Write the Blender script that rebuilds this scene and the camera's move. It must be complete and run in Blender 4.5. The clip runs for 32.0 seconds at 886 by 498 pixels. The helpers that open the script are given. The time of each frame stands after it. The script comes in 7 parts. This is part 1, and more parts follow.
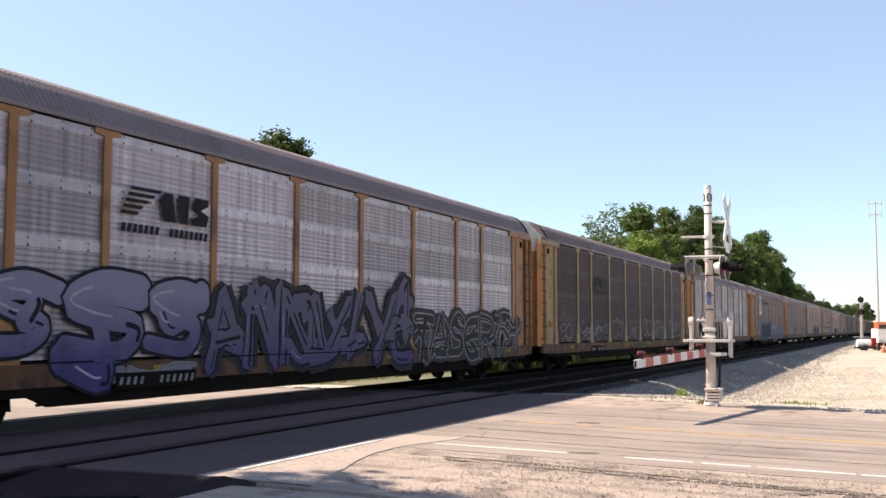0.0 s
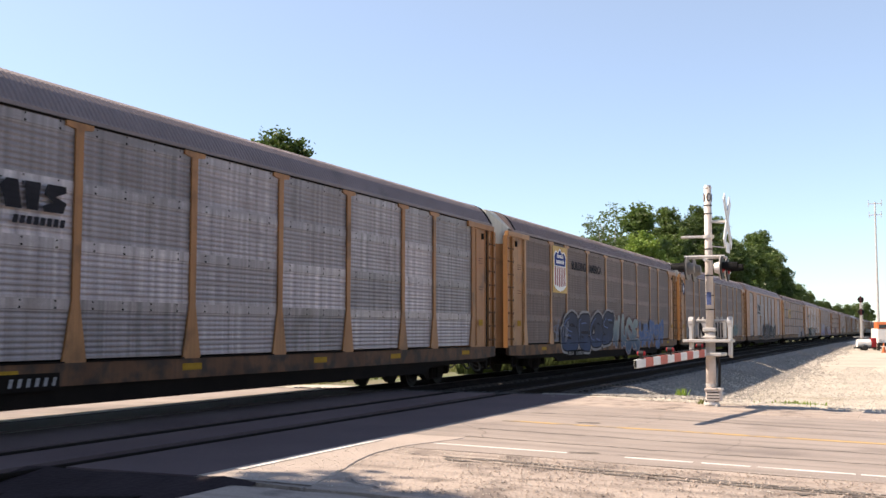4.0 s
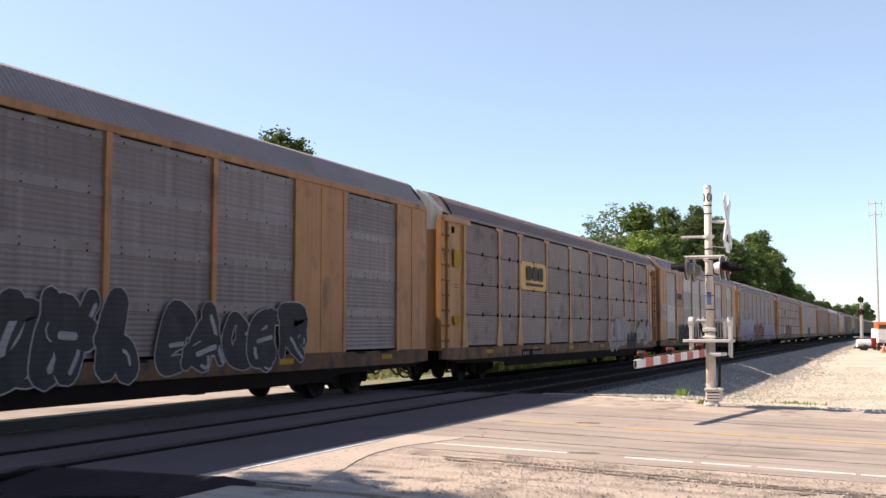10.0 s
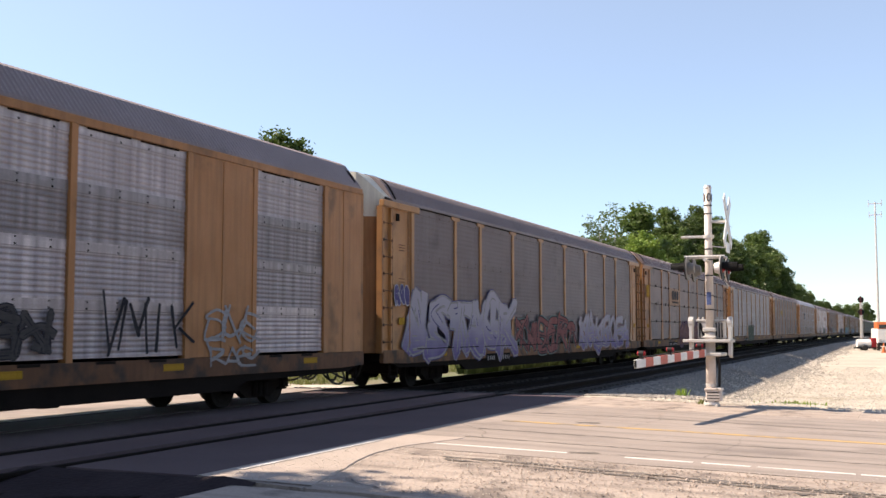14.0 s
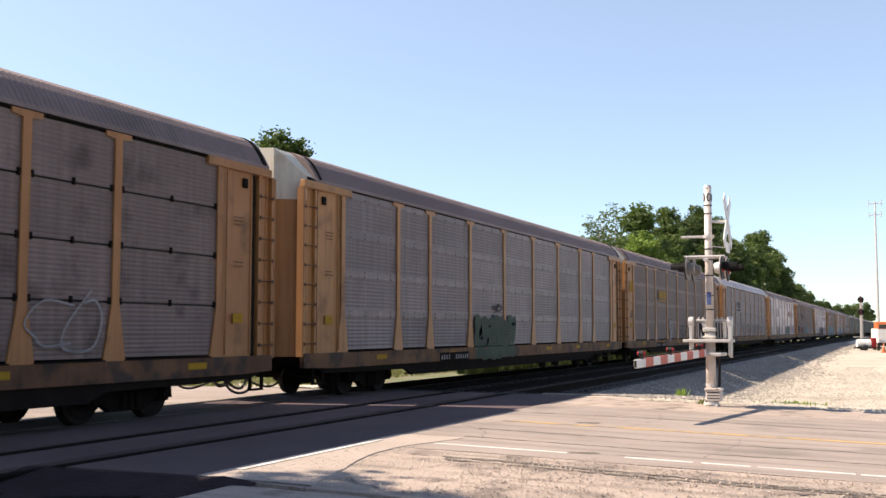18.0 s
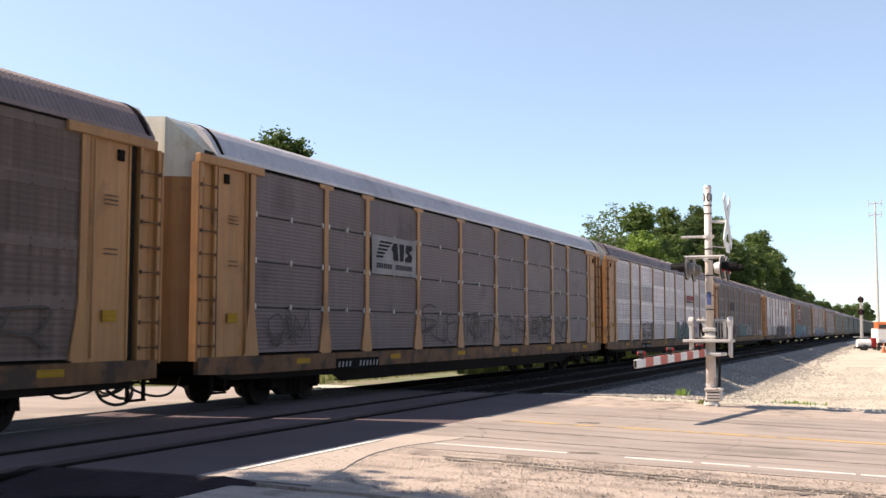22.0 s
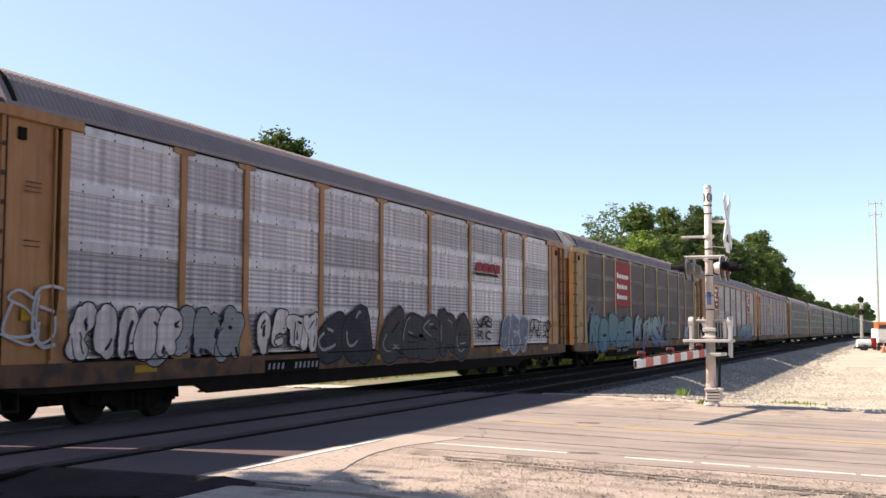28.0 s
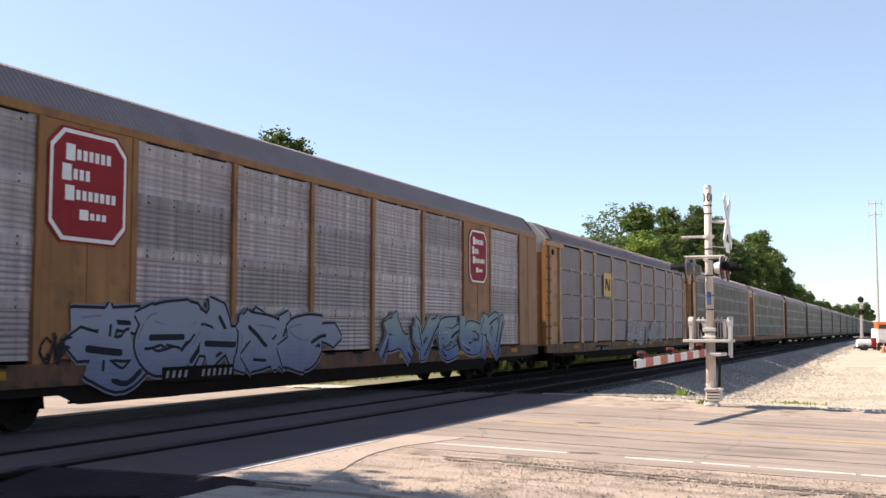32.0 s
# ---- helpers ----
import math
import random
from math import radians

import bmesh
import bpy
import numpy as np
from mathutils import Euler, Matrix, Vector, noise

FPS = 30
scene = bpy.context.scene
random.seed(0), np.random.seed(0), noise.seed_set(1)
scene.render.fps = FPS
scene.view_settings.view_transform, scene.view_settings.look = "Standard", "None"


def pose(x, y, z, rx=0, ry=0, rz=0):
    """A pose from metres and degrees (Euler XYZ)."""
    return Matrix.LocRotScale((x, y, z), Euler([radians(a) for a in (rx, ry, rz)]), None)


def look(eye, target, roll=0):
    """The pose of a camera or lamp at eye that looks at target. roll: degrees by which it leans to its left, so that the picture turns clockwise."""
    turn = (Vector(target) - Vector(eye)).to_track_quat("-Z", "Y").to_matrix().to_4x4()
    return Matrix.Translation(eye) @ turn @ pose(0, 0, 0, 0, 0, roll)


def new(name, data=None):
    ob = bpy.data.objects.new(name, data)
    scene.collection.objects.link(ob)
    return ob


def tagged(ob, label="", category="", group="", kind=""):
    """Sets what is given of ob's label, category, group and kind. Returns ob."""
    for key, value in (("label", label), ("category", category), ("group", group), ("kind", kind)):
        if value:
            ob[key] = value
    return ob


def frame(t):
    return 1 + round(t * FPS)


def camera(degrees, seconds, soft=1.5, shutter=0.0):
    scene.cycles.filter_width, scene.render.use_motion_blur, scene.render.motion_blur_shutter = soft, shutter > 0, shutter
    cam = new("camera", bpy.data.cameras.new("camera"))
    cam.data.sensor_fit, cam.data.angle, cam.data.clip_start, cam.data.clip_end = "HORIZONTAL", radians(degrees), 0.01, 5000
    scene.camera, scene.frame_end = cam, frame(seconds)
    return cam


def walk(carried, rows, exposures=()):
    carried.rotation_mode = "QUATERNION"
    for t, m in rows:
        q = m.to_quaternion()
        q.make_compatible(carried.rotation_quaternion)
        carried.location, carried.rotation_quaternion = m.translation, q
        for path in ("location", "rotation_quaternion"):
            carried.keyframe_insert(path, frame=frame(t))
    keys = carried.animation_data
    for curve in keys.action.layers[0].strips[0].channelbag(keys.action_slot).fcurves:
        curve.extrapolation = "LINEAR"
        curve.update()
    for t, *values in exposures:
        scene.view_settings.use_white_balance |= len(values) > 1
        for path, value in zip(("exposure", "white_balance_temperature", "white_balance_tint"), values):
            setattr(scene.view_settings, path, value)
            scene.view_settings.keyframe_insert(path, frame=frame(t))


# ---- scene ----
# A still camera beside a level crossing. x runs along the tracks, y across them, z up; rail tops at z = 0.
EYE = Vector((0.0, 0.0, 1.539))
YAW, PITCH = 0.410775, 0.077359
cam = camera(45.8, 32.0, soft=1.5, shutter=0.06)
AIM = EYE + Vector((math.cos(PITCH) * math.cos(YAW), math.cos(PITCH) * math.sin(YAW), math.sin(PITCH)))
walk(cam, [(0.0, look(EYE, AIM)), (32.0, look(EYE, AIM))], [(0.0, 0.9, 7500, 14), (32.0, 0.9, 7500, 14)])

SPEED = 15.19          # metres a second, towards the camera
TRAIN_Y = 13.12        # centre of the track the train runs on
NEAR_Y = 9.66          # centre of the empty track

# ---- light: clear late-afternoon sun from beyond the train ----
SUN_WAY = Vector((0.28, -1.0, -1.03)).normalized()
elev = math.asin(-SUN_WAY.z)
azim = math.atan2(-SUN_WAY.x, -SUN_WAY.y)
world = bpy.data.worlds.new("sky")
scene.world = world
world.use_nodes = True
wn = world.node_tree
sky = wn.nodes.new("ShaderNodeTexSky")
sky.sky_type, sky.sun_disc = "NISHITA", False
sky.sun_elevation, sky.sun_rotation = elev, azim
sky.air_density, sky.dust_density, sky.ozone_density = 0.9, 0.0, 2.2
back = wn.nodes["Background"]
back.inputs["Strength"].default_value = 0.125
# the haze near the horizon stays a clear pale blue
co = wn.nodes.new("ShaderNodeTexCoord")
up = wn.nodes.new("ShaderNodeSeparateXYZ")
rise = wn.nodes.new("ShaderNodeMapRange")
rise.inputs["From Min"].default_value, rise.inputs["From Max"].default_value = 0.0, 0.32
tint = wn.nodes.new("ShaderNodeMix")
tint.data_type = "RGBA"
tint.inputs[6].default_value, tint.inputs[7].default_value = (0.575, 0.715, 0.90, 1), (1.25, 1.11, 1.04, 1)
clear = wn.nodes.new("ShaderNodeMix")
clear.data_type, clear.blend_type = "RGBA", "MULTIPLY"
clear.inputs["Factor"].default_value = 1.0
wn.links.new(co.outputs["Generated"], up.inputs[0])
wn.links.new(up.outputs[2], rise.inputs["Value"])
wn.links.new(rise.outputs[0], tint.inputs["Factor"])
wn.links.new(sky.outputs[0], clear.inputs[6])
wn.links.new(tint.outputs[2], clear.inputs[7])
wn.links.new(clear.outputs[2], back.inputs["Color"])
lamp = bpy.data.lights.new("sun", "SUN")
lamp.energy, lamp.angle, lamp.color = 5.0, radians(0.53), (1.0, 0.93, 0.84)
sun = new("sun", lamp)
sun.matrix_world = look(Vector((0, 0, 60)) - SUN_WAY * 40, Vector((0, 0, 60)))


# ---- materials ----
def mat(name, a, b, scale=3.0, rough=0.7, metal=0.0, bump=0.15, fine=60.0, rand=0.12, stain=None, stain_scale=0.7,
        stain_at=0.55, streak=0.0, stripes=0.0, grow=0.02, own=False, spec=0.5, rib_shade=0.0, along=None, dust=0.0):
    """Two-tone surface: broad blotches, fine grain and relief, an optional stain, vertical streaks, and a small change from piece to piece."""
    m = bpy.data.materials.new(name)
    m.use_nodes = True
    nt = m.node_tree
    N, L = nt.nodes, nt.links
    bsdf = N["Principled BSDF"]
    tc = N.new("ShaderNodeTexCoord")
    info = N.new("ShaderNodeObjectInfo")
    shift = N.new("ShaderNodeVectorMath")
    shift.operation = "ADD"
    L.new(tc.outputs["Object"], shift.inputs[0])
    mul = N.new("ShaderNodeMath")
    mul.operation = "MULTIPLY"
    mul.inputs[1].default_value = 0.0 if own else 37.0
    L.new(info.outputs["Random"], mul.inputs[0])
    L.new(mul.outputs[0], shift.inputs[1])
    vec = shift.outputs[0]

    def tex(s, detail=4.0, stretch=None):
        n = N.new("ShaderNodeTexNoise")
        n.inputs["Scale"].default_value = s
        n.inputs["Detail"].default_value = detail
        if stretch:
            mp = N.new("ShaderNodeMapping")
            mp.inputs["Scale"].default_value = stretch
            L.new(vec, mp.inputs[0])
            L.new(mp.outputs[0], n.inputs["Vector"])
        else:
            L.new(vec, n.inputs["Vector"])
        return n.outputs["Fac"]

    def ramp(fac, lo, hi):
        r = N.new("ShaderNodeMapRange")
        r.inputs["From Min"].default_value, r.inputs["From Max"].default_value = lo, hi
        L.new(fac, r.inputs["Value"])
        return r.outputs[0]

    def mix(fac, c1, c2, kind="MIX"):
        x = N.new("ShaderNodeMix")
        x.data_type, x.blend_type = "RGBA", kind
        for sock, val in ((x.inputs["Factor"], fac), (x.inputs[6], c1), (x.inputs[7], c2)):
            if isinstance(val, (int, float)):
                sock.default_value = val
            elif isinstance(val, tuple):
                sock.default_value = (*val, 1.0)
            else:
                L.new(val, sock)
        return x.outputs[2]

    big = tex(scale)
    small = tex(fine, 2.0)
    col = mix(ramp(big, 0.3, 0.7), a, b)
    if streak:
        col = mix(ramp(tex(1.0, 5.0, (9.0, 9.0, 0.5)), 0.45, 0.8), col, tuple(c * (1 - streak) for c in a))
    if stripes:
        col = mix(ramp(tex(1.0, 3.0, (5.5, 0.0, 0.0)), 0.38, 0.66), col, tuple(c * (1 - stripes) for c in a))
        col = mix(ramp(tex(1.0, 2.0, (0.0, 0.0, 8.0)), 0.42, 0.7), col, tuple(c * (1 - stripes * 0.8) for c in a))
    if along:
        col = mix(ramp(tex(1.0, 4.0, along), 0.5, 0.72), col, tuple(c * 0.72 for c in a))
    if stain:
        col = mix(ramp(tex(stain_scale, 6.0), stain_at, stain_at + 0.14), col, stain)
    grain = N.new("ShaderNodeMapRange")
    grain.inputs["To Min"].default_value, grain.inputs["To Max"].default_value = 0.82, 1.16
    L.new(small, grain.inputs["Value"])
    each = N.new("ShaderNodeMapRange")
    each.inputs["To Min"].default_value, each.inputs["To Max"].default_value = 1 - rand, 1 + rand
    L.new(info.outputs["Random"], each.inputs["Value"])
    both = N.new("ShaderNodeMath")
    both.operation = "MULTIPLY"
    L.new(grain.outputs[0], both.inputs[0])
    L.new(each.outputs[0], both.inputs[1])
    col = mix(1.0, col, both.outputs[0], "MULTIPLY")
    L.new(col, bsdf.inputs["Base Color"])
    # shading of the panel ribs painted into the colour as level dark bands
    if rib_shade:
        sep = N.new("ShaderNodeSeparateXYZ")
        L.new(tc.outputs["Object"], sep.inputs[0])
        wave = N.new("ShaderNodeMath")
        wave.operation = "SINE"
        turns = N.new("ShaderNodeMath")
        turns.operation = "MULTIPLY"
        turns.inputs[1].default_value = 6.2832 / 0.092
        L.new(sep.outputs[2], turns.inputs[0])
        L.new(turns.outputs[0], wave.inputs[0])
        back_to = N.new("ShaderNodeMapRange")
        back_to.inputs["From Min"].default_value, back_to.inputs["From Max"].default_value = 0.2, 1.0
        back_to.inputs["To Min"].default_value, back_to.inputs["To Max"].default_value = 1.0, 1.0 - rib_shade
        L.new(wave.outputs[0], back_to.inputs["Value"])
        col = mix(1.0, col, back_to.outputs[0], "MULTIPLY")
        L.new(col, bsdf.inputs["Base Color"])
    bsdf.inputs["Specular IOR Level"].default_value = spec
    if dust:
        bsdf.inputs["Sheen Weight"].default_value = dust
        bsdf.inputs["Sheen Roughness"].default_value = 0.32
        bsdf.inputs["Sheen Tint"].default_value = (0.88, 0.83, 0.81, 1)
    bsdf.inputs["Metallic"].default_value = metal
    rr = N.new("ShaderNodeMapRange")
    rr.inputs["To Min"].default_value, rr.inputs["To Max"].default_value = max(0.05, rough - 0.12), min(1.0, rough + 0.12)
    L.new(big, rr.inputs["Value"])
    L.new(rr.outputs[0], bsdf.inputs["Roughness"])
    if bump:
        bp = N.new("ShaderNodeBump")
        bp.inputs["Strength"].default_value = bump
        bp.inputs["Distance"].default_value = grow
        L.new(small, bp.inputs["Height"])
        L.new(bp.outputs[0], bsdf.inputs["Normal"])
    return m


ASPHALT = mat("asphalt", (0.275, 0.225, 0.192), (0.332, 0.274, 0.235), 0.5, 0.9, 0, 0.45, 45, 0, (0.185, 0.151, 0.131), 0.35, 0.56, own=True, along=(2.91, 0.178, 1.09))
SHOULDER = mat("worn_shoulder", (0.335, 0.268, 0.222), (0.43, 0.345, 0.286), 0.8, 0.95, 0, 1.0, 22, 0, (0.185, 0.146, 0.122), 1.7, 0.53, own=True, along=(3.25, 0.264, 1.08))
# crossing asphalt with the train's shade put into its colour
SHADED_ASPH = mat("shaded_crossing_asphalt", (0.094, 0.067, 0.07), (0.126, 0.092, 0.094), 0.6, 0.9, 0, 0.3, 40, 0.06, own=True, spec=0.15)
APRON = mat("smooth_tan_asphalt", (0.36, 0.295, 0.248), (0.43, 0.35, 0.298), 0.7, 0.92, 0, 0.3, 60, 0, (0.27, 0.215, 0.18), 0.9, 0.6, own=True)
GRAVEL = mat("gravel", (0.43, 0.37, 0.30), (0.55, 0.478, 0.387), 0.25, 0.95, 0, 1.0, 9, 0.0, (0.30, 0.26, 0.19), 0.2, 0.57, grow=0.1, own=True)
# near-black base colour holds the deep shade beside and under the train
SHADED_BALLAST = mat("ballast", (0.038, 0.035, 0.034), (0.064, 0.059, 0.057), 9.0, 0.95, 0, 1.0, 16, 0.0, (0.024, 0.022, 0.021), 0.5, 0.6, grow=0.1, own=True)
STONE = mat("stone", (0.33, 0.288, 0.238), (0.59, 0.53, 0.45), 3.0, 0.9, 0, 0.3, 40, 0.0)
BALLAST_STONE = mat("ballast_stone", (0.19, 0.172, 0.153), (0.34, 0.307, 0.27), 5.0, 0.9, 0, 0.3, 40, 0.0)
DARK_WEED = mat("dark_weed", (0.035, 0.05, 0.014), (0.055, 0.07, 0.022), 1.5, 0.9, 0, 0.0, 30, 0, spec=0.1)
SOIL = mat("soil", (0.20, 0.155, 0.10), (0.13, 0.15, 0.06), 0.15, 0.95, 0, 0.9, 6, 0.0, (0.10, 0.13, 0.045), 0.4, 0.5, grow=0.1, own=True)
DARK_SOIL = mat("dark_soil", (0.026, 0.019, 0.021), (0.044, 0.032, 0.034), 1.2, 0.95, 0, 0.5, 18, 0.0, grow=0.03, own=True, spec=0.1)
YELLOW_LINE = mat("yellow_line", (0.50, 0.32, 0.12), (0.40, 0.265, 0.12), 2.0, 0.8, 0, 0.2, 30, 0, (0.24, 0.195, 0.155), 1.8, 0.50)
WHITE_LINE = mat("white_line", (0.74, 0.70, 0.64), (0.62, 0.57, 0.52), 2.0, 0.8, 0, 0.2, 30, 0, (0.34, 0.29, 0.25), 1.8, 0.58)
CRACK = mat("crack_seal", (0.12, 0.10, 0.085), (0.17, 0.142, 0.118), 4.0, 0.9, 0, 0.1, 30, 0)
RAIL = mat("rail_steel", (0.013, 0.010, 0.009), (0.019, 0.014, 0.012), 3.0, 0.9, 0.0, 0.2, 40, 0, spec=0.05)
RAIL_TOP = mat("rail_head", (0.09, 0.08, 0.072), (0.07, 0.06, 0.052), 3.0, 0.5, 0.6, 0.05, 40, 0)
TIE = mat("tie_wood", (0.032, 0.0256, 0.0218), (0.048, 0.0397, 0.0333), 4.0, 0.9, 0, 0.4, 30, 0.2)
GRASS = mat("grass", (0.112, 0.144, 0.0338), (0.203, 0.194, 0.0675), 0.8, 0.8, 0, 0.0, 30, 0)
WEED = mat("weed", (0.12, 0.13, 0.05), (0.19, 0.18, 0.085), 2.0, 0.8, 0, 0.0, 30, 0)
LEAF = mat("leaf", (0.058, 0.098, 0.02), (0.115, 0.165, 0.036), 0.35, 0.55, 0, 0.0, 9, 0.18)
LEAF_LIGHT = mat("young_leaf", (0.18, 0.28, 0.045), (0.26, 0.35, 0.065), 0.6, 0.6, 0, 0.0, 9, 0.1)
for leafy in (GRASS, WEED, LEAF, LEAF_LIGHT):
    # thin blades let some of the light through
    tree_of = leafy.node_tree
    body = tree_of.nodes["Principled BSDF"]
    thin_leaf = tree_of.nodes.new("ShaderNodeBsdfTranslucent")
    shared_out = tree_of.nodes.new("ShaderNodeMixShader")
    shared_out.inputs[0].default_value = 0.36
    tree_of.links.new(body.inputs["Base Color"].links[0].from_socket, thin_leaf.inputs["Color"])
    tree_of.links.new(body.outputs[0], shared_out.inputs[1])
    tree_of.links.new(thin_leaf.outputs[0], shared_out.inputs[2])
    tree_of.links.new(shared_out.outputs[0], tree_of.nodes["Material Output"].inputs["Surface"])
BARK = mat("bark", (0.10, 0.075, 0.055), (0.16, 0.125, 0.095), 3.0, 0.95, 0, 0.8, 25, 0.1)
BARE = mat("bare_twig", (0.26, 0.235, 0.20), (0.33, 0.30, 0.26), 3.0, 0.95, 0, 0.2, 25, 0.1)

# railway car paints
SILVER = mat("galvanised_panel", (0.715, 0.63, 0.65), (0.545, 0.48, 0.50), 0.9, 0.52, 0.55, 0.05, 40, 0.28, (0.42, 0.366, 0.378), 1.4, 0.58, 0.3, 0.62, spec=0.25)
DULL_SILVER = mat("dulled_galvanised_panel", (0.52, 0.445, 0.452), (0.41, 0.35, 0.356), 0.9, 0.5, 0.4, 0.05, 40, 0.3, (0.24, 0.20, 0.2), 1.4, 0.58, 0.35, 0.6)
GREY = mat("weathered_grey_panel", (0.208, 0.14, 0.116), (0.163, 0.108, 0.09), 0.8, 0.7, 0.1, 0.06, 40, 0.16, (0.114, 0.0791, 0.07), 1.2, 0.56, 0.42, 0.62, spec=0.35, dust=0.25)
MIDGREY = mat("dull_grey_panel", (0.238, 0.188, 0.19), (0.192, 0.153, 0.154), 0.8, 0.55, 0.25, 0.06, 40, 0.16, (0.14, 0.105, 0.103), 1.2, 0.58, 0.3, 0.45, spec=0.4, dust=0.4)
BROWN = mat("grimy_brown_panel", (0.116, 0.077, 0.067), (0.086, 0.056, 0.05), 0.8, 0.75, 0.05, 0.06, 40, 0.2, (0.14, 0.10, 0.09), 1.0, 0.62, 0.35, 0.36, spec=0.3, dust=0.25)
PURPLEGREY = mat("slate_panel", (0.168, 0.124, 0.123), (0.134, 0.098, 0.097), 0.8, 0.6, 0.15, 0.06, 40, 0.1, (0.0828, 0.0564, 0.0546), 0.9, 0.58, 0.45, 0.25, spec=0.35, dust=0.4)
DARKGREY = mat("dark_weathered_panel", (0.255, 0.185, 0.17), (0.20, 0.144, 0.13), 0.8, 0.6, 0.15, 0.06, 40, 0.16, (0.0825, 0.0555, 0.0504), 1.2, 0.56, 0.3, 0.4, spec=0.35, dust=0.25)
DEEP_BROWN = mat("sooty_brown_panel", (0.086, 0.055, 0.049), (0.064, 0.041, 0.037), 0.8, 0.78, 0.02, 0.06, 40, 0.2, (0.105, 0.072, 0.065), 1.0, 0.62, 0.35, 0.36, spec=0.25, dust=0.2)
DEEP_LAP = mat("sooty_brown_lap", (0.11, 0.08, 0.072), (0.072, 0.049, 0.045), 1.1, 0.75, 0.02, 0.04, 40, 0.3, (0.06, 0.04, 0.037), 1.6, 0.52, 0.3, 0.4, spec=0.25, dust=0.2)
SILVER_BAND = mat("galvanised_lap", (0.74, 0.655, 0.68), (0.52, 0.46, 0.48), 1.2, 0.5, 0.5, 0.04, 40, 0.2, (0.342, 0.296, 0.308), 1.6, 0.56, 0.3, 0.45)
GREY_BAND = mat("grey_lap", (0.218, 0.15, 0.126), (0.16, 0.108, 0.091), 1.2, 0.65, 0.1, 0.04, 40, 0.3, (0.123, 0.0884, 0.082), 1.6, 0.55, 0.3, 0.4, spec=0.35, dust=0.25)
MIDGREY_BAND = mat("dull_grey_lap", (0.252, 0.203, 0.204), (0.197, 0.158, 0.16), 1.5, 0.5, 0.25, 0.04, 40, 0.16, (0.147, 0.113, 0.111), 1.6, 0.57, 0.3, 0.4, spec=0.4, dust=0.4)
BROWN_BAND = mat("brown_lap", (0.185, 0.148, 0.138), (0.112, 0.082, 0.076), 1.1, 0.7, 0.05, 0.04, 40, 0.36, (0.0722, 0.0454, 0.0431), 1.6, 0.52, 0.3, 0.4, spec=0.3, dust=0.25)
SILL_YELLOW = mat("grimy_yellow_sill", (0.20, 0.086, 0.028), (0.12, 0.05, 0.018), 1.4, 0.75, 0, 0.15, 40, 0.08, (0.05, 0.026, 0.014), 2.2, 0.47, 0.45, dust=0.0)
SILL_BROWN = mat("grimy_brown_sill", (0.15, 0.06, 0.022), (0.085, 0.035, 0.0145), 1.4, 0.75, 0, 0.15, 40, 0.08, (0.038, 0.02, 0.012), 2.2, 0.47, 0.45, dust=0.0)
YELLOW = mat("car_yellow", (0.432, 0.203, 0.068), (0.362, 0.163, 0.054), 1.2, 0.6, 0, 0.08, 40, 0.05, (0.202, 0.0876, 0.031), 1.3, 0.57, 0.4, dust=0.5)
ORANGE = mat("car_orange", (0.398, 0.168, 0.054), (0.326, 0.134, 0.042), 1.2, 0.6, 0, 0.08, 40, 0.05, (0.171, 0.0734, 0.0224), 1.3, 0.56, 0.4, dust=0.35)
TAN = mat("car_tan", (0.393, 0.237, 0.0877), (0.33, 0.194, 0.0705), 1.2, 0.65, 0, 0.08, 40, 0.05, (0.179, 0.107, 0.0466), 1.3, 0.58, 0.3, dust=0.5)
RUSTY = mat("car_brown_yellow", (0.32, 0.134, 0.0346), (0.25, 0.102, 0.0268), 1.2, 0.65, 0, 0.08, 40, 0.05, (0.129, 0.0551, 0.0202), 1.1, 0.55, 0.4, dust=0.4)
FAR_GREY = mat("dusty_grey_panel", (0.165, 0.152, 0.128), (0.125, 0.114, 0.096), 0.5, 0.8, 0.0, 0.05, 20, 0.18, (0.09, 0.08, 0.066), 0.5, 0.56, 0.3)
FAR_LAP = mat("dusty_pale_lap", (0.235, 0.22, 0.195), (0.18, 0.168, 0.148), 0.8, 0.7, 0.0, 0.05, 20, 0.18)
CREAM = mat("end_cream", (0.70, 0.65, 0.55), (0.62, 0.56, 0.45), 1.0, 0.6, 0, 0.05, 40, 0.05, (0.42, 0.30, 0.17), 1.0, 0.6, 0.3)
ROOF = mat("roof_grey", (0.225, 0.172, 0.172), (0.178, 0.136, 0.136), 0.6, 0.6, 0.1, 0.05, 40, 0.08, (0.13, 0.102, 0.10), 0.7, 0.6, 0.25, dust=0.42)
ROOF_BROWN = mat("roof_brown_grey", (0.21, 0.148, 0.14), (0.168, 0.117, 0.11), 0.6, 0.6, 0.08, 0.05, 40, 0.08, (0.12, 0.088, 0.08), 0.7, 0.6, 0.25, dust=0.42)
ROOF_WHITE = mat("roof_white", (0.56, 0.52, 0.535), (0.48, 0.45, 0.46), 0.6, 0.5, 0.1, 0.05, 40, 0.05, (0.30, 0.27, 0.27), 0.7, 0.62, 0.25)
UNDER = mat("underframe_grime", (0.0103, 0.0081, 0.0072), (0.0178, 0.0134, 0.0117), 2.0, 0.9, 0, 0.2, 40, 0.1, spec=0.06)
WHEEL = mat("wheel_steel", (0.012, 0.009, 0.00825), (0.0195, 0.015, 0.0135), 3.0, 0.7, 0.1, 0.1, 40, 0.05, spec=0.12)
RUBBER = mat("hose_rubber", (0.02, 0.02, 0.02), (0.035, 0.033, 0.03), 4.0, 0.7, 0, 0.1, 40, 0)
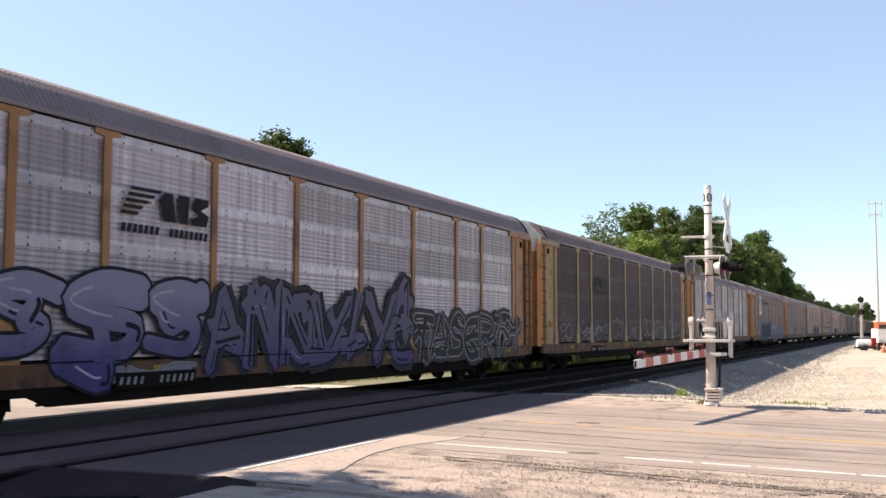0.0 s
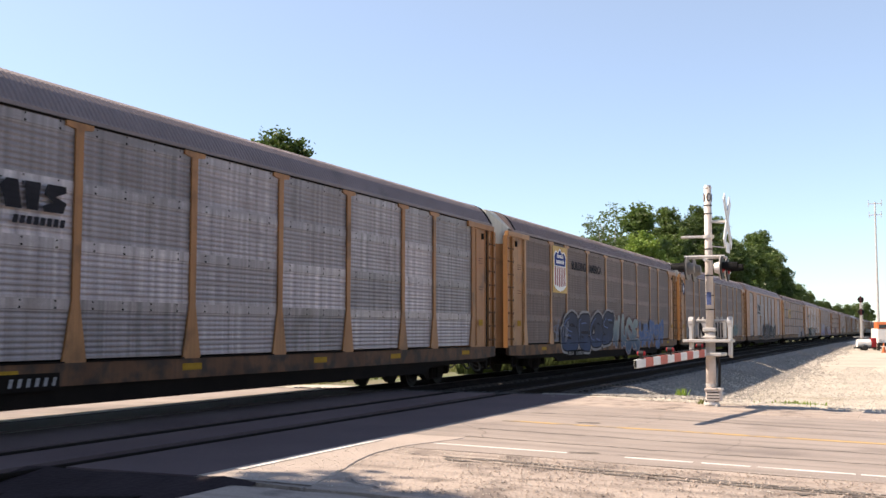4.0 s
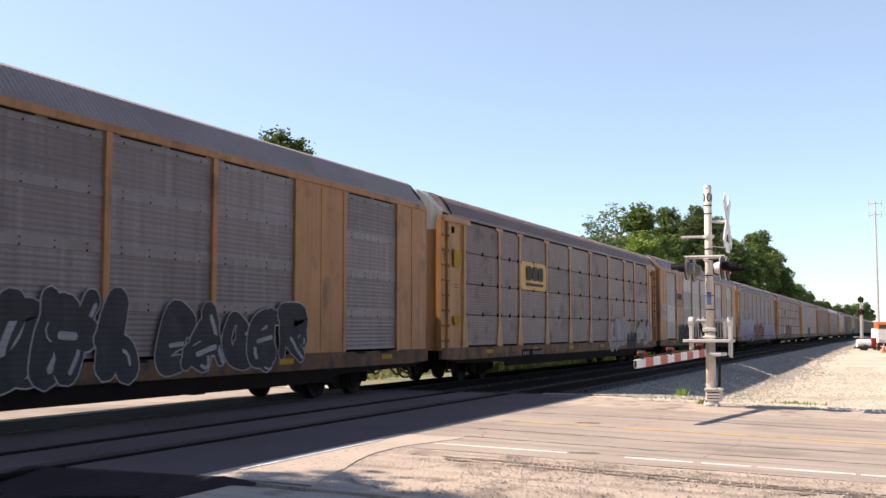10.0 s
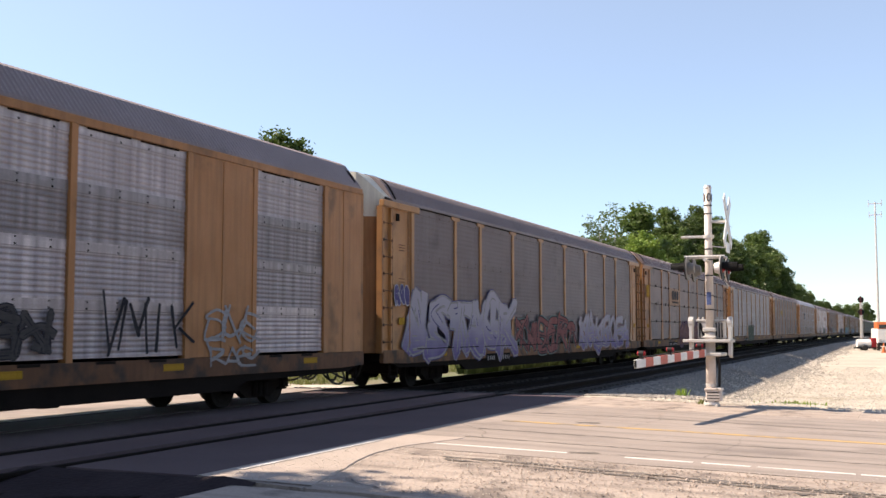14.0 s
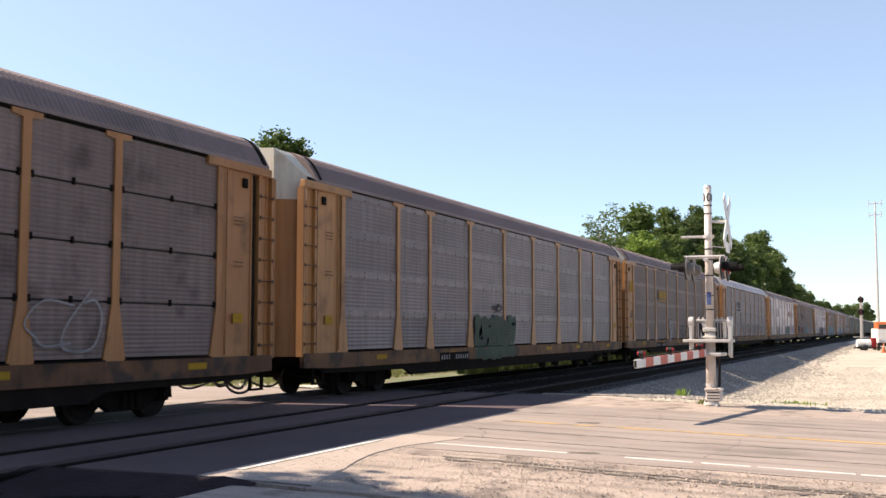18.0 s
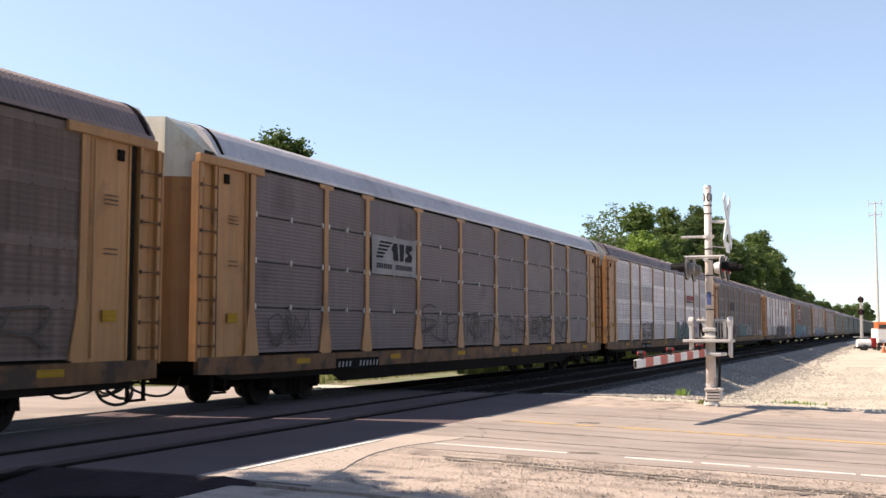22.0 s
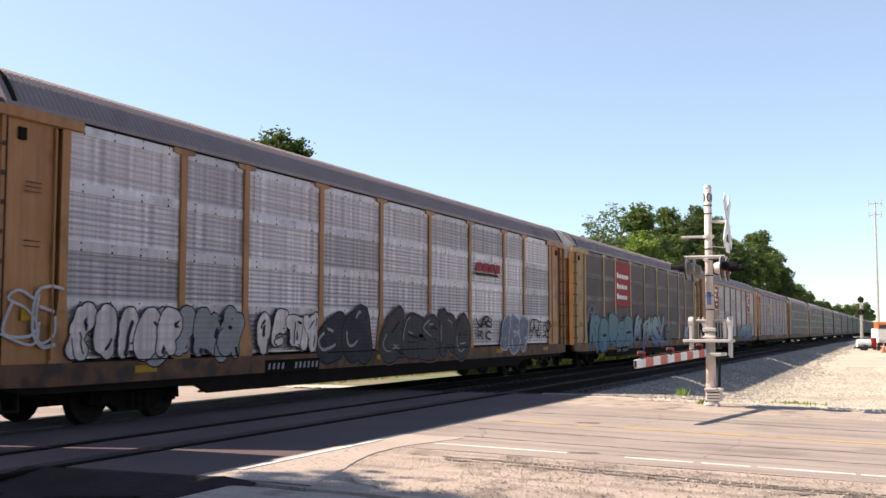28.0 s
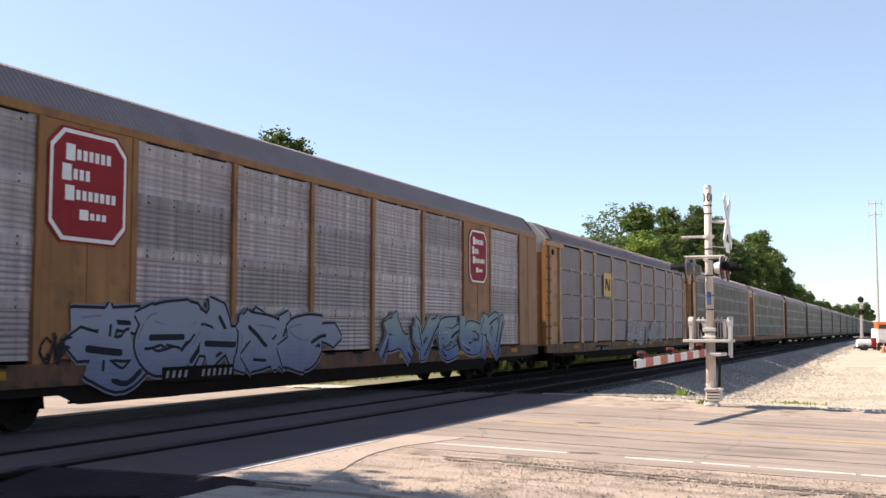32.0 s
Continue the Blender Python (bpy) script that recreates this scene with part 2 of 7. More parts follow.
STEEL = mat("galvanised_steel", (0.62, 0.58, 0.55), (0.52, 0.49, 0.46), 3.0, 0.5, 0.4, 0.08, 40, 0.05, (0.40, 0.36, 0.32), 3.0, 0.6, 0.15)
POLE = mat("aluminium_paint", (0.66, 0.59, 0.54), (0.58, 0.51, 0.47), 3.0, 0.55, 0.2, 0.08, 40, 0.05, (0.44, 0.36, 0.32), 2.0, 0.6, 0.2)
DARK = mat("black_paint", (0.0132, 0.012, 0.012), (0.021, 0.0192, 0.018), 4.0, 0.6, 0, 0.05, 40, 0.05, spec=0.25)
SIGN_WHITE = mat("sign_white", (0.78, 0.77, 0.75), (0.70, 0.69, 0.67), 3.0, 0.5, 0, 0.03, 40, 0)
SIGN_RED = mat("sign_red", (0.30, 0.022, 0.028), (0.25, 0.02, 0.026), 3.0, 0.7, 0, 0.03, 40, 0, (0.33, 0.07, 0.07), 2.0, 0.66, spec=0.2)
STRIPE_RED = mat("stripe_red", (0.56, 0.10, 0.07), (0.48, 0.09, 0.06), 3.0, 0.5, 0, 0.03, 40, 0, (0.60, 0.25, 0.18), 3.0, 0.62)
LENS_RED = mat("red_lens", (0.30, 0.015, 0.02), (0.22, 0.01, 0.015), 3.0, 0.15, 0, 0.02, 40, 0)
FLASHER_BACK = mat("dull_dark_grey", (0.17, 0.16, 0.155), (0.12, 0.115, 0.11), 4.0, 0.6, 0, 0.05, 40, 0.05)
CONCRETE = mat("concrete", (0.55, 0.50, 0.45), (0.47, 0.43, 0.39), 3.0, 0.9, 0, 0.3, 40, 0)
TRUCK_ORANGE = mat("truck_orange", (0.62, 0.16, 0.05), (0.55, 0.14, 0.04), 3.0, 0.4, 0, 0.02, 40, 0)
TRUCK_WHITE = mat("truck_white", (0.78, 0.76, 0.72), (0.72, 0.70, 0.66), 3.0, 0.4, 0, 0.02, 40, 0)
GLASS = mat("dark_glass", (0.03, 0.035, 0.04), (0.04, 0.045, 0.05), 3.0, 0.08, 0, 0, 40, 0)


def fade(name, low, high, z0, z1):
    """Spray paint that passes from one colour at height z0 to another at z1."""
    m = paint(name, low, tuple(c * 0.8 for c in low))
    nt = m.node_tree
    body = nt.nodes["Principled BSDF"]
    under = body.inputs["Base Color"].links[0].from_socket
    co = nt.nodes.new("ShaderNodeTexCoord")
    sep = nt.nodes.new("ShaderNodeSeparateXYZ")
    mist = nt.nodes.new("ShaderNodeTexNoise")
    mist.inputs["Scale"].default_value = 2.2
    sway = nt.nodes.new("ShaderNodeMath")
    sway.operation, sway.inputs[1].default_value = "MULTIPLY_ADD", 0.7
    level = nt.nodes.new("ShaderNodeMapRange")
    level.inputs["From Min"].default_value, level.inputs["From Max"].default_value = z0 + 0.35, z1 + 0.35
    blend = nt.nodes.new("ShaderNodeMix")
    blend.data_type = "RGBA"
    blend.inputs[7].default_value = (*high, 1)
    for a, b in ((co.outputs["Object"], sep.inputs[0]), (co.outputs["Object"], mist.inputs["Vector"]), (mist.outputs["Fac"], sway.inputs[0]), (sep.outputs[2], sway.inputs[2]),
                 (sway.outputs[0], level.inputs["Value"]), (level.outputs[0], blend.inputs["Factor"]), (under, blend.inputs[6]), (blend.outputs[2], body.inputs["Base Color"])):
        nt.links.new(a, b)
    return m


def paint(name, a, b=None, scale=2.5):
    # flat paint; the shade of the ribs beneath is drawn in its colour
    return mat(name, a, b or tuple(c * 0.75 for c in a), scale, 0.8, 0, 0.05, 40, 0, streak=0.25, spec=0.2, rib_shade=0.14)


P_BLACK = paint("spray_black", (0.022, 0.02, 0.026))
P_WHITE = paint("spray_white", (0.46, 0.45, 0.475), (0.34, 0.33, 0.35))
P_GREYWHITE = paint("spray_faded_white", (0.34, 0.325, 0.33), (0.22, 0.205, 0.205), 1.6)
P_PURPLE = paint("spray_purple", (0.075, 0.0638, 0.173), (0.12, 0.109, 0.225))
P_VIOLET = paint("spray_violet", (0.13, 0.09, 0.26), (0.36, 0.32, 0.46))
P_BLUE = paint("spray_blue", (0.06, 0.104, 0.246), (0.16, 0.216, 0.34))
P_NAVY = paint("spray_navy", (0.0193, 0.0248, 0.0551), (0.0385, 0.0495, 0.0928))
P_CYAN = paint("spray_cyan", (0.102, 0.281, 0.357), (0.085, 0.212, 0.306))
P_TEAL = paint("spray_teal", (0.12, 0.19, 0.18), (0.16, 0.175, 0.165))
P_GREEN = paint("spray_green", (0.12, 0.25, 0.10), (0.09, 0.18, 0.09))
P_DGREEN = paint("spray_dark_green", (0.075, 0.10, 0.075), (0.055, 0.075, 0.06))
P_RED = paint("spray_dark_red", (0.20, 0.06, 0.06), (0.26, 0.12, 0.11))
P_PINK = paint("spray_faded_pink", (0.30, 0.17, 0.20), (0.22, 0.12, 0.14))
P_PALE = paint("spray_pale_blue", (0.215, 0.225, 0.275), (0.165, 0.172, 0.215))
P_GOLD = paint("paint_gold", (0.42, 0.26, 0.05), (0.34, 0.21, 0.05))
P_YELLOW = paint("reflector_yellow", (0.422, 0.235, 0.018), (0.354, 0.19, 0.024))
P_CHAR = paint("spray_charcoal", (0.0528, 0.048, 0.0528), (0.036, 0.0336, 0.0374))
P_MAROON = paint("spray_maroon", (0.13, 0.055, 0.06), (0.17, 0.085, 0.07))
P_PLUM = paint("spray_plum", (0.075, 0.035, 0.07), (0.10, 0.05, 0.085))
P_SMUDGE = paint("spray_smudge", (0.085, 0.07, 0.063), (0.11, 0.09, 0.08))
P_DGREY = paint("paint_charcoal", (0.055, 0.05, 0.05), (0.08, 0.07, 0.07))


# ---- mesh helpers ----
def mesh(name, bm, material, smooth=False):
    me = bpy.data.meshes.new(name)
    bmesh.ops.recalc_face_normals(bm, faces=bm.faces)
    bm.to_mesh(me)
    bm.free()
    if smooth:
        me.shade_smooth()
    for m in material if isinstance(material, (list, tuple)) else (material,):
        me.materials.append(m)
    return me


def raw(name, verts, faces, material):
    me = bpy.data.meshes.new(name)
    me.from_pydata(verts, [], faces)
    me.update()
    me.materials.append(material)
    return me


def put(name, me, parent, label="", at=(0, 0, 0), turn=(0, 0, 0)):
    ob = new(name, me)
    ob.parent = parent
    ob.matrix_basis = pose(*at, *turn)
    if label:
        ob["label"] = label
    return ob


def part(name, bm, material, parent, label="", smooth=False):
    return put(name, mesh(name, bm, material, smooth), parent, label)


def box(bm, x0, x1, y0, y1, z0, z1, bevel=0.0):
    c = bmesh.ops.create_cube(bm, size=1.0, matrix=Matrix.Translation(((x0 + x1) / 2, (y0 + y1) / 2, (z0 + z1) / 2)) @ Matrix.Diagonal((abs(x1 - x0), abs(y1 - y0), abs(z1 - z0), 1)))
    if bevel:
        edges = list({e for v in c["verts"] for e in v.link_edges})
        bmesh.ops.bevel(bm, geom=edges, offset=bevel, segments=1, affect="EDGES", profile=0.5)
    return bm


def boxm(x0, x1, y0, y1, z0, z1, bevel=0.0):
    return box(bmesh.new(), x0, x1, y0, y1, z0, z1, bevel)


def rod(bm, a, b, r0, r1=None, n=10):
    a, b = Vector(a), Vector(b)
    d = b - a
    m = Matrix.Translation((a + b) / 2) @ d.to_track_quat("Z", "Y").to_matrix().to_4x4()
    bmesh.ops.create_cone(bm, cap_ends=True, segments=n, radius1=r0, radius2=r0 if r1 is None else r1, depth=d.length, matrix=m)
    return bm


def slab(bm, pts, y0, y1):
    """A plate cut to the outline pts (x, z), from y0 to y1."""
    f = [bm.verts.new((x, y0, z)) for x, z in pts]
    g = [bm.verts.new((x, y1, z)) for x, z in pts]
    bm.faces.new(f)
    bm.faces.new(g[::-1])
    n = len(pts)
    for i in range(n):
        bm.faces.new((f[i], g[i], g[(i + 1) % n], f[(i + 1) % n]))
    return bm


def tube(bm, pts, r, n=6):
    for p, q in zip(pts, pts[1:]):
        rod(bm, p, q, r, r, n)
    return bm


def smooth(a, b, x):
    t = min(1.0, max(0.0, (x - a) / (b - a)))
    return t * t * (3 - 2 * t)


# ---- ground, road and tracks ----
ROAD_X0, ROAD_X1 = 12.75, 21.2          # paved lanes
CROSS_X0, CROSS_X1 = 9.2, 24.3          # the crossing with its shoulders


def road_z(y):
    return -0.024 * min(22.0, max(0.0, 6.5 - y)) - 0.02 * max(0.0, y - 17.0) * (y < 40)


def bank_z(x, y):
    """The ground beside the crossing: track bed, its slope and the gravel lot below it."""
    low = -0.92 + 0.32 * smooth(40, 140, x)
    if y < 12:
        return low + (-0.24 - low) * smooth(5.5, 8.0, y)
    return -0.24 - 0.25 * smooth(15.0, 17.5, y)


def ground_z(x, y):
    edge = 1.2 * smooth(5.0, 3.0, y)
    w = smooth(CROSS_X1 - 0.3 - edge, CROSS_X1 + 3.0 + 11.0 * smooth(7.6, 5.2, y), x)
    left = smooth(CROSS_X0, CROSS_X0 - 1.4, x) * smooth(3.0, 5.0, y)
    z = road_z(y) * (1 - w) + bank_z(x, y) * w
    return z + (bank_z(x, max(y, 6.6)) - z) * left * 0.6 if left else z


def sheet(name, xs, ys, height, lift, material, label, kind="structure", rough=0.0, category="ground"):
    vs, fs = [], []
    for x in xs:
        for y in ys:
            k = rough * noise.noise(Vector((x * 1.3, y * 1.3, 5))) + rough * 0.6 * noise.noise(Vector((x * 3.7, y * 3.7, 2))) if rough else 0
            vs.append((x, y, height(x, y) + lift + k))
    n = len(ys)
    for i in range(len(xs) - 1):
        for j in range(n - 1):
            a = i * n + j
            fs.append((a, a + n, a + n + 1, a + 1))
    return tagged(new(name, raw(name, vs, fs, material)), label, category, kind=kind)


def span(a, b, step):
    n = max(1, round((b - a) / step))
    return [a + (b - a) * i / n for i in range(n + 1)]


sheet("ground", [-3000, -800, -200, -60, -25, -10, *span(-5, 32, 1.0), *span(34, 80, 4), *span(90, 200, 12), 300, 600, 1500, 4500],
      [-4000, -1000, -300, -100, -40, -20, *span(-12, 26, 0.8), 32, 45, 70, 120, 300, 1000, 4000],
      ground_z, -0.06, SOIL, "rough soil and short grass around the crossing")
sheet("gravel_lot", span(23.7, 60, 0.6) + span(63, 260, 6), span(-26, -2, 2.0) + span(-1.2, 7.6, 0.4), ground_z, -0.004, GRAVEL,
      "pale crushed gravel lot beside the tracks", rough=0.035)
sheet("ballast_bed", span(CROSS_X1 - 0.1, 60, 0.5) + span(65, 600, 12), span(7.55, 17.0, 0.3), ground_z, 0.008, SHADED_BALLAST,
      "stone ballast bed under two tracks, coloured dark for the train's shade", rough=0.03)
sheet("ballast_bed_west", span(-30, CROSS_X0 + 0.02, 1.0), span(6.1, 17.0, 0.4), ground_z, 0.0, DARK_SOIL,
      "dark cindery ballast beside the crossing", rough=0.04)


def strip(name, x0, x1, y0, y1, lift, depth, material, label, parent=None, step=1.0, wobble=0.0):
    """A paved strip with a top, sides and thickness that follows the road's fall."""
    ys = span(y0, y1, step)
    vs, fs = [], []
    for y in ys:
        z = road_z(y) + lift
        e0 = wobble * noise.noise(Vector((x0, y * 1.7, 0)))
        e1 = wobble * noise.noise(Vector((x1, y * 1.7, 9)))
        vs += [(x0 + e0, y, z - depth), (x0 + e0, y, z), (x1 + e1, y, z), (x1 + e1, y, z - depth)]
    for i in range(len(ys) - 1):
        a, b = 4 * i, 4 * i + 4
        fs += [(a, a + 1, b + 1, b), (a + 1, a + 2, b + 2, b + 1), (a + 2, a + 3, b + 3, b + 2)]
    n = len(vs)
    fs += [(0, 3, 2, 1), (n - 4, n - 3, n - 2, n - 1)]
    ob = new(name, raw(name, vs, fs, material))
    if parent:
        ob.parent = parent
        if label:
            ob["label"] = label
        return ob
    return tagged(ob, label, "road", kind="structure")


road = strip("road", ROAD_X0, ROAD_X1, -60, 6.9, 0.0, 0.3, ASPHALT, "sun-bleached two-lane asphalt road", wobble=0.1)
strip("road_beyond", CROSS_X0 - 4, CROSS_X1, 15.6, 70, 0.0, 0.3, ASPHALT, "sun-bleached asphalt road going on past the tracks", wobble=0.1)
strip("shoulder_west", CROSS_X0, ROAD_X0, -30, 6.9, -0.006, 0.3, SHOULDER, "crumbling tan gravel-and-tar road shoulder", wobble=0.12, step=0.5)
strip("shoulder_edge", 7.4, CROSS_X0 - 0.06, -30, 6.3, -0.03, 0.3, SHOULDER, "broken outer edge of the road shoulder", wobble=0.25, step=0.4)
strip("shoulder_east", ROAD_X1, CROSS_X1, -30, 6.9, -0.006, 0.3, SHOULDER, "dusty tan road shoulder at the gate", wobble=0.35, step=0.5)
sheet("gravel_verge", span(CROSS_X1 + 0.1, 34, 0.8), span(16.4, 23, 0.6), ground_z, 0.02, GRAVEL, "pale gravel verge beyond the tracks", rough=0.03)
crossing = tagged(new("crossing_surface"), "asphalt level-crossing surface between the rails", "crossing", kind="structure")
G = 0.7175
for y0, y1 in ((6.9, NEAR_Y - G - 0.24), (NEAR_Y - G + 0.24, NEAR_Y + G - 0.22), (NEAR_Y + G + 0.20, TRAIN_Y - G - 0.16),
               (TRAIN_Y - G + 0.16, TRAIN_Y + G - 0.16), (TRAIN_Y + G + 0.10, 15.6)):
    # the sunlit last panel takes the lighter asphalt, the others the shaded copy
    strip("crossing_panel", CROSS_X0 + 0.2 - 0.44 * max(0.0, (y0 + y1) / 2 - 7.6), CROSS_X1, y0, y1, 0.002, 0.22, ASPHALT if y1 > 15 else SHADED_ASPH, "", crossing, 0.7)
strip("panel_bed", CROSS_X0 - 1.2, CROSS_X1 - 0.02, 7.1, 15.5, -0.13, 0.2, UNDER, "dark flangeway floor", crossing)
# long tar joint on the near shoulder and a few wandering cracks
paintwork = tagged(new("road_marking"), "worn painted road lines", "road marking", kind="structure")
for nm, x0, x1, y0, y1, m in (("yellow_line", 16.98, 17.17, -50, 6.3, YELLOW_LINE),
                              ("white_edge_line", 13.29, 13.37, 0.54, 1.65, WHITE_LINE), ("white_edge_line", 13.29, 13.37, 1.73, 2.32, WHITE_LINE),
                              ("white_edge_line", 13.29, 13.37, 2.42, 3.28, WHITE_LINE), ("white_edge_line", 13.31, 13.39, 4.05, 5.95, WHITE_LINE), ("white_edge_line", 13.28, 13.36, -50, 0.48, WHITE_LINE),
                              ("stop_line", 9.86, 13.3, 6.70, 6.80, WHITE_LINE)):
    strip(nm, x0, x1, y0, y1, 0.012 if nm == "stop_line" else 0.005, 0.004, m, "", paintwork, 0.7, wobble=0.02)


def apron():
    """Smooth paving before the tracks, its lower edge broken off along a curve."""
    vs, fs = [], []
    for x in span(9.3, 14.2, 0.12):
        low = 5.5 + 0.65 * smooth(9.0, 12.3, x) - 0.3 * smooth(12.6, 14.2, x) + 0.05 * noise.noise(Vector((x * 2.3, 1, 1)))
        vs += [(x, low, road_z(low) - 0.02), (x, low + 0.012, road_z(low) + 0.006), (x, 6.9, road_z(6.9) + 0.006)]
    for i in range(len(vs) // 3 - 1):
        a = 3 * i
        fs += [(a, a + 3, a + 4, a + 1), (a + 1, a + 4, a + 5, a + 2)]
    tagged(new("paved_apron", raw("paved_apron", vs, fs, APRON)), "smooth tan paving before the tracks", "road", kind="structure")


apron()


def crack(pts, w):
    vs, fs = [], []
    r = random.Random(round(pts[0][0] * 100))
    path = []
    for (ax, ay), (bx, by) in zip(pts, pts[1:]):
        n = max(2, int(math.hypot(bx - ax, by - ay) / 0.12))
        for i in range(n):
            t = i / n
            path.append((ax + (bx - ax) * t + r.uniform(-0.035, 0.035), ay + (by - ay) * t + r.uniform(-0.03, 0.03)))
    for i, (x, y) in enumerate(path):
        k = w * 0.6 * r.uniform(0.25, 1.2)
        dx, dy = path[min(i + 1, len(path) - 1)][0] - path[max(i - 1, 0)][0], path[min(i + 1, len(path) - 1)][1] - path[max(i - 1, 0)][1]
        l = math.hypot(dx, dy) or 1
        z = road_z(y) + 0.004
        vs += [(x - dy / l * k, y + dx / l * k, z), (x + dy / l * k, y - dx / l * k, z)]
    for i in range(len(path) - 1):
        fs.append((2 * i, 2 * i + 1, 2 * i + 3, 2 * i + 2))
    return vs, fs


def cracks():
    lines = [([(9.0, 5.46), (10.5, 5.82), (12.1, 6.08), (13.3, 6.0), (13.8, 5.9)], 0.009),
             ([(12.14, 5.29), (12.12, 4.56), (12.07, 3.82), (12.04, 3.27), (12.0, 2.67), (11.91, 2.02), (11.85, 0.8), (11.9, -3.0)], 0.13),
             ([(11.94, 5.2), (11.9, 4.4), (11.82, 3.6), (11.73, 2.3), (11.7, 0.5), (11.75, -3.0)], 0.10),
             ([(12.2, 5.75), (12.05, 5.3)], 0.02), ([(13.43, 4.05), (13.6, 3.58)], 0.2), ([(17.5, 5.15), (17.7, 4.66)], 0.2), ([(11.4, 1.02), (11.6, 0.72)], 0.2), ([(11.45, 0.6), (11.75, 0.3)], 0.07),
             ([(10.9, 5.2), (11.6, 4.9), (11.9, 4.4)], 0.02), ([(10.0, 4.2), (10.8, 3.8), (11.5, 3.2)], 0.016), ([(18.9, 6.4), (19.1, 4.0), (19.0, 1.0), (19.2, -2.0)], 0.05),
             ([(14.4, 5.9), (14.3, 3.0), (14.45, 0.0), (14.4, -3.0)], 0.05), ([(15.6, 6.2), (15.5, 3.2), (15.7, 0.2), (15.6, -3.0)], 0.05), ([(20.3, 6.0), (20.4, 3.0), (20.2, 0.0)], 0.012),
 ([(13.4, 4.0), (13.55, 2.9)], 0.02), ([(12.1, 6.2), (12.3, 3.5), (12.0, 1.0), (12.1, -1.5)], 0.014),
             ([(11.7, 5.7), (11.75, 3.2), (11.4, 1.3), (11.5, -1.0)], 0.012), ([(14.6, 6.6), (14.4, 4.6), (14.9, 3.0), (14.8, 0.2)], 0.009),
             ([(15.9, 5.6), (16.1, 3.9), (15.8, 2.0), (16.1, -0.5)], 0.009), ([(18.2, 5.2), (18.4, 3.0), (18.1, 0.4)], 0.01),
             ([(16.4, 6.9), (15.2, 5.9), (14.2, 5.6)], 0.01), ([(9.9, 5.4), (9.6, 5.1), (9.5, 4.7)], 0.022), ([(11.0, 1.3), (10.6, 0.6), (10.9, -0.6)], 0.03),
             ([(10.2, 4.6), (10.5, 3.6), (10.1, 2.6)], 0.01), ([(11.0, 3.9), (12.5, 3.7), (13.2, 3.5)], 0.008), ([(13.9, 2.4), (15.5, 2.2), (16.8, 2.3)], 0.008),
             ([(17.3, 4.2), (18.8, 4.0), (20.4, 4.3)], 0.008), ([(19.4, 6.4), (19.3, 4.2), (19.6, 1.0)], 0.008), ([(22.0, 6.2), (21.6, 5.0), (22.2, 4.2)], 0.014)]
    vs, fs = [], []
    for pts, w in lines:
        v, f = crack(pts, w)
        fs += [tuple(i + len(vs) for i in q) for q in f]
        vs += v
    ob = new("crack", raw("crack", vs, fs, CRACK))
    ob.parent = paintwork
    tagged(ob, "dark wandering cracks in the asphalt", kind="stuff")


cracks()


def rail_bm(x0, x1):
    bm = bmesh.new()
    prof = [(-0.07, -0.17), (0.07, -0.17), (0.07, -0.155), (0.012, -0.135), (0.012, -0.045), (0.036, -0.035), (0.036, -0.006), (0.028, 0.0),
            (-0.028, 0.0), (-0.036, -0.006), (-0.036, -0.035), (-0.012, -0.045), (-0.012, -0.135), (-0.07, -0.155)]
    a = [bm.verts.new((x0, y, z)) for y, z in prof]
    b = [bm.verts.new((x1, y, z)) for y, z in prof]
    n = len(prof)
    for i in range(n):
        f = bm.faces.new((a[i], a[(i + 1) % n], b[(i + 1) % n], b[i]))
        f.material_index = 1 if i in (6, 7, 8) else 0
    bm.faces.new(a)
    bm.faces.new(b[::-1])
    return bm


def tracks():
    rail = mesh("rail", rail_bm(-60, 1200), (RAIL, RAIL_TOP))
    rusty = mesh("rail_rusty", rail_bm(-60, 1200), (RAIL, RAIL))
    tie = mesh("tie", boxm(-0.115, 0.115, -1.3, 1.3, -0.36, -0.172, 0.012), TIE)
    plate = mesh("tie_plate", boxm(-0.09, 0.09, -0.16, 0.16, -0.174, -0.158), RAIL)
    for nm, y, last, label in (("train_track", TRAIN_Y, 58, "railway track with polished rail heads on timber ties"), ("siding_track", NEAR_Y, 84, "empty railway track with rusty rails on timber ties")):
        tr = tagged(new(nm), label, "railway track", kind="structure")
        tr.matrix_basis = pose(0, y, 0)
        for s in (-1, 1):
            put("rail", rail if nm == "train_track" else rusty, tr, at=(0, s * (G + 0.036), 0))
        x = CROSS_X1 + 0.2
        r = random.Random(4)
        while x < last:
            t = put("tie", tie, tr, at=(x, r.uniform(-0.05, 0.05), 0), turn=(0, 0, r.uniform(-1, 1)))
            if x < 40:
                for s in (-1, 1):
                    put("tie_plate", plate, t, at=(0, s * (G + 0.036), 0))
            x += 0.53
        far = bmesh.new()
        while x < 240:
            box(far, x - 0.115, x + 0.115, -1.3, 1.3, -0.36, -0.172)
            x += 0.55
        tagged(part("far_ties", far, TIE, tr), "rows of dark timber ties farther along", kind="stuff")


tracks()


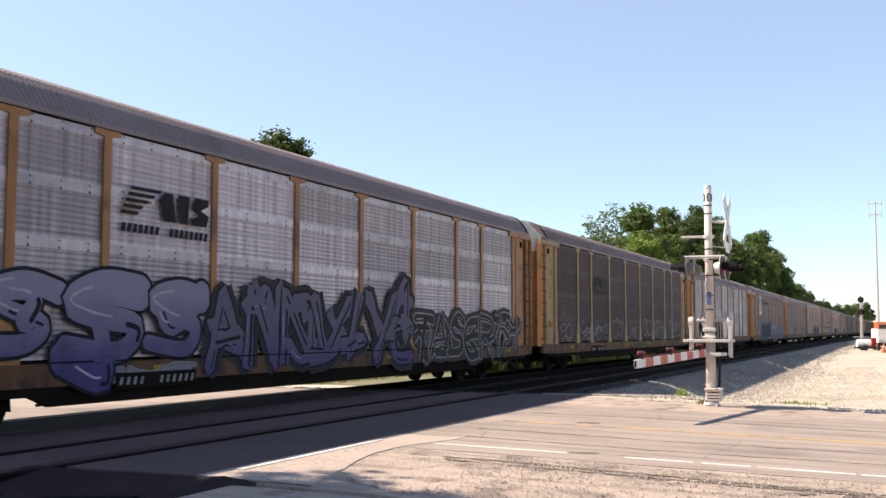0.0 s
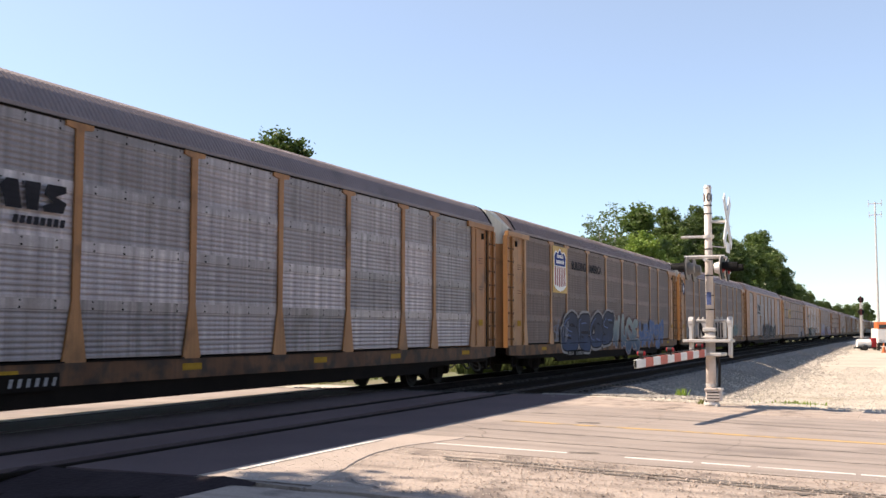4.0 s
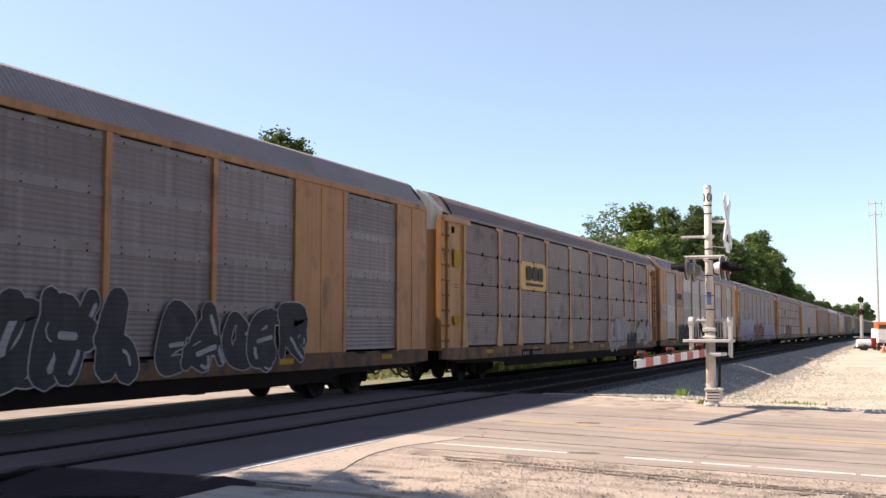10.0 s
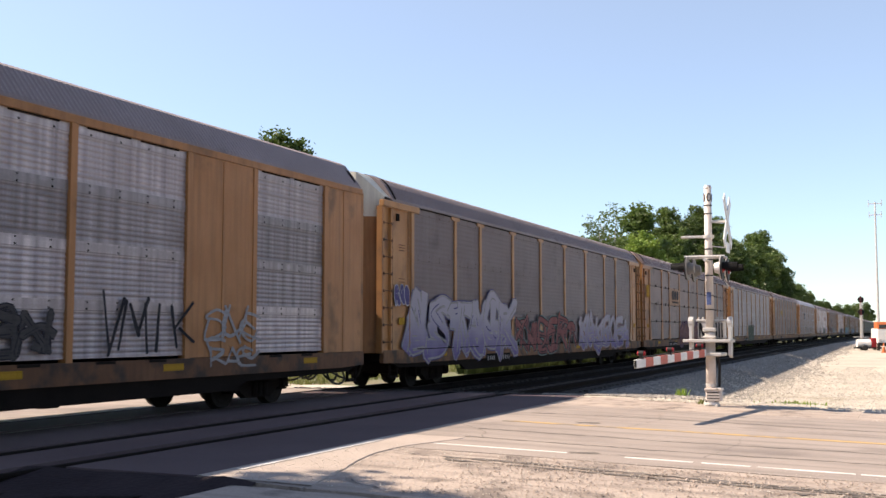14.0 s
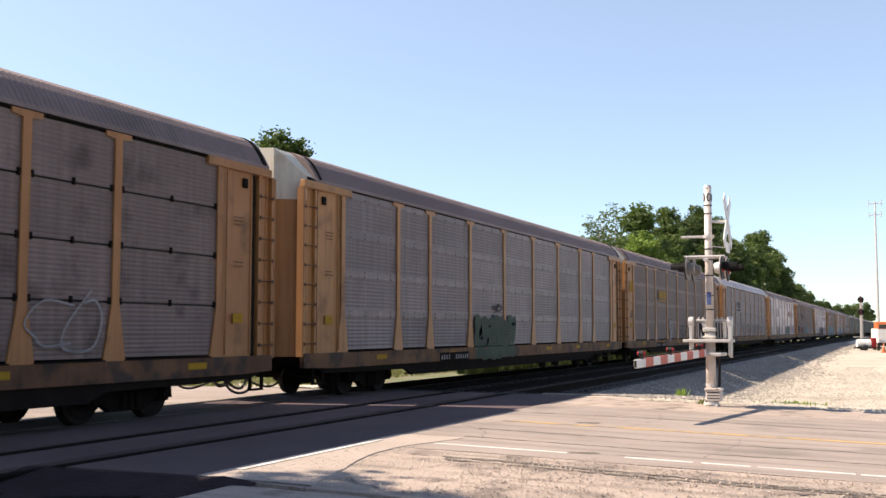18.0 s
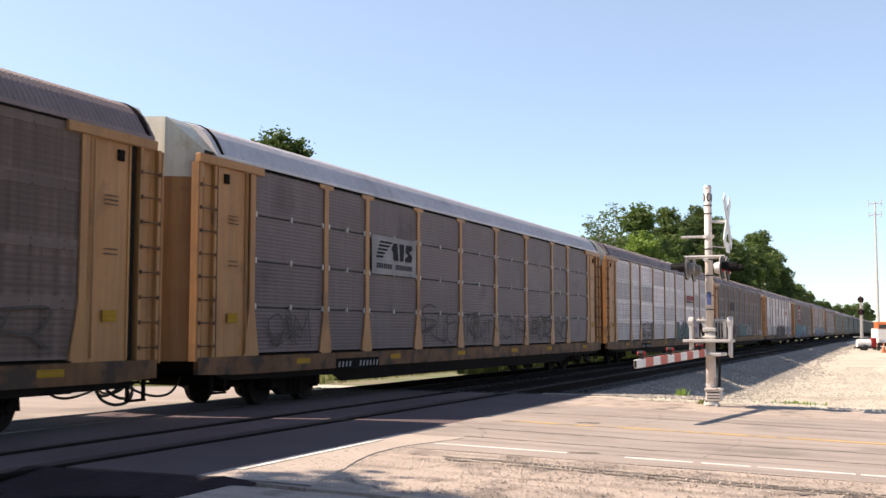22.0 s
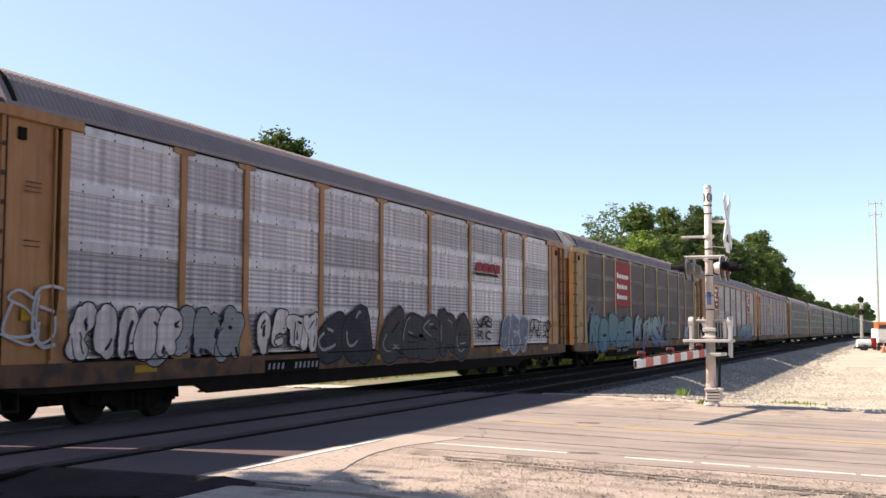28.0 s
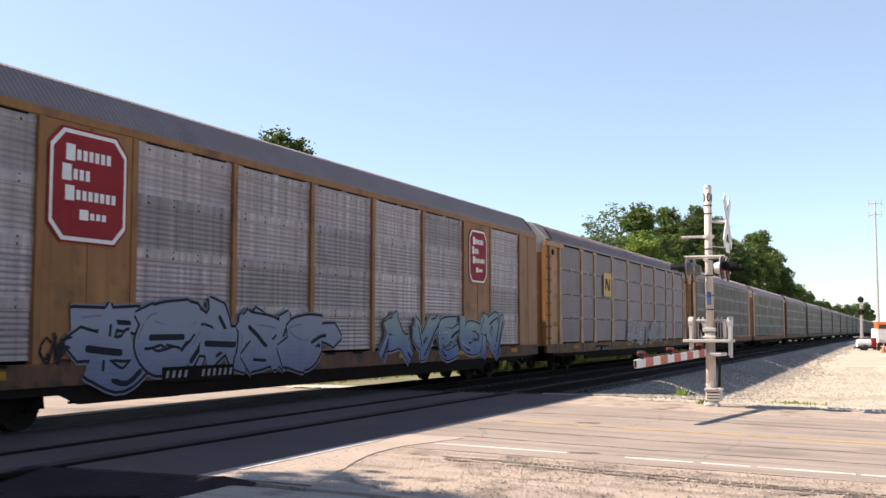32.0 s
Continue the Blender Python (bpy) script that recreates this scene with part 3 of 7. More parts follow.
def pebbles(name, count, area, size, material, label, seed, lift=0.0):
    """Loose stones strewn over the ground: area gives x, y from two random numbers."""
    r = random.Random(seed)
    vs, fs = [], []
    base = [(1, 0, 0), (-0.5, 0.85, 0), (-0.5, -0.85, 0), (0.1, 0.1, 0.8), (0.7, 0.6, 0.35), (-0.8, 0.1, 0.4), (0.4, -0.7, 0.4)]
    tris = [(0, 4, 3), (4, 1, 3), (1, 5, 3), (5, 2, 3), (2, 6, 3), (6, 0, 3), (0, 1, 4), (1, 2, 5), (2, 0, 6)]
    for _ in range(count):
        x, y = area(r)
        s = size * r.uniform(0.5, 1.5)
        c, d = math.cos(a := r.uniform(0, 6.3)), math.sin(a)
        q = r.uniform(0.6, 1.2)
        z = ground_z(x, y) + lift
        k = len(vs)
        vs += [(x + s * (px * c - py * d), y + s * (px * d + py * c) * q, z + s * pz * q - 0.1 * s) for px, py, pz in base]
        fs += [(a + k, b + k, e + k) for a, b, e in tris]
    return tagged(new(name, raw(name, vs, fs, material)), label, "gravel", kind="stuff")


pebbles("lot_gravel", 34000, lambda r: (23.6 + 50 * r.random() ** 1.6, r.uniform(-6, 5.6)), 0.03, STONE, "loose pale gravel stones", 3)
pebbles("bank_gravel", 26000, lambda r: (24.4 + 46 * r.random() ** 1.6, 8.0 - abs(r.gauss(0, 1.5))), 0.032, BALLAST_STONE, "loose ballast stones on the slope", 5, 0.01)
pebbles("track_ballast", 9000, lambda r: (24.4 + 36 * r.random() ** 1.5, r.uniform(7.8, 15.0)), 0.035, SHADED_BALLAST, "ballast stones between the ties, coloured dark for shade", 7, 0.01)
pebbles("shoulder_rubble", 3200, lambda r: (9.4 + 3.2 * r.random() ** 0.8, r.uniform(-2.5, 4.6)), 0.014, SHOULDER, "crumbled tar and stones on the near shoulder", 13, 0.006)
pebbles("far_bank_gravel", 15000, lambda r: (52 + 110 * r.random() ** 1.3, 8.2 - abs(r.gauss(0, 1.3))), 0.06, BALLAST_STONE, "loose ballast stones on the far slope", 15, 0.01)
pebbles("shoulder_grit", 6000, lambda r: (r.choice((r.uniform(9.3, 12.8), r.uniform(9.3, 13.0), r.uniform(21.0, 24.2))), r.uniform(-2, 6.9)), 0.008, STONE, "loose grit on the road shoulders", 9, 0.008)


def blades(name, count, area, h, label, seed, material=None):
    r = random.Random(seed)
    vs, fs = [], []
    for _ in range(count):
        x, y = area(r)
        z = ground_z(x, y) - 0.04
        a, hh, w = r.uniform(0, 6.3), h * r.uniform(0.4, 1.3), 0.012 * r.uniform(0.7, 2.2)
        lx, ly = r.uniform(-0.4, 0.4) * hh, r.uniform(-0.4, 0.4) * hh
        k = len(vs)
        dx, dy = w * math.cos(a), w * math.sin(a)
        vs += [(x - dx, y - dy, z), (x + dx, y + dy, z), (x + lx * 0.4 + dx * 0.8, y + ly * 0.4 + dy * 0.8, z + hh * 0.6), (x + lx, y + ly, z + hh)]
        fs += [(k, k + 1, k + 2), (k, k + 2, k + 3)]
    return tagged(new(name, raw(name, vs, fs, material or GRASS)), label, "grass", kind="stuff")


blades("verge_grass", 30000, lambda r: (24.5 + 75 * r.random(), 20.3 + 14 * r.random() ** 1.2), 0.26, "long sunlit grass beyond the tracks", 21)
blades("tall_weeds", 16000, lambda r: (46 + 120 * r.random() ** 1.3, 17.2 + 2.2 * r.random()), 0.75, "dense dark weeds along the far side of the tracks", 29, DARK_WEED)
blades("weed_tuft", 170, lambda r: (r.gauss(26.0, 0.35), r.gauss(2.3, 0.28)), 0.12, "straggly green weeds in the gravel", 23, LEAF_LIGHT)
blades("dry_weeds", 220, lambda r: (r.gauss(26.0, 0.9), r.gauss(2.2, 0.9)), 0.06, "dry grass in the gravel", 24, GRASS)
blades("weed_clump", 110, lambda r: (r.gauss(26.86, 0.1), r.gauss(5.11, 0.07)), 0.22, "small bright green weed at the road's edge", 25, LEAF_LIGHT)
blades("weed_sprigs", 40, lambda r: (r.gauss(23.5, 0.12), r.gauss(4.05, 0.05)), 0.14, "sparse weeds at the foot of the gate mast", 27, GRASS)


# ---- trees ----
def tree_parts(seed, height, spread, base, leaf=LEAF, sparse=1.0, clumps=46, size=0.18, count=260, wood=BARK):
    """Trunk with limbs, and a crown of leaf clumps with gaps; all in the tree's own space."""
    r = random.Random(seed)
    bm = bmesh.new()
    lean = Vector((r.uniform(-0.04, 0.04), r.uniform(-0.04, 0.04), 1))
    tr = 0.022 * height
    top = lean * (height * 0.72)
    rod(bm, (0, 0, -0.4), lean * (height * 0.35), tr, tr * 0.7, 9)
    rod(bm, lean * (height * 0.35), top, tr * 0.7, tr * 0.25, 8)
    centres = []
    bays = [r.uniform(0.55, 1.2) for _ in range(9)]
    for i in range(clumps):
        t = r.random() ** 0.8
        z = base + (height - base) * t
        a = r.uniform(0, 6.283)
        prof = math.sin(math.pi * min(1.0, 0.12 + 0.88 * t) ** 0.8) ** 0.6
        rad = spread * prof * math.sqrt(r.uniform(0.1, 1.0)) * bays[(int(a * 3 / 6.283) + 3 * int(2.99 * t)) % 9]
        c = Vector((rad * math.cos(a), rad * math.sin(a), z + r.uniform(-0.04, 0.03) * height))
        centres.append(c)
        if i % 2 == 0:
            s = lean * (height * r.uniform(0.22, 0.66))
            if s.z > c.z - 0.3:
                s = lean * max(0.2 * height, c.z - 1.5)
            mid = (s + c) / 2 + Vector((0, 0, 0.04 * height))
            rod(bm, s, mid, tr * 0.28, tr * 0.18, 5)
            rod(bm, mid, c, tr * 0.18, tr * 0.06, 5)
    vs, fs = [], []
    for c in centres:
        cr = spread * r.uniform(0.10, 0.26)
        twigs = [c + Vector((r.gauss(0, 1), r.gauss(0, 1), r.gauss(0, 0.8))).normalized() * cr * r.uniform(0.3, 1.15) for _ in range(9)]
        n = int(count * sparse * r.uniform(0.6, 1.3) * (cr / spread / 0.18) ** 1.5)
        for k in range(n):
            q = r.choice(twigs) + Vector((r.gauss(0, 1), r.gauss(0, 1), r.gauss(0, 0.7))) * cr * 0.24
            u = Vector((r.uniform(-1, 1), r.uniform(-1, 1), r.uniform(-0.6, 0.6))).normalized()
            w = u.cross(Vector((r.uniform(-1, 1), r.uniform(-1, 1), r.uniform(-0.2, 1)))).normalized()
            s = size * r.uniform(0.6, 1.5)
            k = len(vs)
            vs += [q - u * s, q + w * s * 0.5, q + u * s, q - w * s * 0.5]
            fs += [(k, k + 1, k + 2), (k, k + 2, k + 3)]
    return mesh("trunk", bm, wood, True), raw("crown", [tuple(v) for v in vs], fs, leaf)


def tree(me, x, y, turn, scale, label):
    ob = tagged(new("tree"), label, "tree", "trees beyond the tracks")
    ob.matrix_basis = pose(x, y, ground_z(x, y) - 0.1, 0, 0, turn) @ Matrix.Diagonal((scale, scale, scale, 1))
    put("trunk", me[0], ob)
    put("crown", me[1], ob)
    return ob


def woods():
    broad = tree_parts(2, 17, 5.8, 2.0, count=300, clumps=120, size=0.18)
    tall = tree_parts(5, 20, 5.2, 2.5, count=300, clumps=130, size=0.18)
    round_ = tree_parts(8, 13, 5.4, 1.0, count=300, clumps=100, size=0.16)
    light = tree_parts(11, 11, 3.9, 0.6, LEAF_LIGHT, count=380, clumps=56, size=0.13)
    thin = tree_parts(14, 15, 4.6, 4.0, LEAF, 0.17, 70, 0.15, wood=BARE)
    deep, young, bare = "dark green leafy tree in full summer crown", "bright yellow-green young tree", "half-bare tree with thin pale branches"
    for me, x, y, a, s, lab in (
            (thin, 103, 29, 10, 0.72, bare), (thin, 110, 30, 200, 0.9, bare), (thin, 119, 30.5, 90, 1.06, bare), (light, 115, 26, 0, 1.13, young), (light, 129, 26.5, 130, 1.02, young), (round_, 109, 31, 140, 0.62, deep),
            (broad, 130, 30, 40, 0.99, deep), (round_, 139, 28, 77, 1.12, deep), (tall, 148, 30, 20, 0.92, deep), (broad, 159, 28.5, 300, 1.07, deep), (tall, 171, 29.5, 140, 1.04, deep),
            (round_, 181, 27, 12, 1.3, deep), (tall, 191, 30, 210, 1.05, deep), (broad, 204, 28.5, 80, 1.04, deep), (round_, 217, 27.5, 250, 1.38, deep), (tall, 238, 29.5, 15, 1.1, deep),
            (tall, 256, 29.5, 190, 1.2, deep), (tall, 268, 29.5, 90, 1.08, deep), (round_, 247, 27, 33, 1.45, deep), (broad, 306, 28.5, 120, 0.88, deep), (round_, 325, 29, 60, 1.12, deep),
            (broad, 347, 29, 200, 0.92, deep), (broad, 386, 29, 10, 0.84, deep), (round_, 420, 28, 70, 1.0, deep), (broad, 460, 28, 140, 0.78, deep), (round_, 515, 27, 10, 1.05, deep), (broad, 575, 25, 10, 0.85, deep),
            (round_, 640, 22, 100, 1.3, deep), (broad, 720, 20, 10, 1.1, deep),
            (broad, 380, -8, 30, 0.95, deep), (round_, 400, -16, 80, 1.2, deep), (broad, 430, -24, 120, 1.0, deep), (round_, 470, -2, 10, 1.2, deep), (round_, 430, -38, 0, 1.3, deep),
            (broad, 64.2, 41.0, 140, 0.915, "dark green treetop showing above the train"),
            (tall, 3.3, 18.7, 50, 0.82, "leafy tree whose shade falls across the road's edge")):
        tree(me, x, y, a, s, lab)
    # unseen wood added behind the camera; it cuts low sky light on the train
    r = random.Random(31)
    for i in range(16):
        tree((broad, tall, round_)[i % 3], -90 + 15 * i + r.uniform(-3, 3), -62 + r.uniform(-6, 4), r.uniform(0, 360), r.uniform(0.95, 1.2), "unseen leafy tree added behind the camera")


woods()


# ---- far things along the lot ----
def bounding_pole(name, x, y, h, r, label, bars):
    ob = tagged(new(name), label, "mast")
    ob.matrix_basis = pose(x, y, ground_z(x, y))
    part("pole", rod(bmesh.new(), (0, 0, -0.3), (0, 0, h), r, r * 0.6, 10), STEEL, ob)
    for z, l in bars:
        part("crossarm", tube(bmesh.new(), [(0, -l, z), (0, l, z)], 0.05), STEEL, ob)
        for s in (-1, 1):
            part("antenna", rod(bmesh.new(), (0, s * l, z - 0.35), (0, s * l, z + 0.45), 0.035, n=6), STEEL, ob)
    return ob


bounding_pole("radio_mast", 130, 2.33, 16.9, 0.15, "tall thin grey radio mast with crossarms", ((16.7, 0.7), (15.4, 0.65)))
bounding_pole("short_mast", 132, 2.4, 8.6, 0.16, "shorter grey steel mast", ())


def rail_signal():
    ob = tagged(new("rail_signal"), "two-headed railway colour-light signal on a dark mast", "railway signal")
    ob.matrix_basis = pose(128, 4.1, ground_z(128, 4.1))
    part("foundation", boxm(-0.4, 0.4, -0.4, 0.4, -0.3, 0.55, 0.03), CONCRETE, ob)
    part("mast", rod(bmesh.new(), (0, 0, 0.5), (0, 0, 5.9), 0.11, 0.09), STEEL, ob)
    part("platform", boxm(-0.5, 0.5, -0.7, 0.9, 1.35, 1.42), STEEL, ob)
    for z in (5.6, 4.2):
        head = part("signal_head", rod(bmesh.new(), (-0.22, 0, z), (-0.14, 0, z), 0.34, 0.34, 20), DARK, ob, "round black signal background")
        for s in (0.24, 0, -0.24):
            put("lens", mesh("lens", rod(bmesh.new(), (-0.29, 0, z + s), (-0.225, 0, z + s), 0.09, 0.09, 12), LENS_RED), head)
            put("hood", mesh("hood", rod(bmesh.new(), (-0.45, 0, z + s + 0.10), (-0.22, 0, z + s + 0.10), 0.06, 0.10, 8), DARK), head)
    part("ladder", tube(tube(bmesh.new(), [(0.3, -0.15, 0.5), (0.3, -0.15, 5.4)], 0.02), [(0.3, 0.15, 0.5), (0.3, 0.15, 5.4)], 0.02), STEEL, ob)


rail_signal()


def work_truck():
    ob = tagged(new("work_truck"), "white service truck with an orange cab roof parked on the gravel", "truck")
    ob.matrix_basis = pose(121, 1.2, ground_z(121, 1.2) + 0.02, 0, 0, 8)
    part("body", boxm(0, 5.2, -1.15, 1.15, 0.75, 2.35, 0.08), TRUCK_WHITE, ob)
    cab = bmesh.new()
    slab(cab, [(0.0, 2.3), (0.25, 3.05), (3.0, 3.05), (3.1, 2.3)], -1.1, 1.1)
    part("cab_roof", cab, TRUCK_ORANGE, ob, "orange roof")
    part("windscreen", boxm(-0.02, 0.1, -0.95, 0.95, 2.38, 2.75), GLASS, ob)
    part("bumper", boxm(-0.25, 0.1, -1.1, 1.1, 0.55, 0.85, 0.04), DARK, ob)
    part("chassis", boxm(0.1, 5.1, -0.6, 0.6, 0.45, 0.8), DARK, ob)
    for x in (0.9, 4.2):
        for s in (-1, 1):
            w = part("wheel", rod(bmesh.new(), (x, s * 1.12, 0.46), (x, s * 0.82, 0.46), 0.46, 0.46, 18), RUBBER, ob)
            put("rim", mesh("rim", rod(bmesh.new(), (x, s * 1.135, 0.46), (x, s * 1.0, 0.46), 0.24, 0.24, 14), STEEL), w)
    for s in (-1, 1):
        part("headlight", rod(bmesh.new(), (-0.05, s * 0.85, 1.1), (0.05, s * 0.85, 1.1), 0.14, 0.14, 12), STEEL, ob)
    cone = tagged(new("traffic_cone"), "orange traffic cone with white band on the gravel", "cone")
    cone.matrix_basis = pose(112, 1.62, ground_z(112, 1.62) + 0.01)
    part("base", boxm(-0.25, 0.25, -0.25, 0.25, 0, 0.05, 0.01), TRUCK_ORANGE, cone)
    part("cone_body", rod(bmesh.new(), (0, 0, 0.05), (0, 0, 0.95), 0.19, 0.05, 14), TRUCK_ORANGE, cone)
    part("band", rod(bmesh.new(), (0, 0, 0.45), (0, 0, 0.65), 0.125, 0.098, 14), SIGN_WHITE, cone)
    crate = tagged(new("equipment_trailer"), "small white and dark red equipment trailer by the signal", "trailer")
    crate.matrix_basis = pose(122, 3.55, ground_z(122, 3.55), 0, 0, 15)
    part("tank", rod(bmesh.new(), (0, -0.5, 0.75), (0, 0.9, 0.75), 0.45, 0.45, 16), TRUCK_WHITE, crate)
    part("box", boxm(-0.5, 0.5, -1.3, -0.55, 0.35, 1.35, 0.03), SIGN_RED, crate)
    part("frame", boxm(-0.6, 0.6, -1.5, 1.1, 0.22, 0.36), DARK, crate)
    for s in (-1, 1):
        part("wheel", rod(bmesh.new(), (s * 0.72, 0.2, 0.3), (s * 0.56, 0.2, 0.3), 0.3, 0.3, 14), RUBBER, crate)


work_truck()


# ---- the crossing gate ----
def crossing_gate():
    MX, MY = 23.0, 3.76
    z0 = road_z(MY)
    ob = tagged(new("crossing_gate"), "grey metal crossing-signal mast with lowered striped gate arm", "crossing gate")
    ob.matrix_basis = pose(MX, MY, z0)
    part("base", boxm(-0.15, 0.15, -0.16, 0.13, -0.25, 0.04, 0.02), CONCRETE, ob)
    part("base_flange", rod(bmesh.new(), (0, 0, 0.03), (0, 0, 0.08), 0.17, 0.16, 18), STEEL, ob)
    for i in range(4):
        bx, by = 0.135 * math.cos(0.8 + 1.57 * i), 0.135 * math.sin(0.8 + 1.57 * i)
        part("anchor_bolt", rod(bmesh.new(), (bx, by, 0.06), (bx, by, 0.15), 0.018, n=6), DARK, ob)
    jb = part("junction_box", boxm(-0.15, 0.12, -0.22, 0.10, 0.10, 0.34, 0.025), POLE, ob)
    put("cover", mesh("cover", boxm(-0.17, 0.14, -0.24, 0.12, 0.33, 0.38, 0.01), POLE), jb)
    for z in (0.155, 0.215, 0.275):
        put("groove", mesh("groove", boxm(-0.154, -0.148, -0.19, 0.07, z, z + 0.018), DARK), jb)
    put("bolt", mesh("bolt", rod(bmesh.new(), (-0.17, -0.15, 0.36), (-0.13, -0.15, 0.36), 0.02, n=8), STEEL), jb)
    part("lower_mast", rod(bmesh.new(), (0, 0, 0.3), (0, 0, 1.55), 0.105, 0.105, 18), POLE, ob, smooth=True)
    part("upper_mast", rod(bmesh.new(), (0, 0, 1.5), (0, 0, 4.70), 0.085, 0.078, 18), POLE, ob, smooth=True)
    part("mast_cap", rod(bmesh.new(), (0, 0, 4.68), (0, 0, 4.74), 0.088, 0.07, 18), POLE, ob)
    for z in (2.05, 2.35, 2.78, 3.12, 3.35, 4.12, 4.3):
        part("strap", rod(bmesh.new(), (0, 0, z - 0.012), (0, 0, z + 0.012), 0.09, 0.09, 16), DARK, ob)
    for z in (0.44, 1.52, 3.62):
        part("clamp", rod(bmesh.new(), (0, 0, z - 0.035), (0, 0, z + 0.035), 0.115, 0.115, 16), STEEL, ob)
    part("decal", boxm(-0.092, -0.088, -0.05, 0.05, 2.15, 2.42), paint("decal_blue", (0.10, 0.14, 0.30)), ob, "small blue notice plate")
    part("conduit", tube(bmesh.new(), [(0.02, -0.17, 0.4), (0.02, -0.18, 0.9), (0.02, -0.13, 1.1)], 0.03), DARK, ob)
    # mechanism, its side arms and counterweights
    box_ = part("mechanism", boxm(0.02, 0.50, -0.27, 0.27, 1.41, 1.80, 0.03), POLE, ob, "grey gate mechanism housing")
    put("lid", mesh("lid", boxm(0.0, 0.53, -0.30, 0.30, 1.79, 1.84, 0.015), STEEL), box_)
    for y in (-0.24, -0.15, 0.15, 0.24):
        put("lid_bolt", mesh("lid_bolt", rod(bmesh.new(), (0.04, y, 1.83), (0.04, y, 1.89), 0.022, n=8), STEEL), box_)
    for y in (-0.25, -0.19, -0.13, 0.22):
        put("rib", mesh("rib", boxm(-0.02, 0.03, y - 0.012, y + 0.012, 1.44, 1.77), DARK), box_)
    brace = slab(bmesh.new(), [(0.10, 1.44), (0.15, 1.44), (0.24, 1.76), (0.19, 1.76)], -0.015, 0.015)
    brace.transform(pose(0, 0, 0, 0, 0, 90))
    put("brace", mesh("brace", brace, DARK), box_)
    part("mast_clamp", boxm(-0.13, 0.04, -0.14, 0.14, 1.58, 1.66, 0.015), STEEL, ob)
    part("mast_clamp", boxm(-0.13, 0.04, -0.14, 0.14, 1.44, 1.49, 0.015), STEEL, ob)
    part("shelf", boxm(-0.35, 0.42, -0.46, 0.52, 1.35, 1.41, 0.012), STEEL, ob)
    part("cradle", boxm(-0.5, 0.30, -0.30, 0.36, 1.06, 1.13, 0.012), STEEL, ob)
    for s, y in ((1, 0.40), (-1, -0.42)):
        arm = bmesh.new()
        slab(arm, [(-0.12, 1.08), (0.10, 1.02), (0.16, 1.85), (0.02, 1.90), (-0.08, 1.85)], y - 0.03, y + 0.03)
        part("support_arm", arm, STEEL, ob)
        part("counterweight", rod(bmesh.new(), (0.0, y - 0.05, 1.78), (0.0, y + 0.05, 1.78), 0.11, 0.11, 14), STEEL, ob)
    # gate arm across the far lane
    arm = put("gate_arm", mesh("gate_arm", boxm(-4.93, -0.45, -0.03, 0.03, -0.075, 0.075, 0.008), SIGN_WHITE), ob, "white fibreglass gate arm with red stripes", (0, 0, 1.14), (0, -1.4, -5.6))
    for i in range(5):
        x = -4.45 + i * 0.86
        put("red_stripe", mesh("red_stripe", boxm(x, x + 0.42, -0.033, 0.033, -0.078, 0.078), STRIPE_RED), arm)
    put("end_cap", mesh("end_cap", boxm(-4.942, -4.925, -0.02, 0.02, -0.065, 0.065), DARK), arm)
    put("cable", mesh("cable", tube(bmesh.new(), [(-4.6, 0, 0.10), (-2.5, 0, 0.11), (-0.5, 0, 0.10)], 0.012), DARK), arm)
    for x in (-4.6, -2.9, -0.85):
        lamp_ = put("gate_lamp", mesh("gate_lamp", rod(boxm(x - 0.03, x + 0.03, -0.03, 0.03, 0.07, 0.13), (x, -0.045, 0.17), (x, 0.045, 0.17), 0.048, 0.048, 14), DARK), arm, "small red gate-arm lamp")
        for sd in (-1, 1):
            put("lens", mesh("lens", rod(bmesh.new(), (x, sd * 0.04, 0.17), (x, sd * 0.07, 0.17), 0.044, 0.036, 14), SIGN_RED), lamp_)
    # flashing lights on a crossarm along the tracks, facing both ways
    part("light_crossarm", tube(bmesh.new(), [(-0.42, 0.02, 3.10), (0.42, 0.02, 3.10)], 0.035, 8), STEEL, ob)
    part("light_bracket", tube(bmesh.new(), [(-0.2, -0.36, 3.18), (-0.2, 0.48, 3.18)], 0.028, 8), STEEL, ob)
    part("light_bracket", tube(bmesh.new(), [(0.2, -0.36, 3.18), (0.2, 0.48, 3.18)], 0.028, 8), STEEL, ob)
    for x in (-0.40, 0.40):
        for s, y in ((1, 0.40), (-1, -0.34)):
            z = 2.92
            f = part("flasher", rod(bmesh.new(), (x, y - 0.012, z), (x, y + 0.012, z), 0.25, 0.25, 28), DARK, ob, "round black flasher background with pale rim")
            put("rim", mesh("rim", rod(bmesh.new(), (x, y - s * 0.03, z), (x, y - s * 0.013, z), 0.255, 0.255, 28), STEEL if s < 0 else FLASHER_BACK), f)
            put("housing", mesh("housing", rod(bmesh.new(), (x, y - s * 0.16, z), (x, y - s * 0.02, z), 0.10, 0.15, 16), STEEL if s < 0 else FLASHER_BACK), f)
            put("lens", mesh("lens", rod(bmesh.new(), (x, y + s * 0.01, z), (x, y + s * 0.05, z), 0.11, 0.09, 18), LENS_RED), f, "unlit red lens")
            hood = bmesh.new()
            ring = [(0.13 * math.cos(a), 0.13 * math.sin(a)) for a in [math.pi * (-0.1 + 1.2 * i / 12) for i in range(13)]]
            for (ax, az), (bx, bz) in zip(ring, ring[1:]):
                q = [(x + ax, y + s * 0.012, z + az), (x + bx, y + s * 0.012, z + bz), (x + bx * 0.8, y + s * 0.32, z + bz * 0.8 + 0.01), (x + ax * 0.8, y + s * 0.32, z + az * 0.8 + 0.01)]
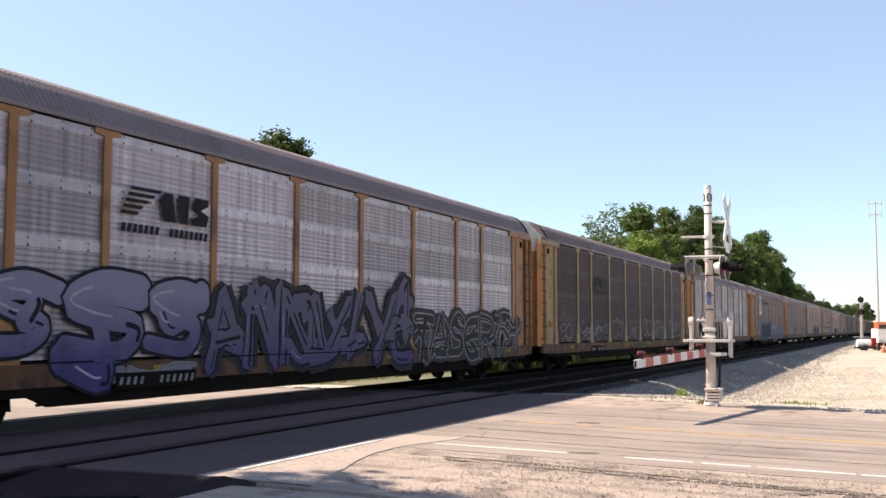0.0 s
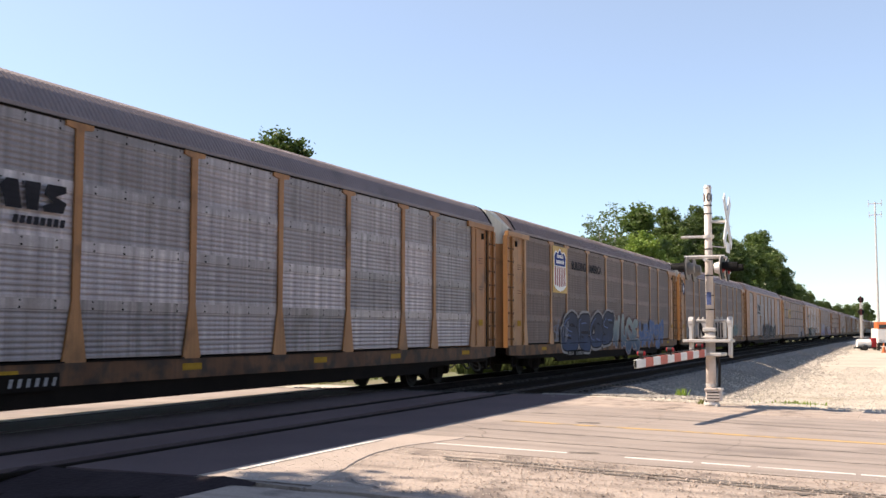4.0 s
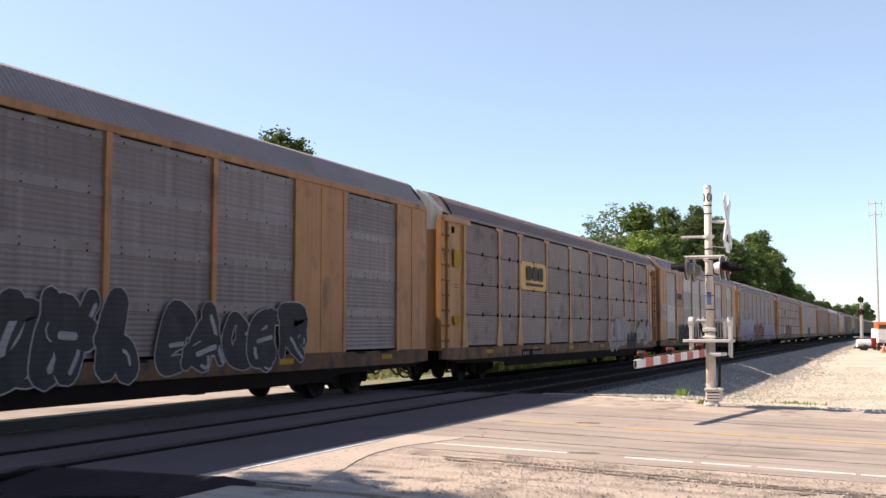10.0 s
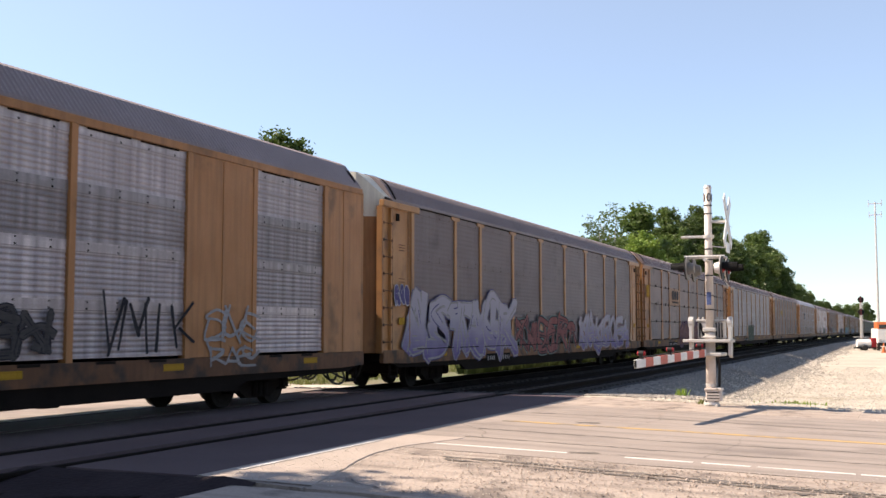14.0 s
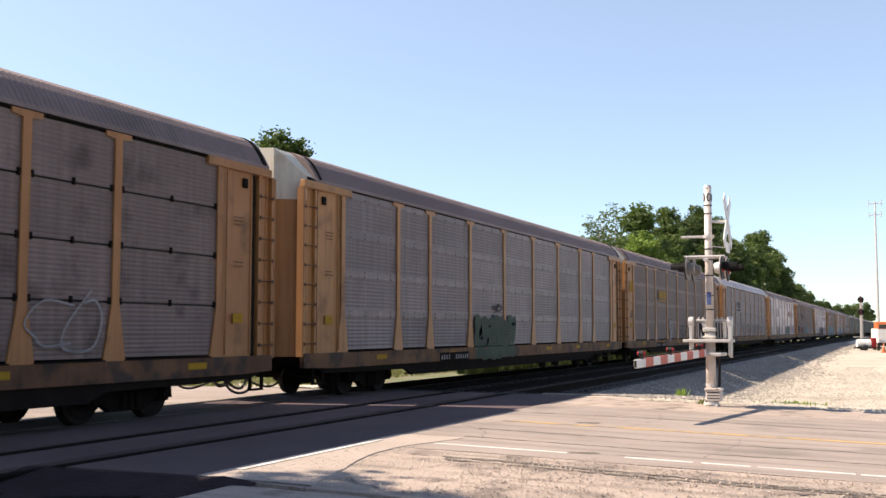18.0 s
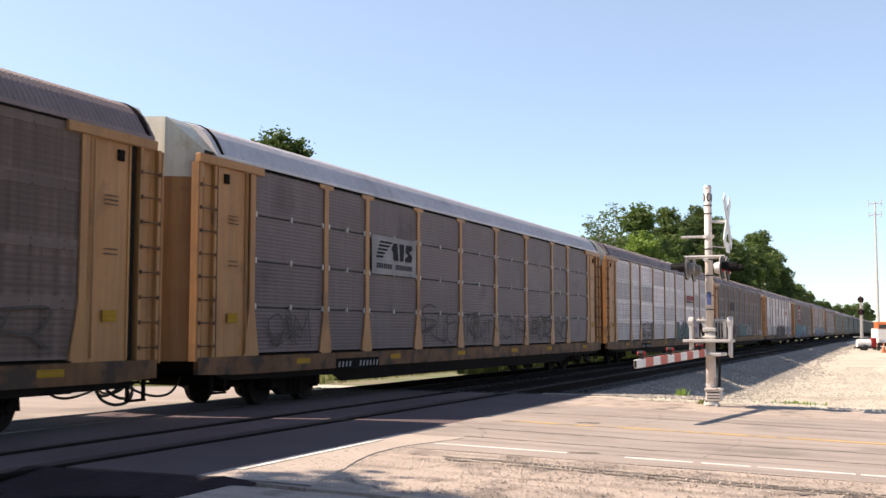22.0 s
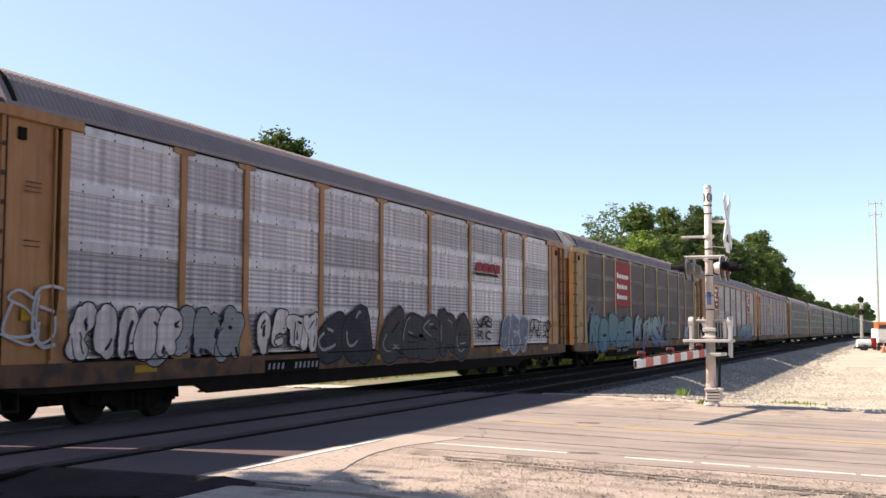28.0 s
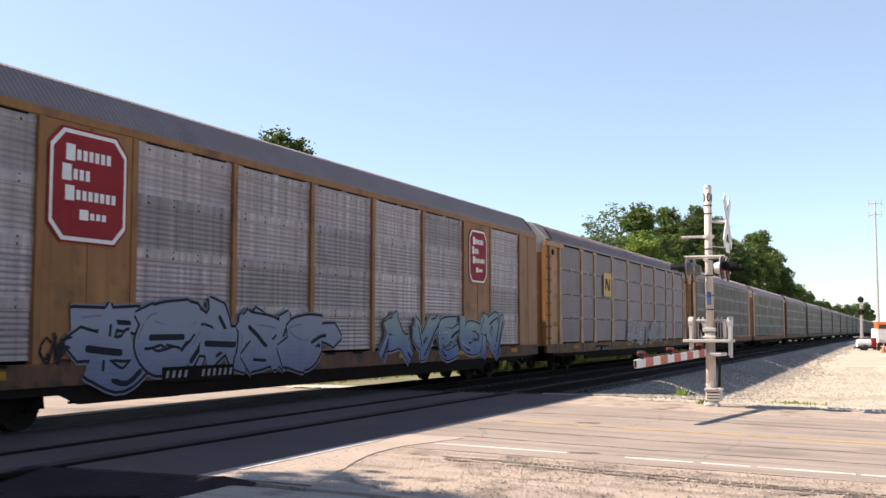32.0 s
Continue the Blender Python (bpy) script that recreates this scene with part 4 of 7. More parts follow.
                hood.faces.new([hood.verts.new(v) for v in q])
            bmesh.ops.solidify(hood, geom=hood.faces[:], thickness=0.008)
            put("hood", mesh("hood", hood, DARK), f)
    # crossbuck facing the approach, its reverse turned to the tracks
    for a in (48, -48):
        bm = boxm(-0.68, 0.68, -0.012, 0.012, -0.115, 0.115, 0.004)
        bm.transform(pose(0, -0.40 - 0.014 * (a > 0), 3.93, 0, a, 0))
        part("crossbuck_blade", bm, SIGN_WHITE, ob, "white crossbuck blade with dark lettering bars")
    part("crossbuck_bracket", tube(bmesh.new(), [(0, 0, 3.95), (0, -0.4, 3.93)], 0.03, 8), STEEL, ob)
    part("track_sign", boxm(-0.22, 0.22, -0.415, -0.40, 3.26, 3.48, 0.003), SIGN_WHITE, ob, "small white plate below the crossbuck")
    part("sign_bracket", tube(bmesh.new(), [(0, 0, 3.42), (0, -0.4, 3.37)], 0.012, 8), STEEL, ob)
    part("side_arm", boxm(-0.05, 0.05, -0.12, 0.58, 3.60, 3.65, 0.01), STEEL, ob)
    # two dark oval rings near the mast head
    for turn in (28, 115, 205, 295):
        ring = [(0.045 * math.cos(6.2832 * i / 16), 4.47 + 0.095 * math.sin(6.2832 * i / 16)) for i in range(16)]
        o = put("oval_mark", mesh("oval_mark", slab(bmesh.new(), ring, -0.085, -0.07), DARK), ob, "dark oval mark on the mast head", turn=(0, 0, turn))
        put("oval_field", mesh("oval_field", slab(bmesh.new(), [(x * 0.55, 4.47 + (z - 4.47) * 0.75) for x, z in ring], -0.088, -0.08), POLE), o)


crossing_gate()


# ---- the train ----
BAYS = (-12.25, -9.37, -7.41, -4.52, -1.62, 1.27, 4.16, 7.06, 9.02, 11.82)
FRAMED = (-12.20, -9.50, -7.42, -4.55, -1.67, 1.20, 4.07, 6.95, 9.03, 11.80)
Z0, Z1 = 1.10, 4.74         # foot and head of the side panels
SIDE = 1.50                 # half width over the panels
CACHE = {}


def shared(key, make):
    if key not in CACHE:
        CACHE[key] = make()
    return CACHE[key]


def ribbed(w, h, ribs, depth, band, material, seam):
    """One side panel, w wide and h high: horizontal ribs under a flat bolted lap; the outer face looks to -y."""
    low, top = (band, band + seam) if seam else (0.04, 0.17)
    prof = [(0.0, 0.03), (0.0, 0.0), (low, 0.0)]
    step = (h - low - top) / ribs
    for i in range(ribs):
        z = low + i * step
        prof += [(z + step * 0.28, depth), (z + step * 0.46, depth), (z + step * 0.74, 0.0), (z + step, 0.0)]
    if not seam:
        prof += [(h - top + 0.012, -0.007)]
    prof += [(h - seam, 0.0 if seam else -0.007), (h - seam, 0.03)]
    vs = [(x, y, z) for x in (-w / 2, w / 2) for z, y in prof]
    n = len(prof)
    fs = [(i, i + n, i + n + 1, i + 1) for i in range(n - 1)] + [tuple(range(n)), tuple(range(2 * n - 1, n - 1, -1))]
    laps = {1, n - 3}
    plain = len(fs)
    if not seam and h < 1.5:
        m = max(3, round(w / 0.72))
        for i in range(m):
            x = -w / 2 + w * (i + 0.5) / m
            for z, k in ((h - top + 0.035, 0.016), (h - 0.03, 0.012)):
                j = len(vs)
                vs += [(x + dx * k * q, y, z + dz * k * q) for q, y in ((0.7, -0.016), (1.1, -0.006)) for dx, dz in ((-1, -1), (1, -1), (1, 1), (-1, 1))]
                fs += [(j, j + 1, j + 2, j + 3)] + [(j + e, j + 4 + e, j + 4 + (e + 1) % 4, j + (e + 1) % 4) for e in range(4)]
    me = raw("panel", vs, fs, material)
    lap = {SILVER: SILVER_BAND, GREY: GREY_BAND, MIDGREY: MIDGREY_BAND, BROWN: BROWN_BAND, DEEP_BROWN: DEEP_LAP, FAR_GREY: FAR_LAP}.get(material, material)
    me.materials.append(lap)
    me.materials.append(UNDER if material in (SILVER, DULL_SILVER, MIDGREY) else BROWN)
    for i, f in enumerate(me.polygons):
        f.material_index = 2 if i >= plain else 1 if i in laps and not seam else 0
    return me


def post_mesh(material, plain):
    bm = bmesh.new()
    if plain:
        slab(bm, [(-0.07, Z0 - 0.06), (0.07, Z0 - 0.06), (0.07, Z1 + 0.02), (-0.07, Z1 + 0.02)], -0.05, 0.10)
    else:
        slab(bm, [(-0.27, 1.0), (0.27, 1.0), (0.15, 1.62), (0.085, 1.98), (0.085, 4.64), (0.30, 4.67), (0.30, 4.75), (-0.30, 4.75), (-0.30, 4.67), (-0.085, 4.64), (-0.085, 1.98), (-0.15, 1.62)], -0.034, 0.0)
        slab(bm, [(-0.05, 1.0), (0.05, 1.0), (0.05, 4.7), (-0.05, 4.7)], 0.0, 0.12)
    return mesh("post", bm, material)


def roof_mesh(material, fine, flat):
    """Ribbed roof, 26.9 m long: a round arch, or flat facets."""
    half = [(-1.53, 4.77), (-1.53, 4.88), (-1.50, 4.94), (-1.36, 5.12), (-1.20, 5.32), (-1.11, 5.43), (-0.98, 5.50), (-0.80, 5.545), (-0.4, 5.56)] if flat else \
        [(-1.53, 4.77), (-1.53, 4.83), (-1.50, 4.86), (-1.40, 5.03), (-1.29, 5.19), (-1.16, 5.32), (-1.0, 5.405), (-0.72, 5.48), (-0.35, 5.535)]
    arch = half + [(0, 5.57 if flat else 5.555)] + [(-y, z) for y, z in half[::-1]]
    xs = []
    n = 240 if fine else 60
    deep = 0.008 if flat else 0.018
    for i in range(n):
        x = -13.45 + 26.9 * i / n
        p = 26.9 / n
        xs += [(x, 0.0), (x + p * 0.40, 0.0), (x + p * 0.6, deep), (x + p * 0.85, deep)]
    xs.append((13.45, 0.0))
    vs = []
    for x, d in xs:
        for i, (y, z) in enumerate(arch):
            k = d if 1 < i < len(arch) - 2 else 0.0
            nn = Vector((y * 0.55, max(0.1, z - 4.6))).normalized()
            vs.append((x, y + nn.x * k, z + nn.y * k))
    m = len(arch)
    fs = [(i * m + j, i * m + j + 1, (i + 1) * m + j + 1, (i + 1) * m + j) for i in range(len(xs) - 1) for j in range(m - 1)]
    fs += [tuple(range(m - 1, -1, -1)), tuple(range(len(vs) - m, len(vs)))]
    return raw("roof", vs, fs, material)


def end_door(z0, z1, material, peak=False):
    """Bulging many-leaved car end; looks to -x. With peak its top slopes up to the roof's crown."""
    plan = [(0.0, -1.46), (-0.31, -1.0), (-0.385, -0.86), (-0.385, 0.0), (-0.385, 0.86), (-0.31, 1.0), (0.0, 1.46)]
    tops = [4.86, 5.34, 5.46, 5.52, 5.46, 5.34, 4.86]
    bm = bmesh.new()
    lo = [bm.verts.new((x, y, z0)) for x, y in plan]
    hi = [bm.verts.new((x, y, t if peak else z1)) for (x, y), t in zip(plan, tops)]
    back = [bm.verts.new((0.42, y, t - 0.02 if peak else z1)) for (x, y), t in zip(plan, tops)]
    for i in range(6):
        bm.faces.new((lo[i], lo[i + 1], hi[i + 1], hi[i]))
        bm.faces.new((hi[i], hi[i + 1], back[i + 1], back[i]))
    bm.faces.new(lo)
    return mesh("end_door", bm, material)


def gable_mesh(material):
    bm = bmesh.new()
    pts = [(-1.46, 4.70), (-1.40, 4.98), (-1.27, 5.12), (-1.05, 5.26), (-0.76, 5.39), (0, 5.50), (0.76, 5.39), (1.05, 5.26), (1.27, 5.12), (1.40, 4.98), (1.46, 4.70)]
    slab(bm, pts, -0.05, 0.05)
    bm.transform(pose(0, 0, 0, 0, 0, 90))
    return mesh("gable", bm, material)


def roof_rim_mesh():
    half = [(-1.54, 4.84), (-1.43, 5.055), (-1.31, 5.22), (-1.17, 5.35), (-1.0, 5.435), (-0.72, 5.51), (-0.35, 5.565)]
    pts = half + [(0, 5.59)] + [(-y, z) for y, z in half[::-1]]
    bm = bmesh.new()
    slab(bm, pts + [(y * 0.94, z - 0.12) for y, z in pts[::-1]], -0.045, 0.045)
    bm.transform(pose(0, 0, 0, 0, 0, 90))
    return mesh("roof_rim", bm, UNDER)


def ladder_mesh(material):
    bm = boxm(-0.27, -0.19, -0.03, 0.12, 1.0, 4.62, 0.006)
    box(bm, 0.19, 0.27, -0.03, 0.12, 1.0, 4.62, 0.006)
    return mesh("ladder", bm, material)


def rung_mesh():
    bm = bmesh.new()
    rod(bm, (-0.26, -0.035, 0), (0.26, -0.035, 0), 0.011, n=6)
    for x in (-0.23, 0.23):
        box(bm, x - 0.022, x + 0.022, -0.05, -0.028, -0.035, 0.035)
    return mesh("rung", bm, SILL_BROWN)


def bolted(material, w, h):
    bm = boxm(-w / 2, w / 2, -0.012, 0.03, 0, h, 0.008)
    box(bm, -w / 2 + 0.02, -w / 2 + 0.07, -0.03, -0.01, 0.05, h - 0.05)
    box(bm, w / 2 - 0.07, w / 2 - 0.02, -0.03, -0.01, 0.05, h - 0.05)
    return mesh("side_door", bm, material)


def wheelset_mesh():
    bm = bmesh.new()
    rod(bm, (0, -0.95, 0), (0, 0.95, 0), 0.075, n=10)
    for s in (-1, 1):
        rod(bm, (0, s * 0.70, 0), (0, s * 0.82, 0), 0.42, 0.41, 26)
        rod(bm, (0, s * 0.665, 0), (0, s * 0.70, 0), 0.447, 0.447, 26)
        rod(bm, (0, s * 0.82, 0), (0, s * 0.835, 0), 0.33, 0.30, 20)
    return mesh("wheelset", bm, WHEEL)


def sideframe_mesh():
    bm = bmesh.new()
    slab(bm, [(-1.15, 0.34), (-1.12, 0.56), (-0.55, 0.72), (0.55, 0.72), (1.12, 0.56), (1.15, 0.34), (0.72, 0.36), (0.42, 0.18), (-0.42, 0.18), (-0.72, 0.36)], -0.08, 0.08)
    for x in (-0.89, 0.89):
        box(bm, x - 0.13, x + 0.13, -0.12, 0.12, 0.30, 0.54, 0.02)
        rod(bm, (x, -0.16, 0.42), (x, -0.10, 0.42), 0.09, n=10)
    for x in (-0.18, 0, 0.18):
        rod(bm, (x, -0.10, 0.22), (x, -0.10, 0.50), 0.065, n=8)
    return mesh("side_frame", bm, UNDER)


def stroke(vs, fs, pts, w, y):
    """A flat painted stroke along pts (x, z), with rounded ends."""
    def unit(a, b):
        l = math.hypot(b[0] - a[0], b[1] - a[1]) or 1
        return (b[0] - a[0]) / l, (b[1] - a[1]) / l
    sx, sz = unit(pts[1], pts[0])
    ex, ez = unit(pts[-2], pts[-1])
    path = [(pts[0][0] + sx * w * d, pts[0][1] + sz * w * d, w * k) for d, k in ((1.0, 0.08), (0.88, 0.48), (0.55, 0.83))]
    path += [(x, z, w) for x, z in pts]
    path += [(pts[-1][0] + ex * w * d, pts[-1][1] + ez * w * d, w * k) for d, k in ((0.55, 0.83), (0.88, 0.48), (1.0, 0.08))]
    n, k = len(path), len(vs)
    for i, (x, z, ww) in enumerate(path):
        ux, uz = unit(path[max(i - 1, 0)], path[min(i + 1, n - 1)])
        vs += [(x - uz * ww, y, z + ux * ww), (x + uz * ww, y, z - ux * ww)]
    fs.extend((k + 2 * i, k + 2 * i + 1, k + 2 * i + 3, k + 2 * i + 2) for i in range(n - 1))


def flowing(pts, n=5):
    """A smooth curve through pts."""
    out = []
    ext = [pts[0], *pts, pts[-1]]
    for a, b, c, d in zip(ext, ext[1:], ext[2:], ext[3:]):
        for i in range(n):
            t = i / n
            out.append(tuple(0.5 * (2 * b[j] + (c[j] - a[j]) * t + (2 * a[j] - 5 * b[j] + 4 * c[j] - d[j]) * t * t + (3 * b[j] - a[j] - 3 * c[j] + d[j]) * t ** 3) for j in (0, 1)))
    out.append(pts[-1])
    return out


def swelling(vs, fs, path, y):
    """A painted stroke of changing width along path (x, z, half width), with rounded ends."""
    for end in (0, -1):
        p, q = (path[0], path[1]) if end == 0 else (path[-1], path[-2])
        l = math.hypot(p[0] - q[0], p[1] - q[1]) or 1
        ux, uz, k = (p[0] - q[0]) / l, (p[1] - q[1]) / l, p[2]
        cap = [(p[0] + ux * k * a, p[1] + uz * k * a, k * b) for a, b in ((0.4, 0.92), (0.75, 0.66), (1.0, 0.1))]
        path = cap[::-1] + path if end == 0 else path + cap
    ribbon(vs, fs, path, y)


def ribbon(vs, fs, path, y):
    """A flat painted band along path (x, z, half width), with straight-cut ends."""
    n, k = len(path), len(vs)
    for i, (x, z, w) in enumerate(path):
        (ax, az), (bx, bz) = path[max(i - 1, 0)][:2], path[min(i + 1, n - 1)][:2]
        l = math.hypot(bx - ax, bz - az) or 1
        ux, uz = (bx - ax) / l, (bz - az) / l
        vs += [(x - uz * w, y, z + ux * w), (x + uz * w, y, z - ux * w)]
    fs.extend((k + 2 * i, k + 2 * i + 1, k + 2 * i + 3, k + 2 * i + 2) for i in range(n - 1))


def shard(r, pts, fat, soft):
    """Turns a bent line into a band that flares or ends in a spike."""
    if soft and len(pts) > 2:
        pts = flowing(pts, 4)
    m = len(pts) - 1
    path = [(x, z, fat * (0.8 + 0.4 * abs(i / m - 0.5) * 2)) for i, (x, z) in enumerate(pts)]
    for end in (0, -1):
        a, b = (path[1], path[0]) if end == 0 else (path[-2], path[-1])
        l = math.hypot(b[0] - a[0], b[1] - a[1]) or 1
        ux, uz = (b[0] - a[0]) / l, (b[1] - a[1]) / l
        q = r.random()
        if q < 0.4:
            more = [(b[0] + ux * fat * 1.7, b[1] + uz * fat * 1.7, fat * 0.04)]
        elif q < 0.6:
            more = [(b[0] + ux * 0.01, b[1] + uz * 0.01, fat * 1.4), (b[0] + ux * fat * 1.6, b[1] + uz * fat * 1.6, fat * 0.04)]
        else:
            more = [(b[0] + ux * fat * 0.5, b[1] + uz * fat * 0.5, fat * 1.15)]
        path = more[::-1] + path if end == 0 else path + more
    return path


FORMS = {}
FORMS["A"] = [[(0, 0), (0.42, 1)], [(0.42, 1), (1, 0)], [(0.2, 0.32), (0.8, 0.36)]]
FORMS["B"] = [[(0.1, 0), (0.1, 1)], [(0.1, 1), (0.85, 0.88), (0.7, 0.58), (0.2, 0.52)], [(0.2, 0.52), (1, 0.42), (0.85, 0.05), (0.1, 0)]]
FORMS["C"] = [[(0.95, 0.85), (0.5, 1), (0.05, 0.6), (0.15, 0.12), (0.6, 0), (0.95, 0.15)]]
FORMS["D"] = [[(0.1, 0), (0.1, 1)], [(0.1, 1), (0.8, 0.88), (1, 0.45), (0.7, 0.05), (0.1, 0)]]
FORMS["E"] = [[(0.9, 0.95), (0.3, 1), (0.1, 0.75), (0.1, 0.25), (0.35, 0), (0.95, 0.04)], [(0.15, 0.52), (0.75, 0.54)]]
FORMS["G"] = [[(0.9, 0.88), (0.45, 1), (0.05, 0.55), (0.25, 0.05), (0.8, 0.05), (0.95, 0.42), (0.55, 0.42)]]
FORMS["H"] = [[(0.05, 0), (0.12, 1)], [(0.9, 0), (0.95, 1)], [(0.1, 0.5), (0.9, 0.52)]]
FORMS["I"] = [[(0.45, 0), (0.55, 1)]]
FORMS["K"] = [[(0.1, 0), (0.1, 1)], [(0.95, 1), (0.2, 0.48)], [(0.3, 0.5), (1, 0)]]
FORMS["M"] = [[(0, 0), (0.15, 1)], [(0.15, 1), (0.5, 0.35)], [(0.5, 0.35), (0.85, 1)], [(0.85, 1), (1, 0)]]
FORMS["N"] = [[(0.05, 0), (0.12, 1)], [(0.12, 1), (0.85, 0.02)], [(0.85, 0.02), (0.95, 1)]]
FORMS["O"] = [[(0.5, 1), (0.05, 0.6), (0.2, 0.1), (0.65, 0), (0.98, 0.45), (0.8, 0.92), (0.5, 1)]]
FORMS["R"] = [[(0.1, 0), (0.12, 1)], [(0.12, 1), (0.9, 0.9), (0.75, 0.52), (0.2, 0.48)], [(0.4, 0.48), (1, 0)]]
FORMS["S"] = [[(0.95, 0.86), (0.5, 1), (0.1, 0.78), (0.4, 0.54), (0.9, 0.36), (0.75, 0.03), (0.05, 0.08)]]
FORMS["T"] = [[(0, 0.92), (0.5, 1), (1, 0.92)], [(0.5, 0.95), (0.45, 0)]]
FORMS["U"] = [[(0.08, 1), (0.1, 0.25), (0.5, 0), (0.9, 0.25), (0.95, 1)]]
FORMS["V"] = [[(0, 1), (0.45, 0)], [(0.45, 0), (1, 1)]]
FORMS["W"] = [[(0, 1), (0.22, 0)], [(0.22, 0), (0.5, 0.7)], [(0.5, 0.7), (0.75, 0)], [(0.75, 0), (1, 1)]]
FORMS["Y"] = [[(0, 1), (0.5, 0.5)], [(1, 1), (0.4, 0)]]
FORMS["6"] = [[(0.75, 1), (0.3, 0.75), (0.05, 0.3), (0.35, 0), (0.85, 0.1), (0.9, 0.42), (0.5, 0.52), (0.2, 0.38)]]
FORMS["9"] = [[(0.9, 0.6), (0.5, 0.42), (0.1, 0.65), (0.3, 0.98), (0.85, 0.92), (0.8, 0.4), (0.2, 0)]]


def graffiti(parent, forms, x0, x1, z0, z1, fat, fill, line, style="puff", edge=0.05, shine=None, halo=None, seed=1, label="", slant=0.1, wide=0.12, crowd=1.14):
    """Spray paint on the side, one form after another: fat rounded strokes ("puff"), flared and pointed ones ("spike") or a thin scrawl ("thin")."""
    r = random.Random(seed)
    layers = {"line": ([], []), "fill": ([], []), "shine": ([], []), "halo": ([], [])}
    z0 = max(z0, 0.66)
    w, h = (x1 - x0) / len(forms), z1 - z0
    y = -SIDE - 0.056
    thin = style == "thin"
    inset = fat + (0 if thin else edge)
    bend, rough = h * (0.2 if thin else 0.13), 0.14 if thin else 0.05

    def swing(px, pz):
        q = Vector((px * 1.1 / h, pz * 1.3 / h, seed * 3.7))
        return px + bend * noise.noise(q), pz + bend * 0.8 * noise.noise(q + Vector((9, 4, 2)))

    def lay(path, d, square=False):
        """One stroke with its edge, body and haze; path holds x, z and half width."""
        band = ribbon if square else swelling
        band(*layers["line"], [(a, c, k + (0 if thin else edge)) for a, c, k in path], d)
        if not thin:
            band(*layers["fill"], path, d - 0.0004)
        if halo and not thin:
            band(*layers["halo"], [(a, c, k + edge + wide) for a, c, k in path], y + 0.001 - (y - d) * 0.1)

    for i, form in enumerate(forms):
        if form == " ":
            continue
        cw = max(0.12, w * crowd * r.uniform(0.9, 1.15) - 2 * inset)
        ch = max(0.12, (h - 2 * inset) * r.uniform(0.86, 1.04))
        cx, cz = x0 + w * (i + 0.5) - cw / 2, z0 + inset + r.uniform(0.0, 0.1) * h
        lean = slant * h + r.uniform(-0.12, 0.12) * h
        d = y - 0.0014 * (i % 6)
        strokes = [list(pts) for pts in FORMS[form]]
        if thin and r.random() < 0.55:
            ox, oz, way = r.uniform(0.2, 0.9), r.uniform(0.3, 0.8), r.choice((-1, 1))
            strokes.append([(ox + 0.45 * math.cos(k * 0.9 * way), oz + 0.4 * math.sin(k * 0.9 * way) + 0.05 * k) for k in range(r.choice((5, 7, 8)))])
        if not thin:
            for _ in range(2 if style == "spike" else 1):
                u, v = r.uniform(0.0, 0.5), r.uniform(0.0, 1.0)
                strokes.insert(r.randrange(len(strokes) + 1), [(u, v), (u + r.uniform(0.25, 0.75), v + r.uniform(-0.4, 0.4)), (u + r.uniform(0.3, 1.0), r.uniform(-0.05, 1.05))])
        for j, pts in enumerate(strokes):
            q = [swing(cx + cw * px + lean * (pz - 0.5) + r.uniform(-rough, rough) * cw, cz + ch * pz + r.uniform(-rough, rough) * ch) for px, pz in pts]
            q = flowing(q, 5) if len(q) > 2 else [(q[0][0] + (q[1][0] - q[0][0]) * k / 4 + 0.12 * fat * math.sin(2 * k), q[0][1] + (q[1][1] - q[0][1]) * k / 4) for k in range(5)]
            f, ph = fat * r.uniform(0.8, 1.2), r.uniform(0, 6)
            e = d - 0.00015 * j
            if style == "spike":
                lay(shard(r, q, f, False), e, True)
            else:
                lay([(px, pz, f * (1 + (0.12 if thin else 0.28) * math.sin(ph + 3.5 * k / len(q)))) for k, (px, pz) in enumerate(q)], e)
            if shine and not thin and j < 2:
                cut = q[len(q) // 5:max(len(q) // 5 + 3, 3 * len(q) // 5)]
                stroke(*layers["shine"], [(px - 0.4 * fat, pz + 0.2 * fat) for px, pz in cut], 0.10 * fat, e - 0.0006)
            if not thin and r.random() < 0.8:
                at = r.randrange(max(1, len(q) - 5))
                stroke(*layers["line"], [(px + 0.35 * fat, pz - 0.3 * fat) for px, pz in q[at:at + 5]], fat * r.uniform(0.1, 0.3), e - 0.0005)
    first = None
    for key, m in (("line", line), ("fill", fill), ("shine", shine), ("halo", halo)):
        vs, fs = layers[key]
        if fs and m:
            ob = put("graffiti" if key == "line" else "graffiti_" + key, raw("graffiti", vs, fs, m), first or parent, label if key == "line" else "")
            ob["kind"] = "stuff"
            first = first or ob


def scrawl(car, words, ink, fat=0.02, label="thin white spray tag"):
    """Several thin tags: (forms, x0, x1, z0, z1) each."""
    for i, (forms, x0, x1, z0, z1) in enumerate(words):
        graffiti(car, forms, x0, x1, z0, z1, fat, None, ink, "thin", seed=7 + i, label=label, crowd=1.3)


def letters(parent, body, x, z, size, material, label=""):
    cu = bpy.data.curves.new("lettering", "FONT")
    cu.body, cu.size, cu.extrude, cu.offset, cu.align_x = body, size, 0.001, 0.010, "CENTER"
    cu.materials.append(material)
    ob = new("lettering", cu)
    ob.parent = parent
    ob.matrix_basis = pose(x, -SIDE - 0.012, z, 90, 0, 0)
    if label:
        ob["label"] = label


